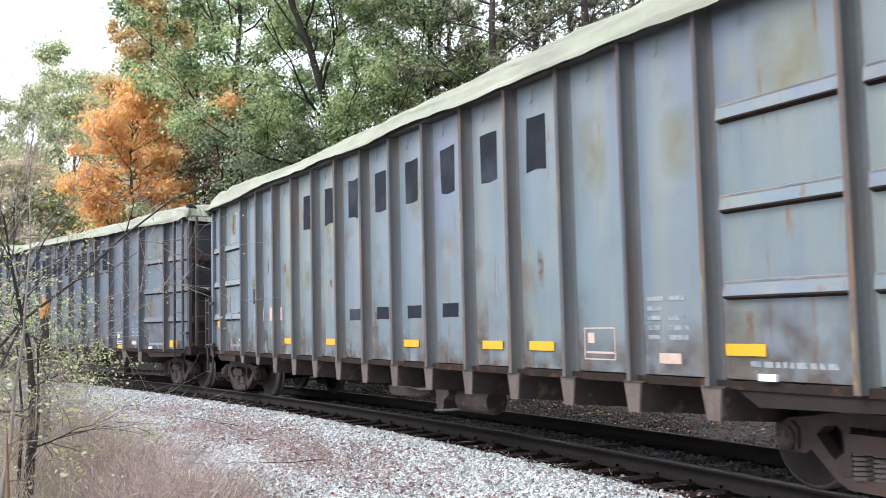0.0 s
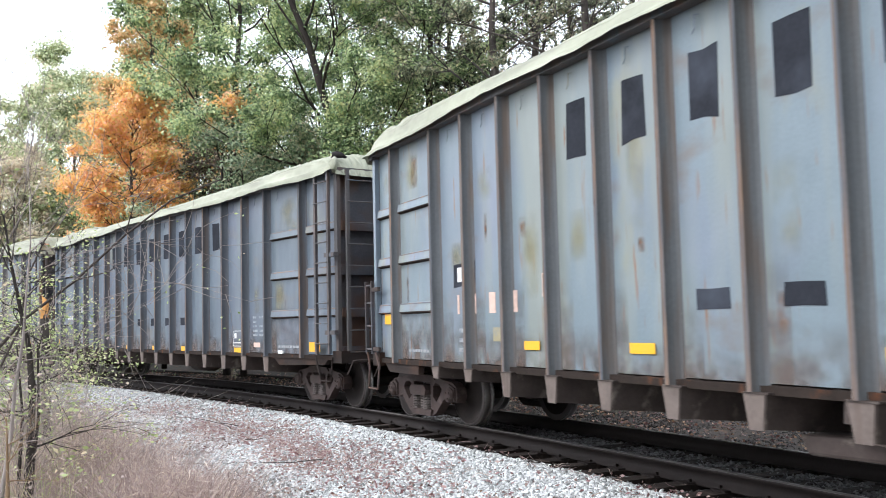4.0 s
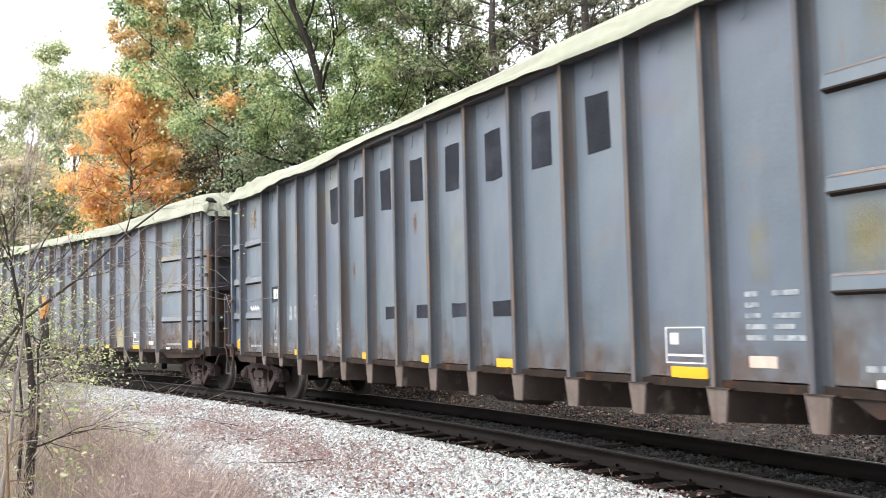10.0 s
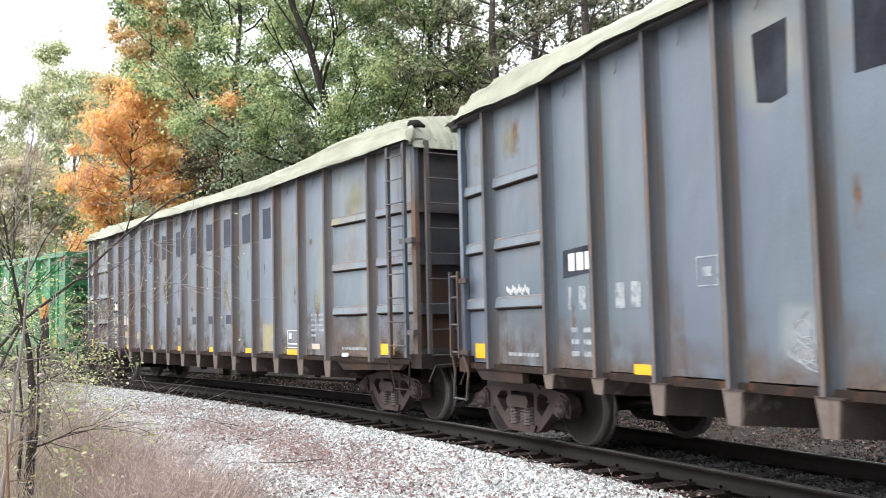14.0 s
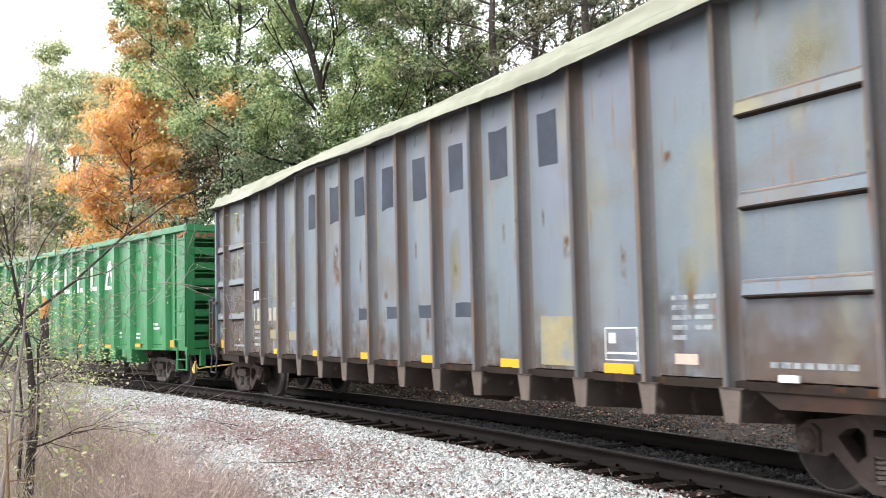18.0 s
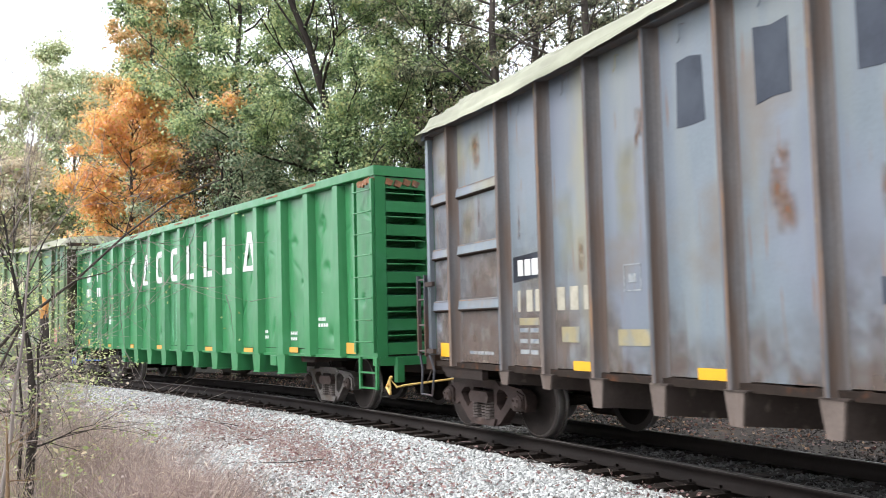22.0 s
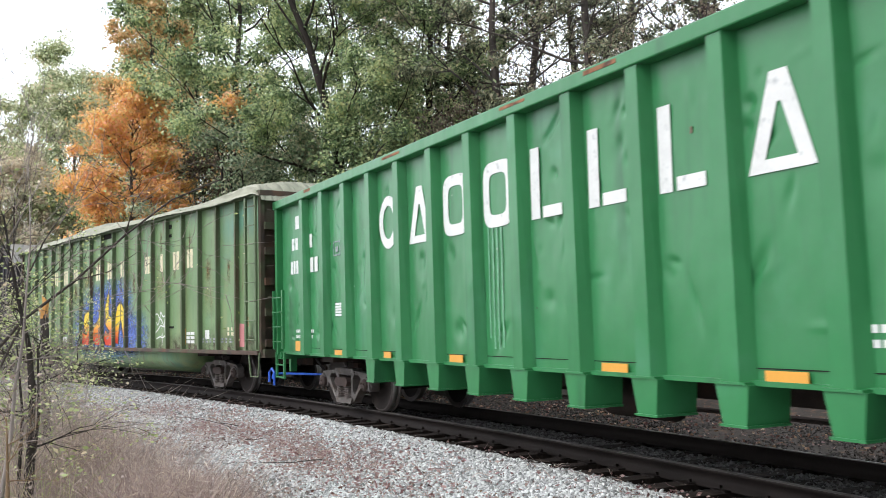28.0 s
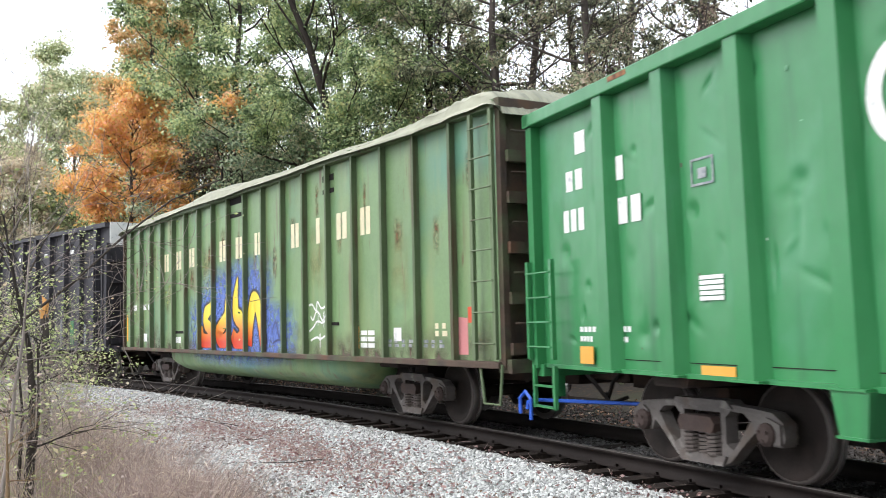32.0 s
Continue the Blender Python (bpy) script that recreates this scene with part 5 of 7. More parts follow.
    for k in range(9):
        x = rng.uniform(-9.5, 7.2)
        part("rim_rust", box_of(x, x + rng.uniform(0.15, 0.6), -H - 0.024, -H - 0.019, top + 0.06, top + rng.uniform(0.08, 0.12)), M["raw_rust"], car, "rust along the rim")
    # levers at the ends
    part("uncoupling_lever", Shape().tube([(x1 + 0.3, -1.5, 0.42), (x1 + 0.3, -1.5, 0.62), (x1 + 0.36, -1.42, 0.5), (x1 + 0.36, -1.3, 0.52), (x1 + 0.5, -0.2, 0.6)], 0.018, 6), M["gold"], car, "yellow uncoupling lever")
    part("lever_handle", Shape().tube([(x1 + 0.3, -1.5, 0.4), (x1 + 0.2, -1.5, 0.5), (x1 + 0.26, -1.48, 0.6), (x1 + 0.3, -1.48, 0.66)], 0.022, 6), M["gold"], car)
    return car


def bay_car():
    """Faded green gondola with a rounded belly between the bogies, rusty ends and a tarpaulin."""
    trucks = (-6.9, 5.15)
    car = car_frame("gondola_wagon", "faded olive green gondola wagon with graffiti and a rounded belly", -48.0, trucks, pale=True)
    G, D = M["olive"], M["olive_post"]
    H, Z0, top, x0, x1 = 1.545, 0.93, 4.04, -9.35, 8.2
    wall = H - 0.1
    near = -wall
    for sy in (-1, 1):
        part("side_sheet", box_of(x0, x1, *sorted((sy * wall, sy * (wall - 0.012))), Z0, top), G, car, "faded green side sheet with rust streaks")
        part("top_rail", box_of(x0, x1, *sorted((sy * (wall - 0.04), sy * (H + 0.01))), top - 0.05, top + 0.06), D, car, bevel=0.01)
        part("side_sill", box_of(x0, x1, *sorted((sy * (wall - 0.1), sy * (H + 0.03))), Z0 - 0.06, Z0 + 0.02), M["bay_rust"], car, bevel=0.01)
        h = Shape().box(0.02, 0.04, *sorted((sy * wall, sy * H)), Z0, top - 0.04)
        h.box(0.0, 0.06, *sorted((sy * (H - 0.015), sy * H)), Z0, top - 0.04)
        me = h.mesh("post", D)
        for k in range(18):
            part("post", me, None, car, at=pose(-8.6 + 0.925 * k, 0, 0))
    part("floor", box_of(x0 + 0.02, x1 - 0.02, -wall + 0.03, wall - 0.03, Z0 - 0.02, Z0 + 0.05), M["under"], car)
    # belly: a trough with rounded sides and rounded ends
    h = Shape()
    secs = []
    n = 16
    for x, k in ((-6.0, 0.0), (-5.9, 0.45), (-5.55, 0.8), (-5.0, 0.97), (-4.6, 1.0), (2.9, 1.0), (3.3, 0.97), (3.75, 0.8), (4.05, 0.45), (4.15, 0.0)):
        secs.append([(x, -1.42 * math.cos(math.pi * i / n) * (0.75 + 0.25 * k), Z0 - 0.05 - 0.56 * k * math.sin(math.pi * i / n) ** 0.6) for i in range(n + 1)])
    for s in secs:
        h.v += s
    h.f = [(a * (n + 1) + i, a * (n + 1) + i + 1, (a + 1) * (n + 1) + i + 1, (a + 1) * (n + 1) + i) for a in range(len(secs) - 1) for i in range(n)]
    part("belly", h, G, car, "dusty green rounded belly plate", smooth=True)
    for sx, xe in ((-1, x0), (1, x1)):
        part("end_sheet", box_of(*sorted((xe, xe - sx * 0.015)), -wall, wall, Z0, top), M["bay_rust"], car, "rusty brown end sheet")
        for z in (3.4, 2.9, 2.3, 1.7, 1.1):
            part("end_rib", box_of(*sorted((xe, xe + sx * 0.13)), -wall, wall, z - 0.07, z + 0.07), M["bay_rust"], car)
        for y in (-H + 0.07, -0.5, 0.5, H - 0.07):
            part("end_post", box_of(*sorted((xe - sx * 0.02, xe + sx * 0.07)), y - 0.045, y + 0.045, Z0 - 0.05, top), M["bay_rust"], car)
        part("end_rail", box_of(*sorted((xe - sx * 0.05, xe + sx * 0.1)), -H, H, top - 0.05, top + 0.06), M["bay_rust"], car)
        for z in (3.7, 3.2, 2.6, 2.0, 1.4):
            part("end_rung", Shape().tube([(xe + sx * 0.13, -1.4, z), (xe + sx * 0.15, -1.36, z), (xe + sx * 0.15, -0.8, z)], 0.013, 6), M["bay_rust"], car)
        coupler(car, xe + sx * 0.08, sx)
        part("end_sill", box_of(*sorted((xe - sx * 0.1, xe + sx * 0.16)), -H + 0.05, H - 0.05, 0.82, 0.98), M["bay_rust"], car)
    ladder(car, 7.72, 8.16, -H - 0.0, 0.98, 3.98, 8, "olive_post", "dark green side ladder")
    part("step_stirrup", Shape().tube([(7.78, -H, 0.92), (7.86, -H, 0.45), (8.18, -H, 0.45), (8.24, -H, 0.92)], 0.02, 6), D, car)
    me = tarp_mesh(x0, x1, H, top, 51, lambda q: 0.14 + 0.16 * math.exp(-((q - 0.95) / 0.06) ** 2) + 0.22 * math.exp(-((q - 0.42) / 0.1) ** 2), over=0.14)
    part("tarpaulin", me, None, car, "pale grey sagging tarpaulin over the load")
    underframe(car, x0, x1, trucks)
    # name as plain cream blocks, one for each letter
    for a, w in ((-5.76, 0.34), (-4.8, 0.36), (-3.84, 0.36), (-1.83, 0.38), (-0.88, 0.38), (0.14, 0.32), (1.88, 0.32), (2.91, 0.14), (3.68, 0.36), (4.5, 0.32)):
        for p, q in (((0, 0.42), (0.58, 1)) if w > 0.2 else ((0, 1),)):
            part("name_bar", box_of(a + p * w, a + q * w, near - 0.005, near - 0.001, 2.77, 3.19), M["cream"], car, "cream painted bar")
    # spray-painted shapes
    def flat(name, pts, mat, lay, label=""):
        part(name, Shape().prism(pts, near - 0.003 - 0.004 * lay, near - 0.001 - 0.004 * lay), M[mat], car, label)

    def haze(x0_, x1_, z0_, z1_, lay):
        y = near - 0.002 - 0.0006 * lay
        ob = part("paint_cloud", Shape().add([(x0_, y, z0_), (x1_, y, z0_), (x1_, y, z1_), (x0_, y, z1_)], [(0, 1, 2, 3)]), M["spray_haze"], car, "soft blue sprayed cloud")
        ob.visible_shadow = False
    for k, q in enumerate(((-4.0, -1.2, 0.75, 2.2), (-3.2, 0.2, 0.85, 2.75), (-1.6, 1.2, 0.9, 2.85), (-0.2, 2.2, 0.7, 1.9), (-3.6, 1.4, 0.6, 1.9), (-2.6, 0.9, 1.1, 2.5))):
        haze(*q, k)

    def stroke(pts, widths, lay, mat, name, label=""):
        """A painted band along a smooth line, with its own width at each place."""
        line, wide = [], []
        for i in range(len(pts) - 1):
            p = [Vector(pts[max(0, min(len(pts) - 1, i + d))]) for d in (-1, 0, 1, 2)]
            for k in range(6):
                u = k / 6
                line.append(0.5 * (2 * p[1] + (p[2] - p[0]) * u + (2 * p[0] - 5 * p[1] + 4 * p[2] - p[3]) * u * u + (3 * p[1] - p[0] - 3 * p[2] + p[3]) * u ** 3))
                wide.append(widths[i] * (1 - u) + widths[i + 1] * u)
        line.append(Vector(pts[-1]))
        wide.append(widths[-1])
        h, n, y = Shape(), len(line), near - 0.006 - 0.003 * lay
        for i, p in enumerate(line):
            d = (line[min(i + 1, n - 1)] - line[max(i - 1, 0)]).normalized()
            e = Vector((-d.y, d.x)) * wide[i] / 2
            for s_ in (1, -1):
                q = p + e * s_
                h.v.append((q.x, y, max(1.0, q.y)))
        h.f = [(2 * i, 2 * i + 1, 2 * i + 3, 2 * i + 2) for i in range(n - 1)]
        part(name, h, M[mat], car, label)
    # four flame-shaped figures, red at the foot and yellow above, edged in black
    figures = (([(-0.4, 1.45), (-0.3, 1.15), (0.12, 1.12), (0.26, 1.32), (-0.12, 1.5), (-0.1, 1.72), (0.16, 1.86), (0.3, 2.15)], [0.1, 0.3, 0.3, 0.26, 0.22, 0.26, 0.18, 0.0]),
               ([(0.3, 1.32), (0.0, 1.12), (-0.26, 1.3), (0.02, 1.5), (0.2, 1.66), (0.22, 1.92), (0.36, 2.3)], [0.16, 0.28, 0.28, 0.26, 0.26, 0.18, 0.0]),
               ([(-0.34, 1.3), (-0.1, 1.12), (0.2, 1.25), (0.12, 1.52), (-0.14, 1.68), (-0.16, 2.0), (-0.04, 2.42)], [0.2, 0.3, 0.34, 0.3, 0.28, 0.22, 0.0]),
               ([(-0.34, 1.06), (-0.28, 1.5), (-0.12, 1.9), (0.06, 1.82), (0.2, 1.5), (0.3, 1.06)], [0.24, 0.26, 0.3, 0.26, 0.26, 0.24]))
    for k, (pts, wd) in enumerate(figures):
        cx = -2.55 + 0.92 * k
        pts = [(cx + a * 1.15, z) for a, z in pts]
        stroke(pts, [w * 1.2 + 0.11 for w in wd], 0, "spray_black", "figure_outline", "black sprayed outline")
        stroke(pts, [w * 1.2 for w in wd], 1, "spray_flame", "figure_fill", "sprayed fill fading from red to yellow")
    stroke([(0.95, 1.3), (1.15, 1.5), (1.3, 1.22), (1.45, 1.45), (1.62, 1.2)], [0.05] * 5, 0, "spray_navy", "paint_scrawl", "dark blue scrawl")
    stroke([(1.0, 1.12), (1.3, 1.18), (1.65, 1.1)], [0.04] * 3, 0, "spray_navy", "paint_scrawl", "dark blue scrawl")
    flat("pink_patch", [(7.08, 1.02), (7.38, 1.02), (7.38, 1.48), (7.1, 1.5)], "spray_pink", 0, "pink sprayed patch")
    flat("red_patch", [(7.39, 1.42), (7.56, 1.42), (7.56, 1.62), (7.39, 1.62)], "spray_red", 0)
    rng = random.Random(3)
    for k in range(4):
        z = 1.75 - 0.17 * k
        pts = [(2.62 + 0.12 * i + rng.uniform(-0.05, 0.05), z + rng.uniform(-0.09, 0.09)) for i in range(6)]
        stroke(pts, [0.035] * 6, 0, "white", "paint_scrawl", "thin white scrawl")
    for k in range(5):
        x, z = rng.uniform(2.6, 3.2), rng.uniform(1.2, 1.7)
        stroke([(x, z), (x + 0.01, z - rng.uniform(0.1, 0.3))], [0.02, 0.008], 0, "white", "paint_drip")
    # rust bleeding down from the rim and up from the sill
    def rust(x, z, w, h, mat, k):
        y = near - 0.0014 - 0.0001 * k
        ob = part("stain", Shape().add([(x, y, z), (x + w, y, z), (x + w, y, z + h), (x, y, z + h)], [(0, 1, 2, 3)]), M[mat], car, "rust and grime on the paint")
        ob.visible_shadow = False
    for k in range(18):
        x = -8.6 + 0.925 * k
        rust(x + 0.04, 0.95, 0.86, rng.uniform(0.25, 0.7), "stain_dust", k % 6)
        rust(x + rng.uniform(0.1, 0.5), rng.uniform(2.2, 3.2), rng.uniform(0.1, 0.35), rng.uniform(0.4, 0.9), "stain_rust", 6 + k % 6)
        if k % 3 == 0:
            rust(x + 0.1, rng.uniform(1.4, 2.4), 0.6, 1.1, "stain_ochre", 12 + k % 5)
    stencil_bars(car, "data_panel", 4.46, 4.93, 1.08, 1.36, near - 0.001, "white", 3, 2, fill=0.85)
    plate(car, "data_patch", 5.48, 5.69, 1.18, 1.37, near - 0.001, "white")
    plate(car, "amber_strip", 4.32, 4.4, 1.05, 1.4, near - 0.001, "amber")
    for x, z in ((-8.6, 1.9), (-7.7, 1.9), (-7.2, 1.9)):
        plate(car, "mark_patch", x, x + 0.34, z, z + 0.14, near - 0.001, "white")
    plate(car, "yellow_strip", 7.66, 7.7, 1.1, 1.75, -H - 0.002, "yellow")
    plate(car, "yellow_strip", -9.25, -9.15, 1.1, 1.8, near - 0.001, "yellow")
    plate(car, "data_patch", -7.6, -7.3, 1.1, 1.3, near - 0.001, "white")
    stencil_bars(car, "data_patch", -4.9, -4.45, 1.08, 1.28, near - 0.001, "white", 1, 2, fill=0.8)
    stencil_bars(car, "data_bar", 5.3, 6.9, 1.1, 1.22, near - 0.001, "faint", 2, 8, rng=rng, fill=0.5)
    stencil_bars(car, "data_bar", 6.6, 6.95, 1.25, 1.45, near - 0.001, "cream", 2, 2, rng=rng, fill=0.6)
    # open slots in the side
    for x, z0, z1 in ((-1.3, 3.86, 4.0), (-1.3, 3.6, 3.68), (3.2, 3.75, 3.85), (3.2, 3.55, 3.62), (3.32, 1.42, 1.47), (-4.9, 1.3, 1.36)):
        plate(car, "side_slot", x, x + (0.75 if x < 0 else 0.4), z0, z1, near - 0.001, "dark", "dark slot in the side", thick=0.012)
    part("uncoupling_lever", Shape().tube([(x1 + 0.34, -1.42, 0.42), (x1 + 0.34, -1.42, 0.5), (x1 + 0.44, -1.3, 0.52), (x1 + 1.6, -0.7, 0.5)], 0.022, 6), M["blue"], car, "blue painted uncoupling lever")
    part("lever_handle", Shape().tube([(x1 + 0.2, -1.42, 0.36), (x1 + 0.2, -1.42, 0.54), (x1 + 0.3, -1.42, 0.62), (x1 + 0.4, -1.42, 0.54), (x1 + 0.4, -1.42, 0.3)], 0.022, 6), M["blue"], car)
    return car


def black_car():
    """Black coal gondola with a pale painted end."""
    trucks = (-7.0, 6.2)
    car = car_frame("gondola_wagon", "black steel coal gondola wagon with a white-topped end", -67.0, trucks)
    B = M["black_car"]
    H, Z0, top, x0, x1 = 1.55, 0.88, 4.35, -8.2, 8.25
    wall = H - 0.14
    for sy in (-1, 1):
        part("side_sheet", box_of(x0, x1, *sorted((sy * wall, sy * (wall - 0.012))), Z0, top), B, car)
        part("top_rail", box_of(x0, x1, *sorted((sy * (wall - 0.04), sy * H)), top - 0.05, top + 0.08), B, car)
        part("side_sill", box_of(x0, x1, *sorted((sy * (wall - 0.1), sy * H)), Z0 - 0.05, Z0 + 0.05), B, car)
        me = box_of(0, 0.16, *sorted((sy * wall, sy * H)), Z0, top).mesh("post", B)
        for k in range(15):
            part("post", me, None, car, at=pose(x0 + 0.3 + 1.1 * k, 0, 0))
    part("floor", box_of(x0 + 0.02, x1 - 0.02, -wall + 0.03, wall - 0.03, Z0, Z0 + 0.08), B, car)
    part("load", box_of(x0 + 0.05, x1 - 0.05, -wall + 0.02, wall - 0.02, Z0 + 0.1, top - 0.1), M["dark"], car)
    for sx, xe in ((-1, x0), (1, x1)):
        part("end_sheet", box_of(*sorted((xe, xe - sx * 0.015)), -wall, wall, Z0, top), B, car)
        part("end_panel", box_of(*sorted((xe, xe + sx * 0.05)), -wall, wall, top - 0.55, top + 0.1), M["white"], car, "white painted upper end panel")
        for z in (3.4, 2.8, 2.2, 1.6, 1.1):
            part("end_rib", box_of(*sorted((xe, xe + sx * 0.14)), -wall, wall, z - 0.07, z + 0.07), B, car)
        for y in (-H + 0.06, H - 0.06):
            part("corner_post", box_of(*sorted((xe, xe + sx * 0.1)), y - 0.06, y + 0.06, Z0, top - 0.5), B, car)
        coupler(car, xe + sx * 0.1, sx)
        part("end_sill", box_of(*sorted((xe - sx * 0.1, xe + sx * 0.2)), -H + 0.05, H - 0.05, 0.8, 0.98), B, car)
    ladder(car, 7.6, 8.15, -H, 0.95, 3.7, 8, "black_car", "black side ladder")
    rng = random.Random(12)
    for x, z0, z1, w in ((4.9, 1.0, 1.75, 0.5), (6.3, 1.0, 1.6, 0.4), (3.4, 1.05, 1.8, 0.5)):
        plate(car, "chalky_patch", x, x + w, z0, z1, -wall, "faint", "pale chalky graffiti patch")
    for x in (1.5, 3.6, 5.6, 7.1):
        plate(car, "small_sign", x, x + 0.25, 3.7, 3.82, -wall, "white")
    plate(car, "green_patch", 5.6, 5.85, 1.0, 1.7, -wall, "green")
    underframe(car, x0, x1, trucks)
    return car


M["raw_rust"] = material("raw_orange_rust", (0.3, 0.14, 0.075), 0.8, bump=0.3, vary=0.35, scale=9.0, spots=(((0.1, 0.06, 0.045), 6.0, 0.5, 0.66), ((0.4, 0.3, 0.24), 8.0, 0.6, 0.7)), spec=0.2)
M["run_green"] = material("pale_green_run", (0.2, 0.45, 0.28), 0.5, vary=0.3, scale=6)
M["faint_cream"] = material("worn_cream_stencil", (0.42, 0.39, 0.31), 0.6, vary=0.25, scale=9)
M["cream"] = material("cream_stencil", (0.68, 0.62, 0.42), 0.55, vary=0.12, scale=6)
M["spray_haze"] = stain_material("blue_spray_cloud", (0.2, 0.29, 0.72), 1.5)
M["spray_flame"] = material("flame_spray", (0.8, 0.5, 0.04), 0.5, vary=0.1)
n, l = M["spray_flame"].node_tree.nodes, M["spray_flame"].node_tree.links
tc, sep, r = n.new("ShaderNodeTexCoord"), n.new("ShaderNodeSeparateXYZ"), n.new("ShaderNodeValToRGB")
l.new(tc.outputs["Generated"], sep.inputs[0])
l.new(sep.outputs[2], r.inputs[0])
el = r.color_ramp.elements
el[0].position, el[0].color, el[1].position, el[1].color = 0.1, (0.6, 0.05, 0.02, 1), 0.5, (0.85, 0.62, 0.05, 1)
mid = el.new(0.32)
mid.color = (0.8, 0.28, 0.04, 1)
l.new(r.outputs[0], n["Principled BSDF"].inputs["Base Color"])
M["spray_navy"] = material("navy_spray", (0.02, 0.03, 0.12), 0.5)
M["spray_black"] = material("black_spray", (0.02, 0.018, 0.02), 0.5)
M["spray_red"] = material("red_spray", (0.62, 0.08, 0.03), 0.5, vary=0.25, scale=3)
M["spray_pink"] = material("pink_spray", (0.6, 0.24, 0.24), 0.55, vary=0.15)


# ---- plants ----
def leaves_mesh(name, centres, size, mat, seed, shape=(1.0, 0.55), flat=0.35, facing=None):
    """Four-cornered leaves at the centres, each turned its own way, or roughly square to its facing."""
    rng = np.random.default_rng(seed)
    n = len(centres)
    a = rng.standard_normal((n, 3))
    if facing is None:
        a[:, 2] *= flat
        a /= np.linalg.norm(a, axis=1)[:, None]
        b = rng.standard_normal((n, 3))
        b -= a * (a * b).sum(1)[:, None]
    else:
        up = facing + 0.55 * rng.standard_normal((n, 3))
        up /= np.linalg.norm(up, axis=1)[:, None]
        a -= up * (a * up).sum(1)[:, None]
        a /= np.linalg.norm(a, axis=1)[:, None]
        b = np.cross(up, a)
    b /= np.linalg.norm(b, axis=1)[:, None]
    k = (size * (0.55 + 0.9 * rng.random(n)))[:, None]
    la, lb = a * k * 0.5 * shape[0], b * k * 0.5 * shape[1]
    bend = np.cross(a, b) * k * 0.12
    v = np.stack([centres - la, centres + lb + bend, centres + la, centres - lb + bend], 1).reshape(-1, 3)
    f = np.arange(4 * n).reshape(-1, 4)
    return fast_mesh(name, v, f, mat)


def branch_line(rng, start, direction, length, bend, n=5, up=0.0):
    pts, d, p = [Vector(start)], Vector(direction).normalized(), Vector(start)
    for _ in range(n):
        d = (d + Vector((rng.uniform(-bend, bend), rng.uniform(-bend, bend), rng.uniform(-bend, bend) * 0.6 + up))).normalized()
        p = p + d * (length / n)
        pts.append(p.copy())
    return pts


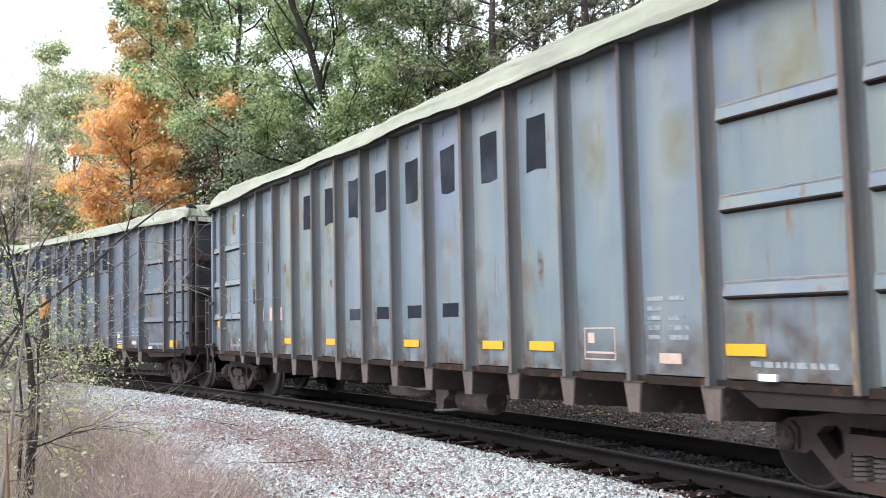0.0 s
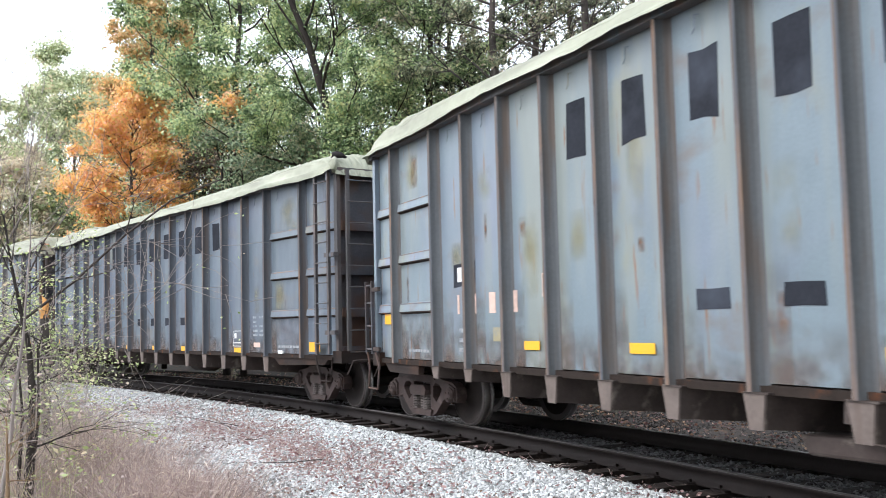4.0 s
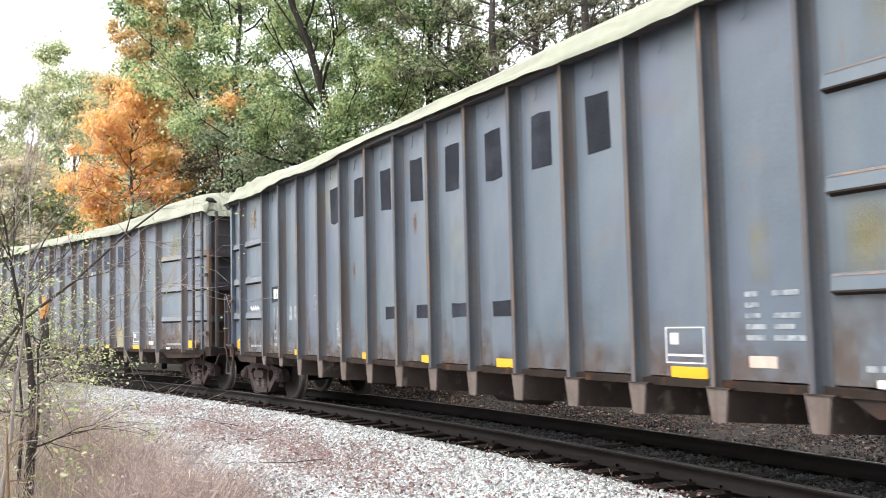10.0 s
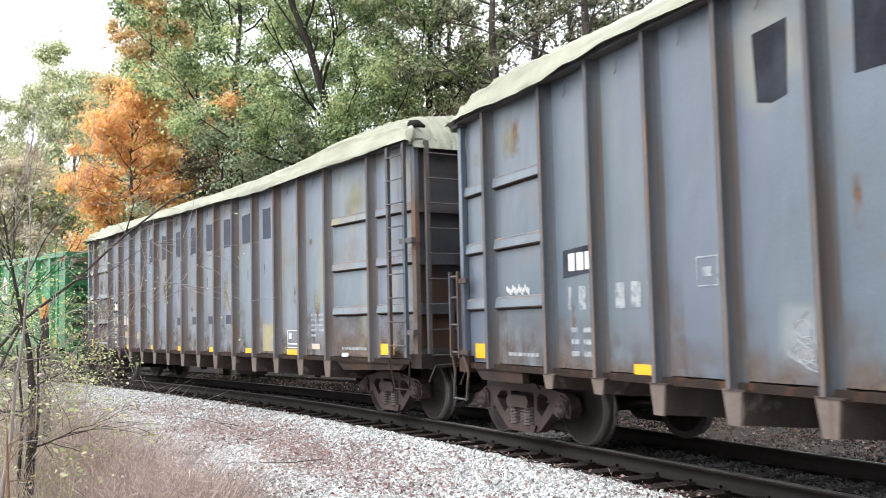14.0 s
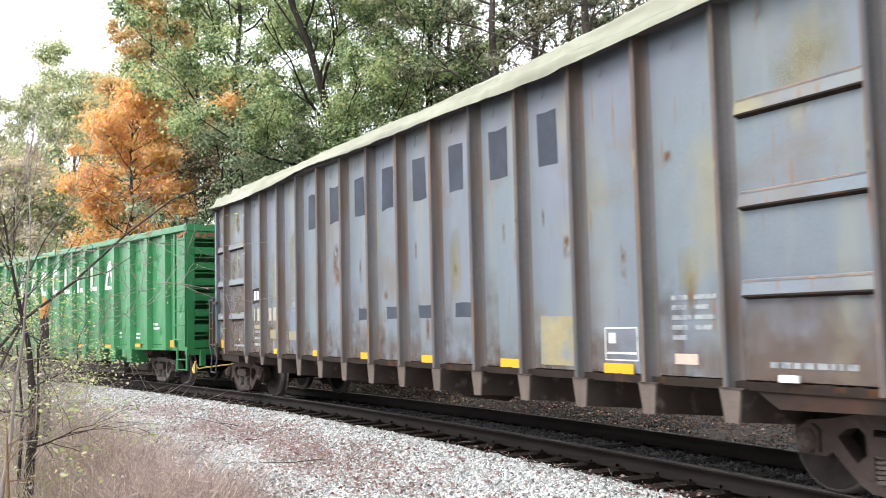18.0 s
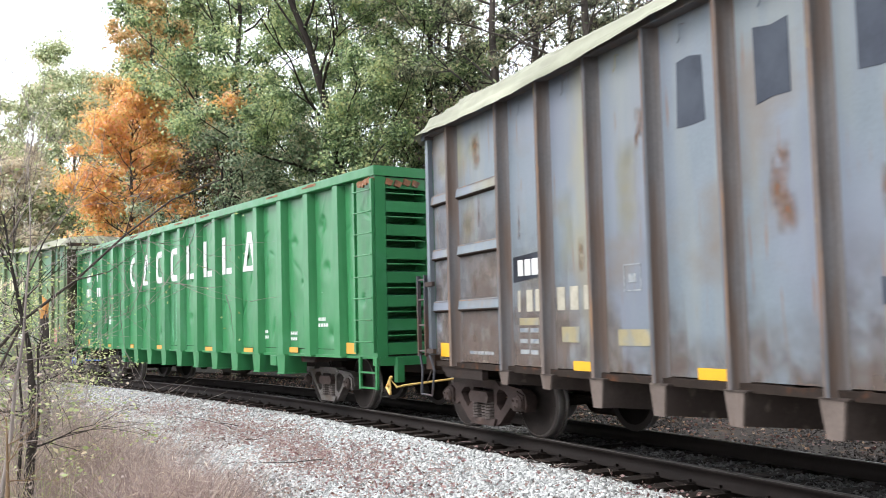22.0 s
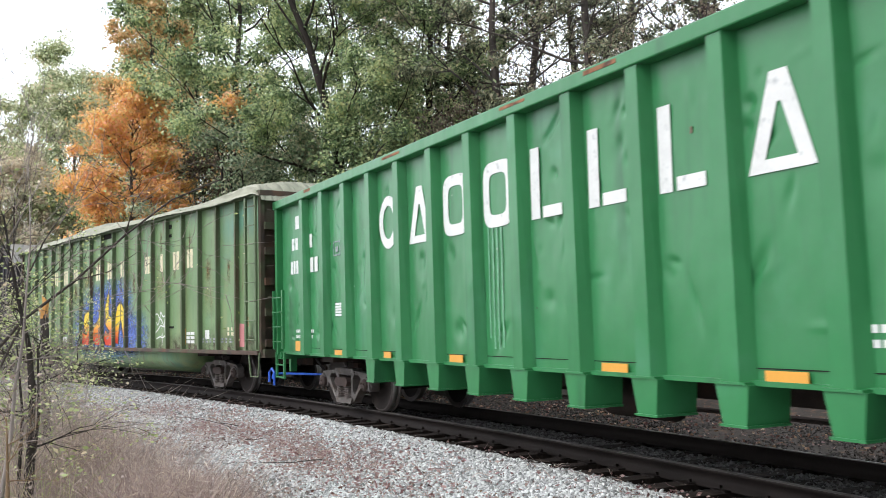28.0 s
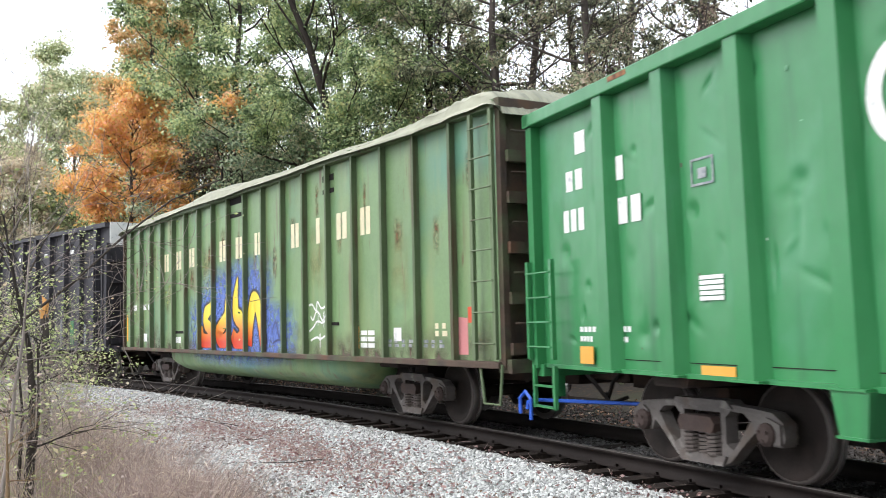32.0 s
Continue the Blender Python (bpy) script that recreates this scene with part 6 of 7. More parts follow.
def tree(name, label, base, height, spread, crown_from, leaf, count, seed, leaf_size=0.17, bark="bark", limbs=15, lean=(0, 0), clump=0.3, trunk_r=None, group="trees beyond the track", sub=4, twigs=4, keep=0.75, parent_kind="tree", puff=0.0, rise=0.0):
    """tree > trunk with crooked limbs, thin twigs, crown of leaves in sprays round the twigs."""
    rng = random.Random(seed)
    nrng = np.random.default_rng(seed)
    t = tagged(new(name), label, parent_kind, group)
    t.location = base
    trunk_r = trunk_r or height * 0.011 + 0.03
    wood, twig = Shape(), Shape()
    boughs = []
    tr = min(0.012, height * 0.0009)
    spine = [Vector((0, 0, -0.4))]
    drift = Vector((0, 0, 0))
    for i in range(1, 9):
        q = i / 8
        drift += Vector((rng.uniform(-1, 1), rng.uniform(-1, 1), 0)) * height * 0.014
        spine.append(Vector((lean[0] * q * q, lean[1] * q, height * 0.92 * q)) + drift)
    wood.tube(spine, [trunk_r * (1 - 0.88 * i / 8) for i in range(9)], 8)
    tips, sprays = [], []
    for i in range(limbs):
        q = crown_from + (0.98 - crown_from) * (i + rng.random()) / limbs
        k = min(7, int(q * 8))
        p = spine[k].lerp(spine[k + 1], q * 8 - k)
        az = i * 2.4 + rng.uniform(-0.6, 0.6)
        rel = (q - crown_from) / (1 - crown_from)
        prof = math.sin(math.pi * min(1, 0.25 + 0.7 * rel)) ** 0.6
        ln = spread * prof * rng.uniform(0.7, 1.15)
        el = -0.05 + rise + (0.95 - 0.5 * rise) * rel + rng.uniform(-0.2, 0.3)
        d = Vector((math.cos(az) * math.cos(el), math.sin(az) * math.cos(el), math.sin(el)))
        line = branch_line(rng, p, d, ln, 0.34, 6, 0.06)
        r0 = trunk_r * (0.3 if height > 5 else 0.24) * (1 - 0.55 * rel)
        boughs.append(Shape().tube(line, [r0 * (1 - 0.85 * j / 6) for j in range(7)], 5, caps=False))
        for j in range(sub):
            u = 0.25 + 0.75 * (j + rng.random()) / sub
            k2 = min(5, int(u * 6))
            s = line[k2].lerp(line[k2 + 1], u * 6 - k2)
            d2 = (line[k2 + 1] - line[k2]).normalized() + Vector((rng.uniform(-1, 1), rng.uniform(-1, 1), rng.uniform(-0.6, 0.8)))
            l2 = branch_line(rng, s, d2, ln * rng.uniform(0.3, 0.55) + 0.3, 0.35, 4, 0.03)
            twig.tube(l2, [r0 * 0.3 + tr * 0.5, r0 * 0.24 + tr * 0.4, r0 * 0.17 + tr * 0.3, r0 * 0.1 + tr * 0.3, tr * 0.4], 4, caps=False)
            for k3 in range(twigs):
                s3 = l2[1 + k3 % 4]
                d3 = (l2[-1] - l2[0]).normalized() + Vector((rng.uniform(-1, 1), rng.uniform(-1, 1), rng.uniform(-0.7, 0.7)))
                l3 = branch_line(rng, s3, d3, rng.uniform(0.35, 0.9) * (0.4 + spread * 0.12), 0.4, 3, 0.0)
                twig.tube(l3, [tr, tr * 0.75, tr * 0.5, tr * 0.25], 3, caps=False)
                if rng.random() < keep:
                    tips.append(l3[-1])
                    tips.append(l3[2])
                    if k3 == 1 and rng.random() < 0.6:
                        sprays.append(l3[-1])
            if rng.random() < keep:
                tips.append(l2[-1])
                sprays += [l2[-1], l2[2] + Vector((rng.uniform(-0.4, 0.4), rng.uniform(-0.4, 0.4), 0.2))]
    part("trunk", wood, M[bark], t, "crooked trunk", smooth=True)
    for h in boughs:
        part("limb", h, M[bark], t, smooth=True)
    tagged(part("twig_mass", twig, M[bark], t), kind="stuff")
    if count and puff:
        # leaves stand on the outside of separate sprays, facing out and up, so that each spray has a lit top and a dark foot
        c0 = np.array([tuple(p) for p in sprays])
        k = len(c0)
        rad = puff * (0.55 + 0.8 * nrng.random(k))
        w = rad ** 2
        pick = nrng.choice(k, count, p=w / w.sum())
        u = nrng.standard_normal((count, 3))
        u /= np.linalg.norm(u, axis=1)[:, None]
        u[:, 2] = np.where(u[:, 2] < -0.2, u[:, 2] * 0.6, u[:, 2])
        wild = 1 + 0.35 * nrng.standard_normal(count)
        loose = nrng.random(count) < 0.14
        rest = np.array([tuple(p) for p in tips])
        c = c0[pick] + u * (rad[pick] * nrng.random(count) ** 0.4 * wild)[:, None] * np.array([1, 1, 0.85])
        c[loose] = rest[nrng.integers(0, len(rest), loose.sum())] + nrng.standard_normal((loose.sum(), 3)) * 0.34
        tagged(part("crown", leaves_mesh("crown", c, leaf_size, M[leaf], seed, facing=u * 0.8 + np.array([0, 0, 0.45])), None, t, "leaves in loose sprays"), kind="stuff")
    elif count:
        tips = np.array([tuple(p) for p in tips])
        w = 0.15 + nrng.random(len(tips)) ** 2
        pick = nrng.choice(len(tips), count, p=w / w.sum())
        c = tips[pick] + nrng.standard_normal((count, 3)) * clump * np.array([1, 1, 0.6])
        tagged(part("crown", leaves_mesh("crown", c, leaf_size, M[leaf], seed), None, t, "leaves in loose sprays"), kind="stuff")
    return t


def spot(col, depth, z=-0.6):
    """A place on the ground by its bearing from the camera and its depth."""
    return ((col - 784) / 1717.0 * depth, depth, z)


def build_trees():
    # the big oak and its neighbours
    tree("oak_tree", "large green oak with a dark leaning trunk and light gaps", spot(640, 29, 0.2), 17, 4.7, 0.2, "leaf_green", 112000, 91, 0.1, "bark_dark", 24, lean=(-4.9, 0), puff=0.46, rise=0.35)
    tree("oak_tree", "green oak beginning to turn yellow", spot(420, 35, 0.5), 18, 5.2, 0.15, "leaf_green", 104000, 12, 0.112, "bark_dark", 24, lean=(0.4, 0), puff=0.52, rise=0.35)
    tree("oak_tree", "tall green oak behind the front row", spot(345, 41, 0.5), 20, 5.0, 0.2, "leaf_green", 30000, 113, 0.15, "bark_dark", 22, puff=0.61, rise=0.35)
    tree("oak_tree", "tall green oak in the second row", spot(596, 40, 0.5), 21, 5.0, 0.3, "leaf_shade", 22000, 114, 0.15, "bark_dark", 20, puff=0.61, rise=0.35)
    tree("oak_tree", "green oak with an airy crown", spot(780, 30, 0.2), 16, 4.2, 0.24, "leaf_green", 62000, 13, 0.098, "bark_dark", 18, keep=0.7, puff=0.41, rise=0.35)
    tree("oak_tree", "oak with a patch of yellow green leaves", spot(800, 33, 0.4), 13, 2.6, 0.5, "leaf_lime", 15000, 131, 0.115, "bark_dark", 14, keep=0.7, puff=0.38, rise=0.35)
    tree("maple_tree", "maple with bright orange autumn leaves", spot(226, 33, 0.3), 9.1, 1.85, 0.36, "leaf_orange", 40000, 97, 0.12, "bark", 30, puff=0.38)
    tree("maple_tree", "small maple top with orange leaves among the oaks", spot(400, 31, 0.3), 8.7, 0.8, 0.86, "leaf_orange", 2400, 98, 0.12, "bark_dark", 7, puff=0.23)
    tree("maple_tree", "tall slender maple turning orange and green", spot(235, 40, 0.5), 15.5, 2.3, 0.42, "leaf_peach", 26000, 15, 0.14, "bark", 14, keep=0.6, puff=0.38)
    tree("oak_tree", "thin yellow green tree beside the orange maple", spot(140, 44, 0.4), 12.6, 2.3, 0.15, "leaf_lime", 18000, 131, 0.15, "bark", 16, keep=0.8, puff=0.42)
    tree("oak_tree", "tall yellow green tree behind the maple", spot(265, 46, 0.5), 18, 3.0, 0.3, "leaf_lime", 28000, 96, 0.16, "bark", 18, puff=0.56, rise=0.35)
    tree("ash_tree", "yellow green tree thinning at the top", spot(120, 50, 0.5), 15.5, 4.2, 0.12, "leaf_lime", 46000, 16, 0.16, "bark", 18, puff=0.56)
    tree("ash_tree", "pale yellow green tree, half bare", spot(-10, 48, 0.3), 12.0, 4.2, 0.12, "leaf_lime", 36000, 17, 0.16, "bark", 18, keep=0.75, puff=0.56)
    tree("maple_tree", "faded tan maple behind the saplings", spot(25, 42, 0.3), 8.5, 2.6, 0.1, "leaf_tan", 20000, 99, 0.14, "bark", 15, keep=0.75, puff=0.41)
    # thinner mixed woods, half bare
    tree("hickory_tree", "half-bare tree with dull leaves and tangled twigs", spot(900, 28, 0.2), 17, 4.4, 0.12, "leaf_dark", 36000, 18, 0.1, "bark", 20, sub=5, twigs=7, keep=0.5, puff=0.30)
    tree("hickory_tree", "half-bare tree with dull green leaves", spot(1060, 26, 0.2), 17, 4.2, 0.12, "leaf_dark", 36000, 19, 0.095, "bark", 20, sub=5, twigs=7, keep=0.5, puff=0.29)
    tree("hickory_tree", "half-bare tree with russet leaves", spot(1240, 25, 0.2), 17, 4.2, 0.12, "leaf_rust", 28000, 20, 0.095, "bark", 20, sub=5, twigs=7, keep=0.5, puff=0.29)
    tree("hickory_tree", "thin tree with dull green leaves", spot(1430, 24, 0.2), 17, 4.2, 0.12, "leaf_dark", 34000, 21, 0.095, "bark", 20, sub=5, twigs=7, keep=0.5, puff=0.29)
    tree("hickory_tree", "tall grey tree, nearly bare", spot(840, 36, 0.6), 19, 4.4, 0.3, "leaf_rust", 14000, 31, 0.14, "bark", 20, sub=5, twigs=7, keep=0.4, trunk_r=0.2)
    tree("hickory_tree", "tall grey tree, nearly bare", spot(905, 31, 0.6), 18, 3.2, 0.35, "leaf_dark", 9000, 33, 0.12, "bark", 18, sub=5, twigs=7, keep=0.4, lean=(1.2, 0))
    tree("hickory_tree", "tall grey tree, nearly bare", spot(1010, 34, 0.6), 19, 3.4, 0.35, "leaf_dark", 11000, 34, 0.13, "bark", 18, sub=5, twigs=7, keep=0.4, lean=(-0.8, 0))
    tree("hickory_tree", "tall grey tree, nearly bare", spot(1150, 33, 0.6), 19, 4.4, 0.25, "leaf_dark", 18000, 32, 0.14, "bark", 20, sub=5, twigs=7, keep=0.4)
    # undergrowth
    low = (("leaf_shade", 430, 30, 7.0, 3.4), ("leaf_rust", 360, 36, 7.5, 2.6), ("leaf_shade", 560, 29, 5.6, 3.2), ("leaf_green", 690, 29, 6.4, 3.4), ("leaf_rust", 820, 28, 6.2, 3.2), ("leaf_dark", 950, 27, 6.6, 3.4), ("leaf_dark", 1100, 25, 6.2, 3.2), ("leaf_dark", 1260, 24, 6.0, 3.2), ("leaf_rust", 1420, 23, 6.0, 3.2), ("leaf_shade", 290, 37, 7.2, 3.4), ("leaf_green", 190, 40, 6.0, 3.0), ("leaf_lime", 60, 46, 8.0, 4.0), ("leaf_green", 130, 44, 7.0, 3.4), ("leaf_lime", -60, 44, 8.5, 4.0))
    names = {"leaf_shade": "low deep green undergrowth tree", "leaf_green": "low green undergrowth tree", "leaf_rust": "low tree with dark russet leaves", "leaf_dark": "low dull green undergrowth tree", "leaf_lime": "low yellowing undergrowth tree", "leaf_orange": "low tree with orange leaves"}
    for k, (leaf, col, depth, h, sp) in enumerate(low):
        tree("dogwood_tree", names[leaf], spot(col, depth, 0.3), h, sp, 0.06, leaf, 24000, 60 + k, 0.105, "bark_dark", 16, group="undergrowth beyond the track", puff=0.38)
    # a dense low hedge of brush along the far side of the cutting
    rng = np.random.default_rng(77)
    n = 60000
    s = -70 + 92 * rng.random(n)
    w = -8.4 - 3.4 * rng.random(n) + 0.5 * np.sin(s * 1.1)
    a = HEAD - s / R
    z = -0.3 + 3.2 * rng.random(n) ** 0.8 * (0.75 + 0.25 * np.sin(s * 0.9))
    c = np.stack([CX - (R - w) * np.sin(a), CY + (R - w) * np.cos(a), z], 1)
    tagged(new("brush", leaves_mesh("brush", c, 0.15, M["leaf_dark"], 5)), "dense dull green brush along the far side of the track", "brush", kind="stuff")


def stems_mesh(name, base, height, lean, width, mat, seed, joints=3):
    """Thin upright stems, each a bent ribbon in two directions."""
    rng = np.random.default_rng(seed)
    n = len(base)
    az = rng.random(n) * 6.283
    side = np.stack([np.cos(az), np.sin(az), np.zeros(n)], 1)
    la = rng.standard_normal((n, 3)) * lean
    la[:, 2] = 0
    v = []
    for k in range(joints + 1):
        q = k / joints
        p = base + np.stack([np.zeros(n), np.zeros(n), height * q], 1) + la * (height * q ** 1.7)[:, None] + rng.standard_normal((n, 3)) * (0.02 * height * q)[:, None]
        w = width * (1 - 0.75 * q)
        v += [p - side * w * 0.5, p + side * w * 0.5]
    v = np.stack(v, 1)
    m = 2 * (joints + 1)
    quads = np.array([(2 * k, 2 * k + 1, 2 * k + 3, 2 * k + 2) for k in range(joints)])
    f = (quads[None] + m * np.arange(n)[:, None, None]).reshape(-1, 4)
    return fast_mesh(name, v.reshape(-1, 3), f, mat)


def build_foreground():
    rng = np.random.default_rng(9)
    # dry weeds between the camera and the gravel: tan stems, brown stems, tangled side shoots, some green
    def patchy(n, lo, hi, power):
        col = lo + (hi - lo) * rng.random(n) ** power
        depth = 7.4 + 4.0 * rng.random(n) + np.maximum(0, (230 - col) / 230) * 5.5 * rng.random(n)
        keep = depth < 12.2 - col * 0.0062 + np.maximum(0, (200 - col) * 0.02) + 0.5 * np.sin(col * 0.05)
        col, depth = col[keep], depth[keep]
        n = len(col)
        thick = 0.55 + 0.5 * np.sin(col * 0.021 + 1.2) * np.sin(depth * 1.7) + 0.25 * np.sin(col * 0.083 + depth * 2.3)
        base = np.stack([(col - 784) / 1717 * depth, depth, np.full(n, -0.62)], 1)
        h = (0.35 + 0.8 * rng.random(n)) * (0.62 + 0.5 * thick) * np.clip(1.35 - col / 560, 0.45, 1.05)
        return base, h
    base, h = patchy(15000, -40, 480, 1.1)
    tagged(new("dry_weeds", stems_mesh("dry_weeds", base, h, 0.42, 0.0075, M["straw"], 3)), "tall dry pinkish tan weeds beside the gravel", "weeds", kind="stuff")
    for name, mat, count, ln, wd, sd in (("weed_seedheads", "straw", 30000, 0.11, 0.07, 6), ("weed_side_shoots", "straw_dark", 16000, 0.16, 0.04, 26), ("weed_tufts", "tuft", 14000, 0.026, 0.8, 36)):
        k = rng.choice(len(base), count)
        up = 0.25 + 0.75 * rng.random(count)
        tw = base[k] + np.stack([rng.normal(0, 0.16, count), rng.normal(0, 0.16, count), h[k] * up], 1)
        tagged(new(name, leaves_mesh(name, tw, ln, M[mat], sd, (1.0, wd), 1.0)), "dry seed heads and tangled shoots of the weeds", "weeds", kind="stuff")
    base, h = patchy(8000, -40, 440, 1.0)
    tagged(new("brown_weeds", stems_mesh("brown_weeds", base, h * 1.05, 0.6, 0.008, M["straw_dark"], 13, 4)), "purple-brown dead stems among the weeds", "weeds", kind="stuff")
    base, h = patchy(5000, -60, 130, 1.2)
    tagged(new("green_weeds", stems_mesh("green_weeds", base, h * 0.85, 0.5, 0.012, M["leaf_sap"], 14)), "green grass at the foot of the saplings", "weeds", kind="stuff")
    # long dead brambles lying over the gravel's edge
    for k in range(26):
        q = random.Random(300 + k)
        s0, w0 = q.uniform(-13, 4.5), q.uniform(2.0, 4.4)
        x, y, a = on_track(s0, w0)
        ln = branch_line(q, (x, y, bed_z(w0) + 0.05), (math.cos(a + q.uniform(-1.2, 1.2)), math.sin(a + q.uniform(-1.2, 1.2)), 0.1), q.uniform(0.6, 1.9), 0.22, 7, -0.01)
        ln = [Vector((p.x, p.y, max(p.z, bed_z(w0) + 0.01))) for p in ln]
        tagged(new("bramble", Shape().tube(ln, [0.009 - 0.001 * i for i in range(8)], 5).mesh("bramble", M["bark" if k % 3 else "twig"])), "dead bramble stem lying on the gravel", "bramble", "dead brambles on the gravel")
    # dead vines and fallen leaves on the shoulder
    m = 9000
    s, w = -26 + 36 * rng.random(m), 1.35 + 3.3 * rng.random(m) ** 0.7
    band = np.sin(s * 0.8 + w * 1.4) + 0.6 * np.sin(s * 2.1) + rng.normal(0, 0.5, m)
    s, w = s[band + 0.35 * (w - 2.6) > 0.35], w[band + 0.35 * (w - 2.6) > 0.35]
    a = HEAD - s / R
    z = np.interp(w, [b[0] for b in BED], [b[1] for b in BED]) + 0.045
    c = np.stack([CX - (R - w) * np.sin(a), CY + (R - w) * np.cos(a), z], 1)
    tagged(new("fallen_leaves", leaves_mesh("fallen_leaves", c, 0.048, M["leaf_litter"], 8, (1, 0.6), 0.25)), "brown and purple fallen leaves on the gravel", "leaves", kind="stuff")
    for name, m, size, mt, sd in (("leaf_litter", 13000, 0.075, "leaf_litter", 18), ("pale_leaf_litter", 5000, 0.06, "litter_pale", 19)):
        s, w = -30 + 44 * rng.random(m), -1.6 - 8.4 * rng.random(m) ** 0.8
        ok = np.sin(s * 1.3) + np.sin(w * 2.1 + s * 0.4) + 0.5 * (-w - 2) + rng.normal(0, 0.6, m) > 0
        s, w = s[ok], w[ok]
        a = HEAD - s / R
        z = np.maximum(np.interp(w, [b[0] for b in BED], [b[1] for b in BED]), [ground_z(q) for q in w]) + 0.03 + 0.04 * rng.random(len(s))
        c = np.stack([CX - (R - w) * np.sin(a), CY + (R - w) * np.cos(a), z], 1)
        tagged(new(name, leaves_mesh(name, c, size, M[mt], sd, (1, 0.6), 0.3)), "brown leaf litter on the far side of the track", "leaves", kind="stuff")
    m = 26000
    s, w = -26 + 29 * rng.random(m), 2.2 + 2.9 * rng.random(m) ** 0.75
    ok = np.sin(s * 0.9 + 0.5 + w) + 0.8 * np.sin(s * 2.3) + 1.1 * (w - 3.2) + rng.normal(0, 0.5, m) > 0.5
    s, w = s[ok], w[ok]
    a = HEAD - s / R
    z = np.interp(w, [b[0] for b in BED], [b[1] for b in BED])
    c = np.stack([CX - (R - w) * np.sin(a), CY + (R - w) * np.cos(a), z], 1)
    tagged(new("dead_stalks", stems_mesh("dead_stalks", c, 0.04 + 0.24 * rng.random(len(s)) ** 2, 2.2, 0.007, M["straw_dark"], 4)), "short dead stalks lying on the gravel edge", "weeds", kind="stuff")
    pts = []
    for s0, w0, k in ((-2.3, 2.2, 480), (-5.3, 1.9, 260), (1.0, 2.7, 700), (-0.5, 2.5, 520), (-8, 2.3, 360), (3.2, 2.8, 320), (-3.8, 2.7, 640), (2.2, 2.1, 260), (4.6, 2.3, 160), (5.6, 1.5, 50), (7.2, 1.4, 60), (3.8, 1.5, 40)):
        pts.append(np.stack([rng.normal(s0, 0.95, k), np.clip(rng.normal(w0, 0.3, k), 1.2, 4.5)], 1))
    pts = np.concatenate(pts)
    s, w = pts[:, 0], pts[:, 1]
    a = HEAD - s / R
    z = np.interp(w, [b[0] for b in BED], [b[1] for b in BED]) + 0.04 + 0.05 * rng.random(len(s))
    c = np.stack([CX - (R - w) * np.sin(a), CY + (R - w) * np.cos(a), z], 1)
    tagged(new("red_leaves", leaves_mesh("red_leaves", c, 0.05, M["leaf_red"], 48, (1, 0.55), 0.4)), "patches of reddish purple leaves and bramble on the gravel", "leaves", kind="stuff")
    tagged(new("bramble_bits", leaves_mesh("bramble_bits", c[::2] + rng.normal(0, 0.06, (len(c[::2]), 3)) * np.array([1, 1, 0.2]) + np.array([0, 0, 0.02]), 0.17, M["straw_dark"], 49, (1, 0.05), 0.3)), "short dead bramble twigs on the gravel", "weeds", kind="stuff")
    # saplings at the edge of the view
    S = "saplings beside the track"
    tree("sapling", "young tree with a dark trunk and sparse yellow green leaves", spot(52, 8.2, -0.62), 3.3, 0.55, 0.34, "leaf_sap", 1100, 88, 0.032, "bark_dark", 13, lean=(-0.3, 0.2), clump=0.07, trunk_r=0.05, group=S, sub=4, twigs=4, keep=0.5)
    tree("sapling", "thin young tree, mostly bare", spot(5, 7.6, -0.62), 3.4, 1.2, 0.35, "leaf_sap", 260, 82, 0.03, "twig", 11, lean=(0.1, 0.2), clump=0.1, trunk_r=0.026, group=S, sub=4, twigs=5, keep=0.4)
    tree("sapling", "bare branching sapling leaning over the edge", spot(-90, 8.6, -0.62), 3.7, 1.7, 0.4, "leaf_sap", 160, 83, 0.03, "twig", 11, lean=(0.8, 0.2), clump=0.12, trunk_r=0.03, group=S, sub=4, twigs=5, keep=0.3)
    tree("sapling", "slender sapling with tan bark", spot(14, 7.3, -0.62), 1.5, 0.3, 0.6, "leaf_sap", 60, 89, 0.045, "tan_bark", 5, lean=(0.03, 0), clump=0.1, trunk_r=0.034, group=S, sub=2, twigs=3, keep=0.5)
    whips = tagged(new("sapling"), "spray of long bare whips with a few leaf tips", "tree", S)
    whips.location = spot(30, 8.4, -0.62)
    ends = []
    for k in range(14):
        q = random.Random(700 + k)
        ln = branch_line(q, (q.uniform(-0.1, 0.25), q.uniform(-0.1, 0.1), q.uniform(0.5, 1.7)), (q.uniform(0.1, 0.9), q.uniform(-0.2, 0.3), q.uniform(0.2, 0.9)), q.uniform(0.5, 0.95), 0.3, 7, -0.05)
        part("whip", Shape().tube(ln, [0.0055 - 0.0006 * i for i in range(8)], 5), M["twig"], whips, smooth=True)
        ends += [tuple(ln[-1]), tuple(ln[5]), tuple(ln[3])]
    for k in range(3):
        q = random.Random(720 + k)
        part("stem", Shape().tube([(0.06 * k, 0, -0.2), (0.05 * k + 0.03, 0, 0.6), (0.07 * k + 0.05, 0.02, 1.3), (0.09 * k, 0, 1.9)], [0.02, 0.017, 0.013, 0.006], 7), M["bark_dark"], whips, smooth=True)
    ends = np.repeat(np.array(ends), 5, 0) + rng.normal(0, 0.035, (len(ends) * 5, 3))
    tagged(part("leaf_tips", leaves_mesh("leaf_tips", ends, 0.042, M["leaf_sap"], 77), None, whips, "small yellow green leaves"), kind="stuff")
    reach = tagged(new("sapling"), "grey leaning sapling with long bare limbs", "tree", S)
    reach.location = spot(-70, 8.8, -0.62)
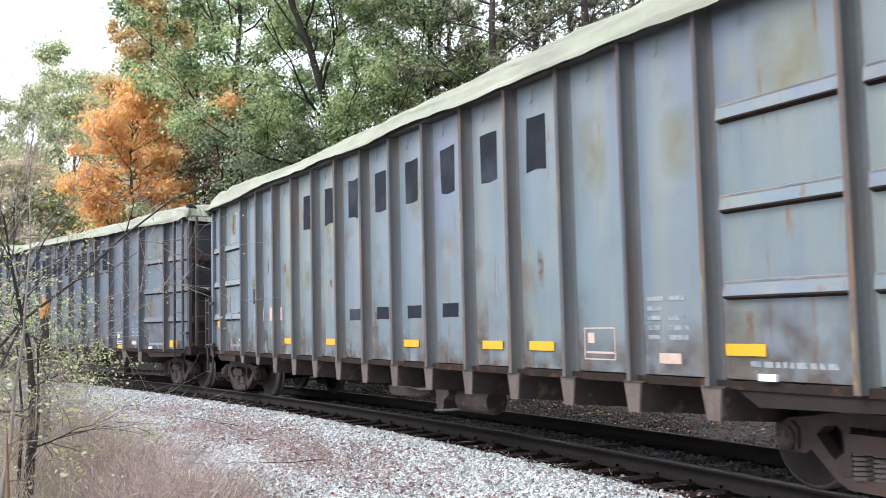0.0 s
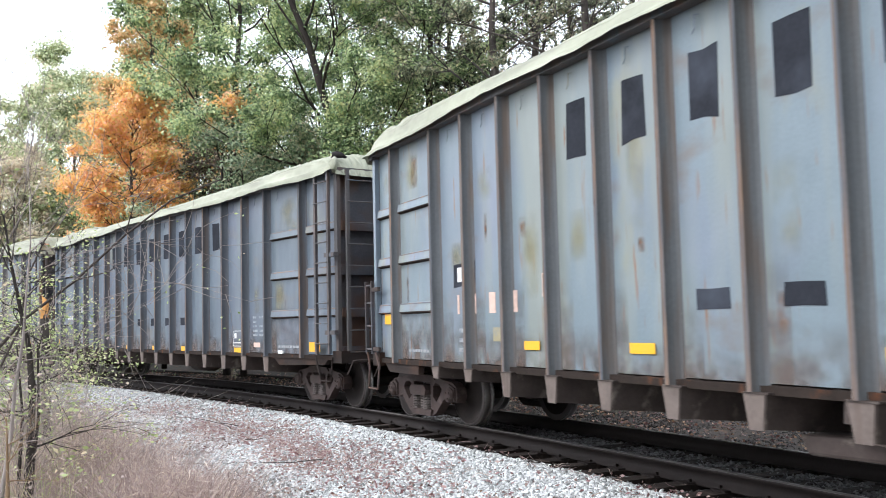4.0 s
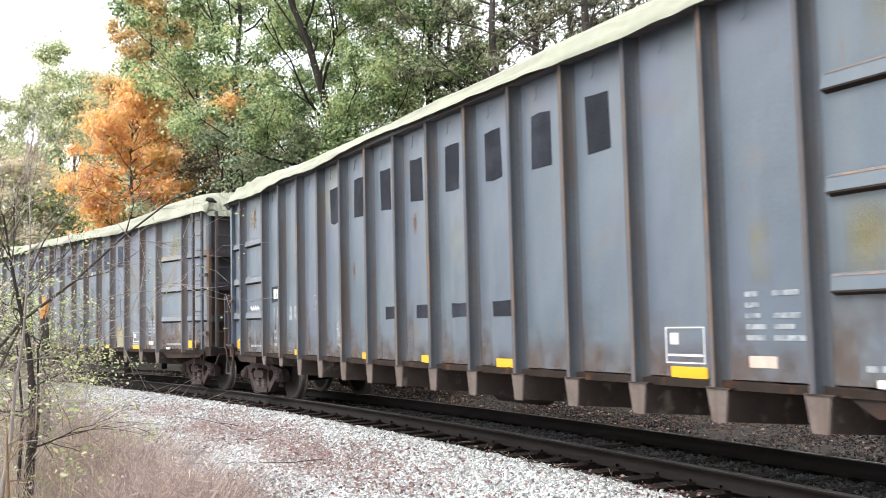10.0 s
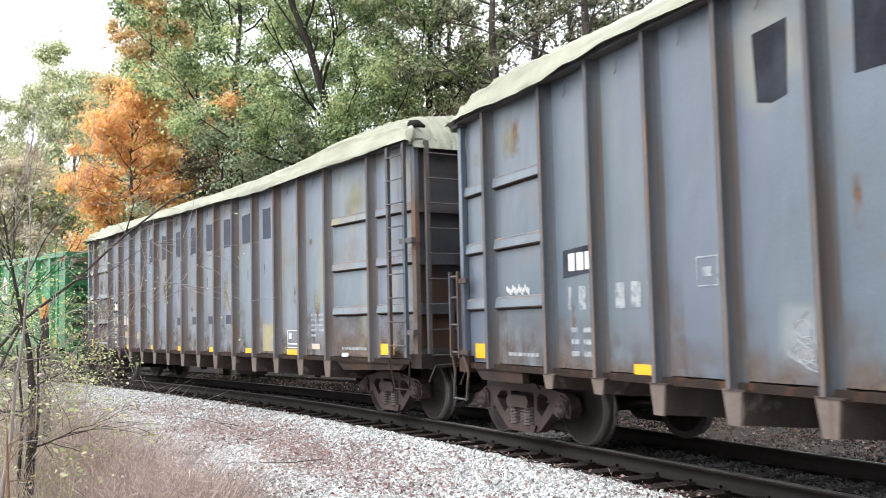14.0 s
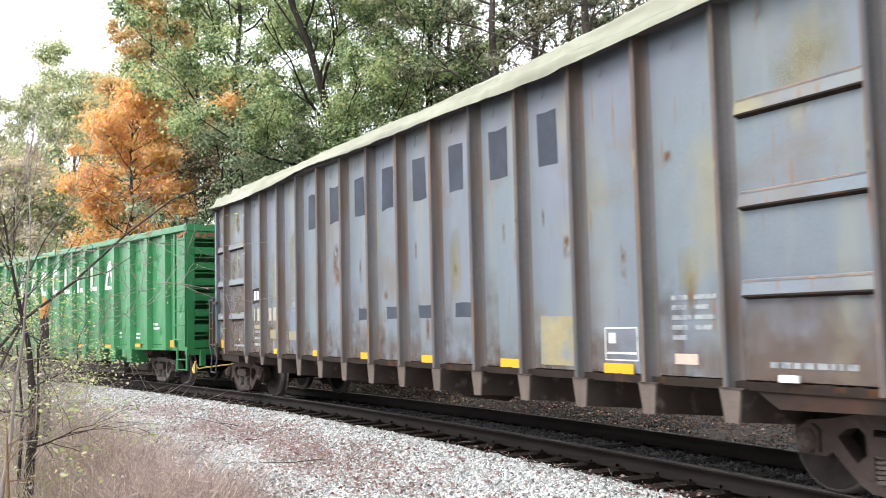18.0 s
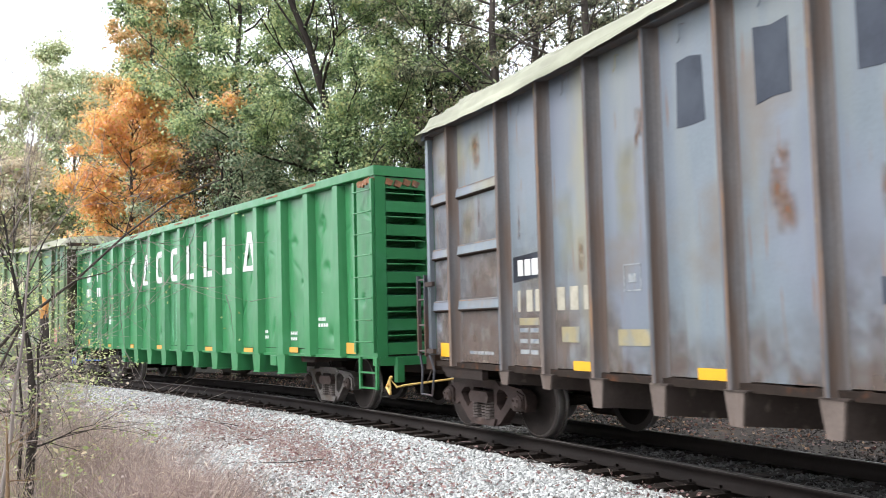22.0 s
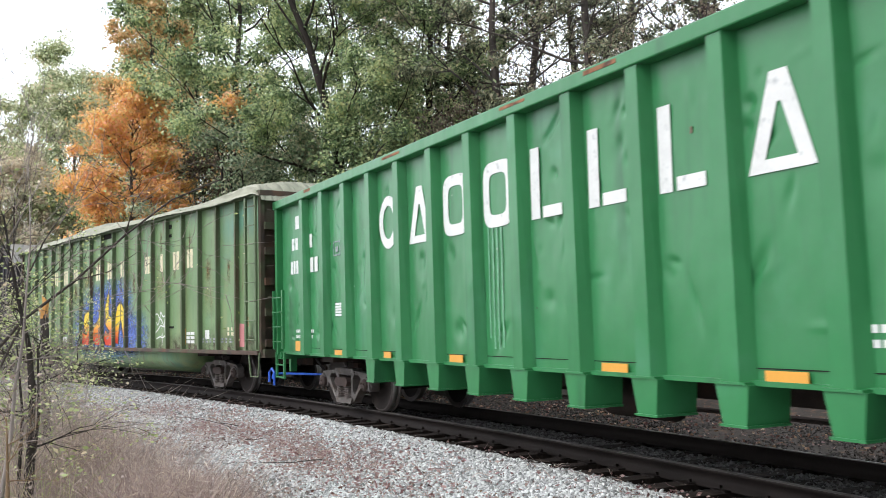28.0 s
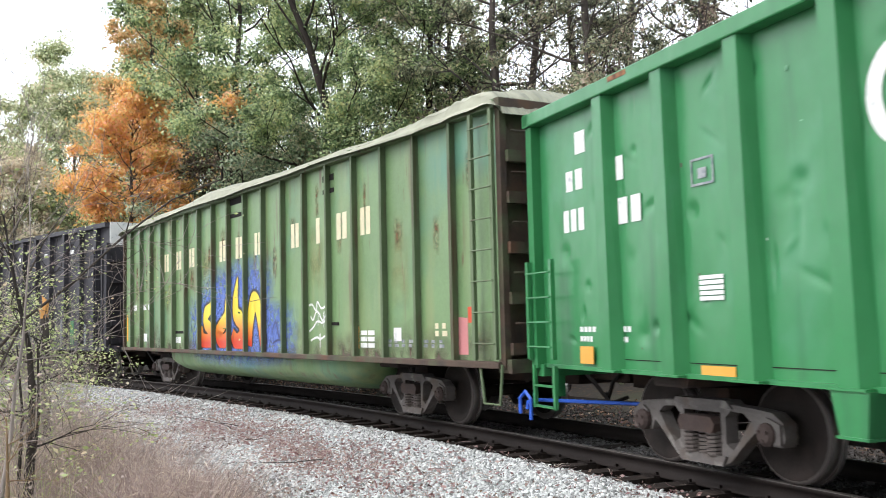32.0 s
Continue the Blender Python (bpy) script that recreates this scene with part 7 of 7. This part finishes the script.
    for line, r in (([(-0.05, 0, -0.2), (0.02, 0, 0.9), (0.22, 0.05, 1.75), (0.52, 0.1, 2.12), (0.98, 0.15, 2.48), (1.42, 0.2, 2.9), (1.85, 0.2, 3.22), (2.3, 0.2, 3.4)], 0.022),
                    ([(0.02, 0, 0.9), (0.36, -0.1, 1.6), (0.58, -0.1, 2.05), (0.64, -0.1, 2.5), (0.76, -0.05, 2.82), (0.92, 0, 3.1)], 0.015),
                    ([(0.52, 0.1, 2.12), (0.4, 0.1, 2.6), (0.44, 0.15, 3.1)], 0.01), ([(0.98, 0.15, 2.48), (1.3, 0.1, 2.55), (1.6, 0.1, 2.75)], 0.008), ([(1.42, 0.2, 2.9), (1.5, 0.2, 3.2), (1.68, 0.2, 3.45)], 0.007)):
        n = len(line)
        part("limb", Shape().tube(line, [r * (1 - 0.75 * i / (n - 1)) for i in range(n)], 7), M["bark"], reach, smooth=True)
    # a snapped trunk with a raw orange top
    stump = tagged(new("broken_trunk"), "snapped young trunk with a raw orange break", "tree trunk", S)
    stump.location = spot(88, 10.2, -0.62)
    part("trunk", Shape().tube([(0.03, 0, -0.2), (0.02, 0, 0.6), (-0.03, 0, 1.3), (-0.06, 0, 2.18)], [0.06, 0.052, 0.047, 0.042], 9), M["bark_dark"], stump, smooth=True)
    part("raw_break", Shape().tube([(-0.06, 0, 2.15), (-0.065, 0, 2.24), (-0.05, 0.01, 2.32), (-0.085, 0, 2.38)], [0.044, 0.046, 0.034, 0.006], 7), M["raw_wood"], stump, "raw splintered orange wood")
    for k, (col, dep, h, sp, n) in enumerate(((20, 9.4, 1.7, 0.7, 1000), (75, 11.5, 2.1, 0.75, 1300), (0, 11, 2.3, 0.8, 1000), (50, 14, 2.3, 0.9, 1300), (95, 9.6, 1.5, 0.55, 500))):
        tree("shrub", "low tangled shrub with small green leaves", spot(col, dep, -0.62), h, sp, 0.05, "leaf_sap", int(n * 1.6), 184 + k, 0.034, "twig", 15, clump=0.08, trunk_r=0.018, group=S, sub=4, twigs=5, keep=0.6, parent_kind="shrub")
    for k, (col, dep, h, sp) in enumerate(((15, 7.8, 1.25, 0.5), (70, 8.4, 1.4, 0.5), (105, 9.4, 1.3, 0.6), (40, 9.0, 1.6, 0.6))):
        tree("shrub", "tangle of bare purple-grey twigs with dry leaves", spot(col, dep, -0.62), h, sp, 0.05, "straw", 160, 86 + 7 * k, 0.045, "twig", 15, clump=0.1, trunk_r=0.012, group=S, sub=5, twigs=5, parent_kind="shrub")
    # leaves behind and right of the camera, never in view, added to block skylight
    m = 42000
    az = np.radians(-128 + 150 * rng.random(m))
    rad = 14 + 9 * rng.random(m)
    zz = -0.5 + 20 * rng.random(m) ** 0.95
    c = np.stack([rad * np.cos(az) + 3, rad * np.sin(az) - 1, zz], 1)
    tagged(new("woods_behind", leaves_mesh("woods_behind", c, 0.62, M["leaf_dark"], 12)), "leaf belt out of view, added to hold back sky light", "woods", kind="stuff")


M["leaf_tan"] = leaf_material("tan_leaves", ((0.5, 0.44, 0.32), (0.68, 0.58, 0.44), (0.84, 0.7, 0.54), (0.88, 0.78, 0.62), (0.62, 0.64, 0.42)))
M["tuft"] = leaf_material("seed_tufts", ((0.45, 0.34, 0.33), (0.58, 0.46, 0.42), (0.68, 0.57, 0.5), (0.75, 0.66, 0.56), (0.5, 0.4, 0.4)))
M["litter_pale"] = leaf_material("pale_leaf_litter", ((0.3, 0.16, 0.12), (0.4, 0.24, 0.16), (0.5, 0.33, 0.22), (0.5, 0.4, 0.3), (0.35, 0.2, 0.2)))
M["tan_bark"] = material("tan_bark", (0.3, 0.2, 0.12), 0.85, bump=0.4, vary=0.25, spec=0.2)
M["raw_wood"] = material("raw_splintered_wood", (0.6, 0.3, 0.1), 0.8, bump=0.5, vary=0.25, spec=0.2)
M["leaf_litter"] = leaf_material("leaf_litter", ((0.1, 0.05, 0.05), (0.16, 0.08, 0.07), (0.22, 0.12, 0.08), (0.28, 0.17, 0.1), (0.2, 0.11, 0.11)))
M["leaf_red"] = leaf_material("reddish_litter", ((0.24, 0.12, 0.12), (0.33, 0.19, 0.18), (0.42, 0.27, 0.24), (0.5, 0.38, 0.33), (0.3, 0.16, 0.17)))
M["straw_dark"] = leaf_material("dead_stalks", ((0.24, 0.165, 0.16), (0.35, 0.25, 0.235), (0.44, 0.33, 0.29), (0.52, 0.42, 0.36), (0.33, 0.24, 0.24)))
M["leaf_sap"] = leaf_material("sapling_leaves", ((0.26, 0.33, 0.12), (0.42, 0.5, 0.2), (0.57, 0.64, 0.28), (0.72, 0.74, 0.4), (0.74, 0.58, 0.38)))


def motions():
    steps = [i * 1.0 for i in range(33)]
    turns = [i * 0.25 for i in range(129)]
    for car, mid, wheels in CARS:
        rows = []
        for t in steps:
            s = run(t) + mid
            x, y, a = on_track(s, 0.26)
            rows.append((t, pose(x, y, 0, CANT, 0, math.degrees(a))))
        walk(car, rows)
        for ob, x, r in wheels:
            walk(ob, [(t, Matrix.Translation((x, 0, r)) @ Matrix.Rotation((run(t) - KNOTS_S[0]) / r, 4, "Y")) for t in turns])


build_ground()
build_ballast()
build_track()
c, near, g = grey_car("blue-grey steel gondola wagon with a cream tarpaulin and rusty posts", 28.88, "car_a", 1)
part("tarpaulin", tarp_mesh(GX0, GX1, GREY_HALF, GREY_TOP, 11, lambda q: 0.3 + 0.2 * math.exp(-((q - 0.08) / 0.1) ** 2) + 0.15 * math.exp(-((q - 0.85) / 0.2) ** 2)), None, c, "cream sagging tarpaulin over the load")
grey_details(c, near, g, ((-4.57, 0.34), (-2.58, 0.38), (0.25, 0.43), (2.31, 0.44), (3.29, 0.45), (6.16, 0.42)), 1.115, "salmon", "a", 0.26)
c, near, g = grey_car("slate grey steel gondola wagon with a cream tarpaulin", 9.3, "car_b", 2)
part("tarpaulin", tarp_mesh(GX0, GX1, GREY_HALF, GREY_TOP, 22, lambda q: 0.2 + 0.28 * math.exp(-((q - 0.08) / 0.1) ** 2) + 0.14 * math.exp(-((q - 0.9) / 0.12) ** 2)), None, c, "cream sagging tarpaulin over the load")
grey_details(c, near, g, ((-5.35, 0.42), (-2.33, 0.44), (-0.37, 0.4), (1.52, 0.38), (4.44, 0.44)), 0.92, "faint", "b", 0.04)
c, near, g = grey_car("faded grey steel gondola wagon, rust-stained, with a cream tarpaulin", -10.18, "car_c", 3)
part("tarpaulin", tarp_mesh(GX0, GX1, GREY_HALF, GREY_TOP, 33, lambda q: 0.2 + 0.2 * math.exp(-((q - 0.06) / 0.08) ** 2) + 0.32 * math.exp(-((q - 0.9) / 0.13) ** 2)), None, c, "cream sagging tarpaulin over the load")
grey_details(c, near, g, ((-5.43, 0.44), (-3.42, 0.36), (-1.44, 0.4), (0.54, 0.43), (2.49, 0.45), (4.36, 0.43)), 0.92, "faint_cream", "c", -0.06)
for car in [k[0] for k in CARS]:
    part("tarpaulin_tie", Shape().tube([(GX1 - 0.25, -1.42, GREY_TOP + 0.2), (GX1 - 0.1, -1.45, GREY_TOP + 0.24), (GX1 + 0.04, -1.43, GREY_TOP + 0.22), (GX1 + 0.12, -1.36, GREY_TOP + 0.17)], [0.02, 0.06, 0.055, 0.02], 9), M["dark"], car, "black tie at the tarpaulin's corner", smooth=True)
    part("tarpaulin_corner", Shape().tube([(GX1 + 0.0, -1.52, GREY_TOP + 0.16), (GX1 + 0.09, -1.58, GREY_TOP + 0.06), (GX1 + 0.12, -1.6, GREY_TOP - 0.1)], [0.04, 0.085, 0.02], 9), M["tarp"], car, "gathered cream tarpaulin corner", smooth=True)
green_car()
bay_car()
black_car()
build_trees()
build_foreground()

motions()
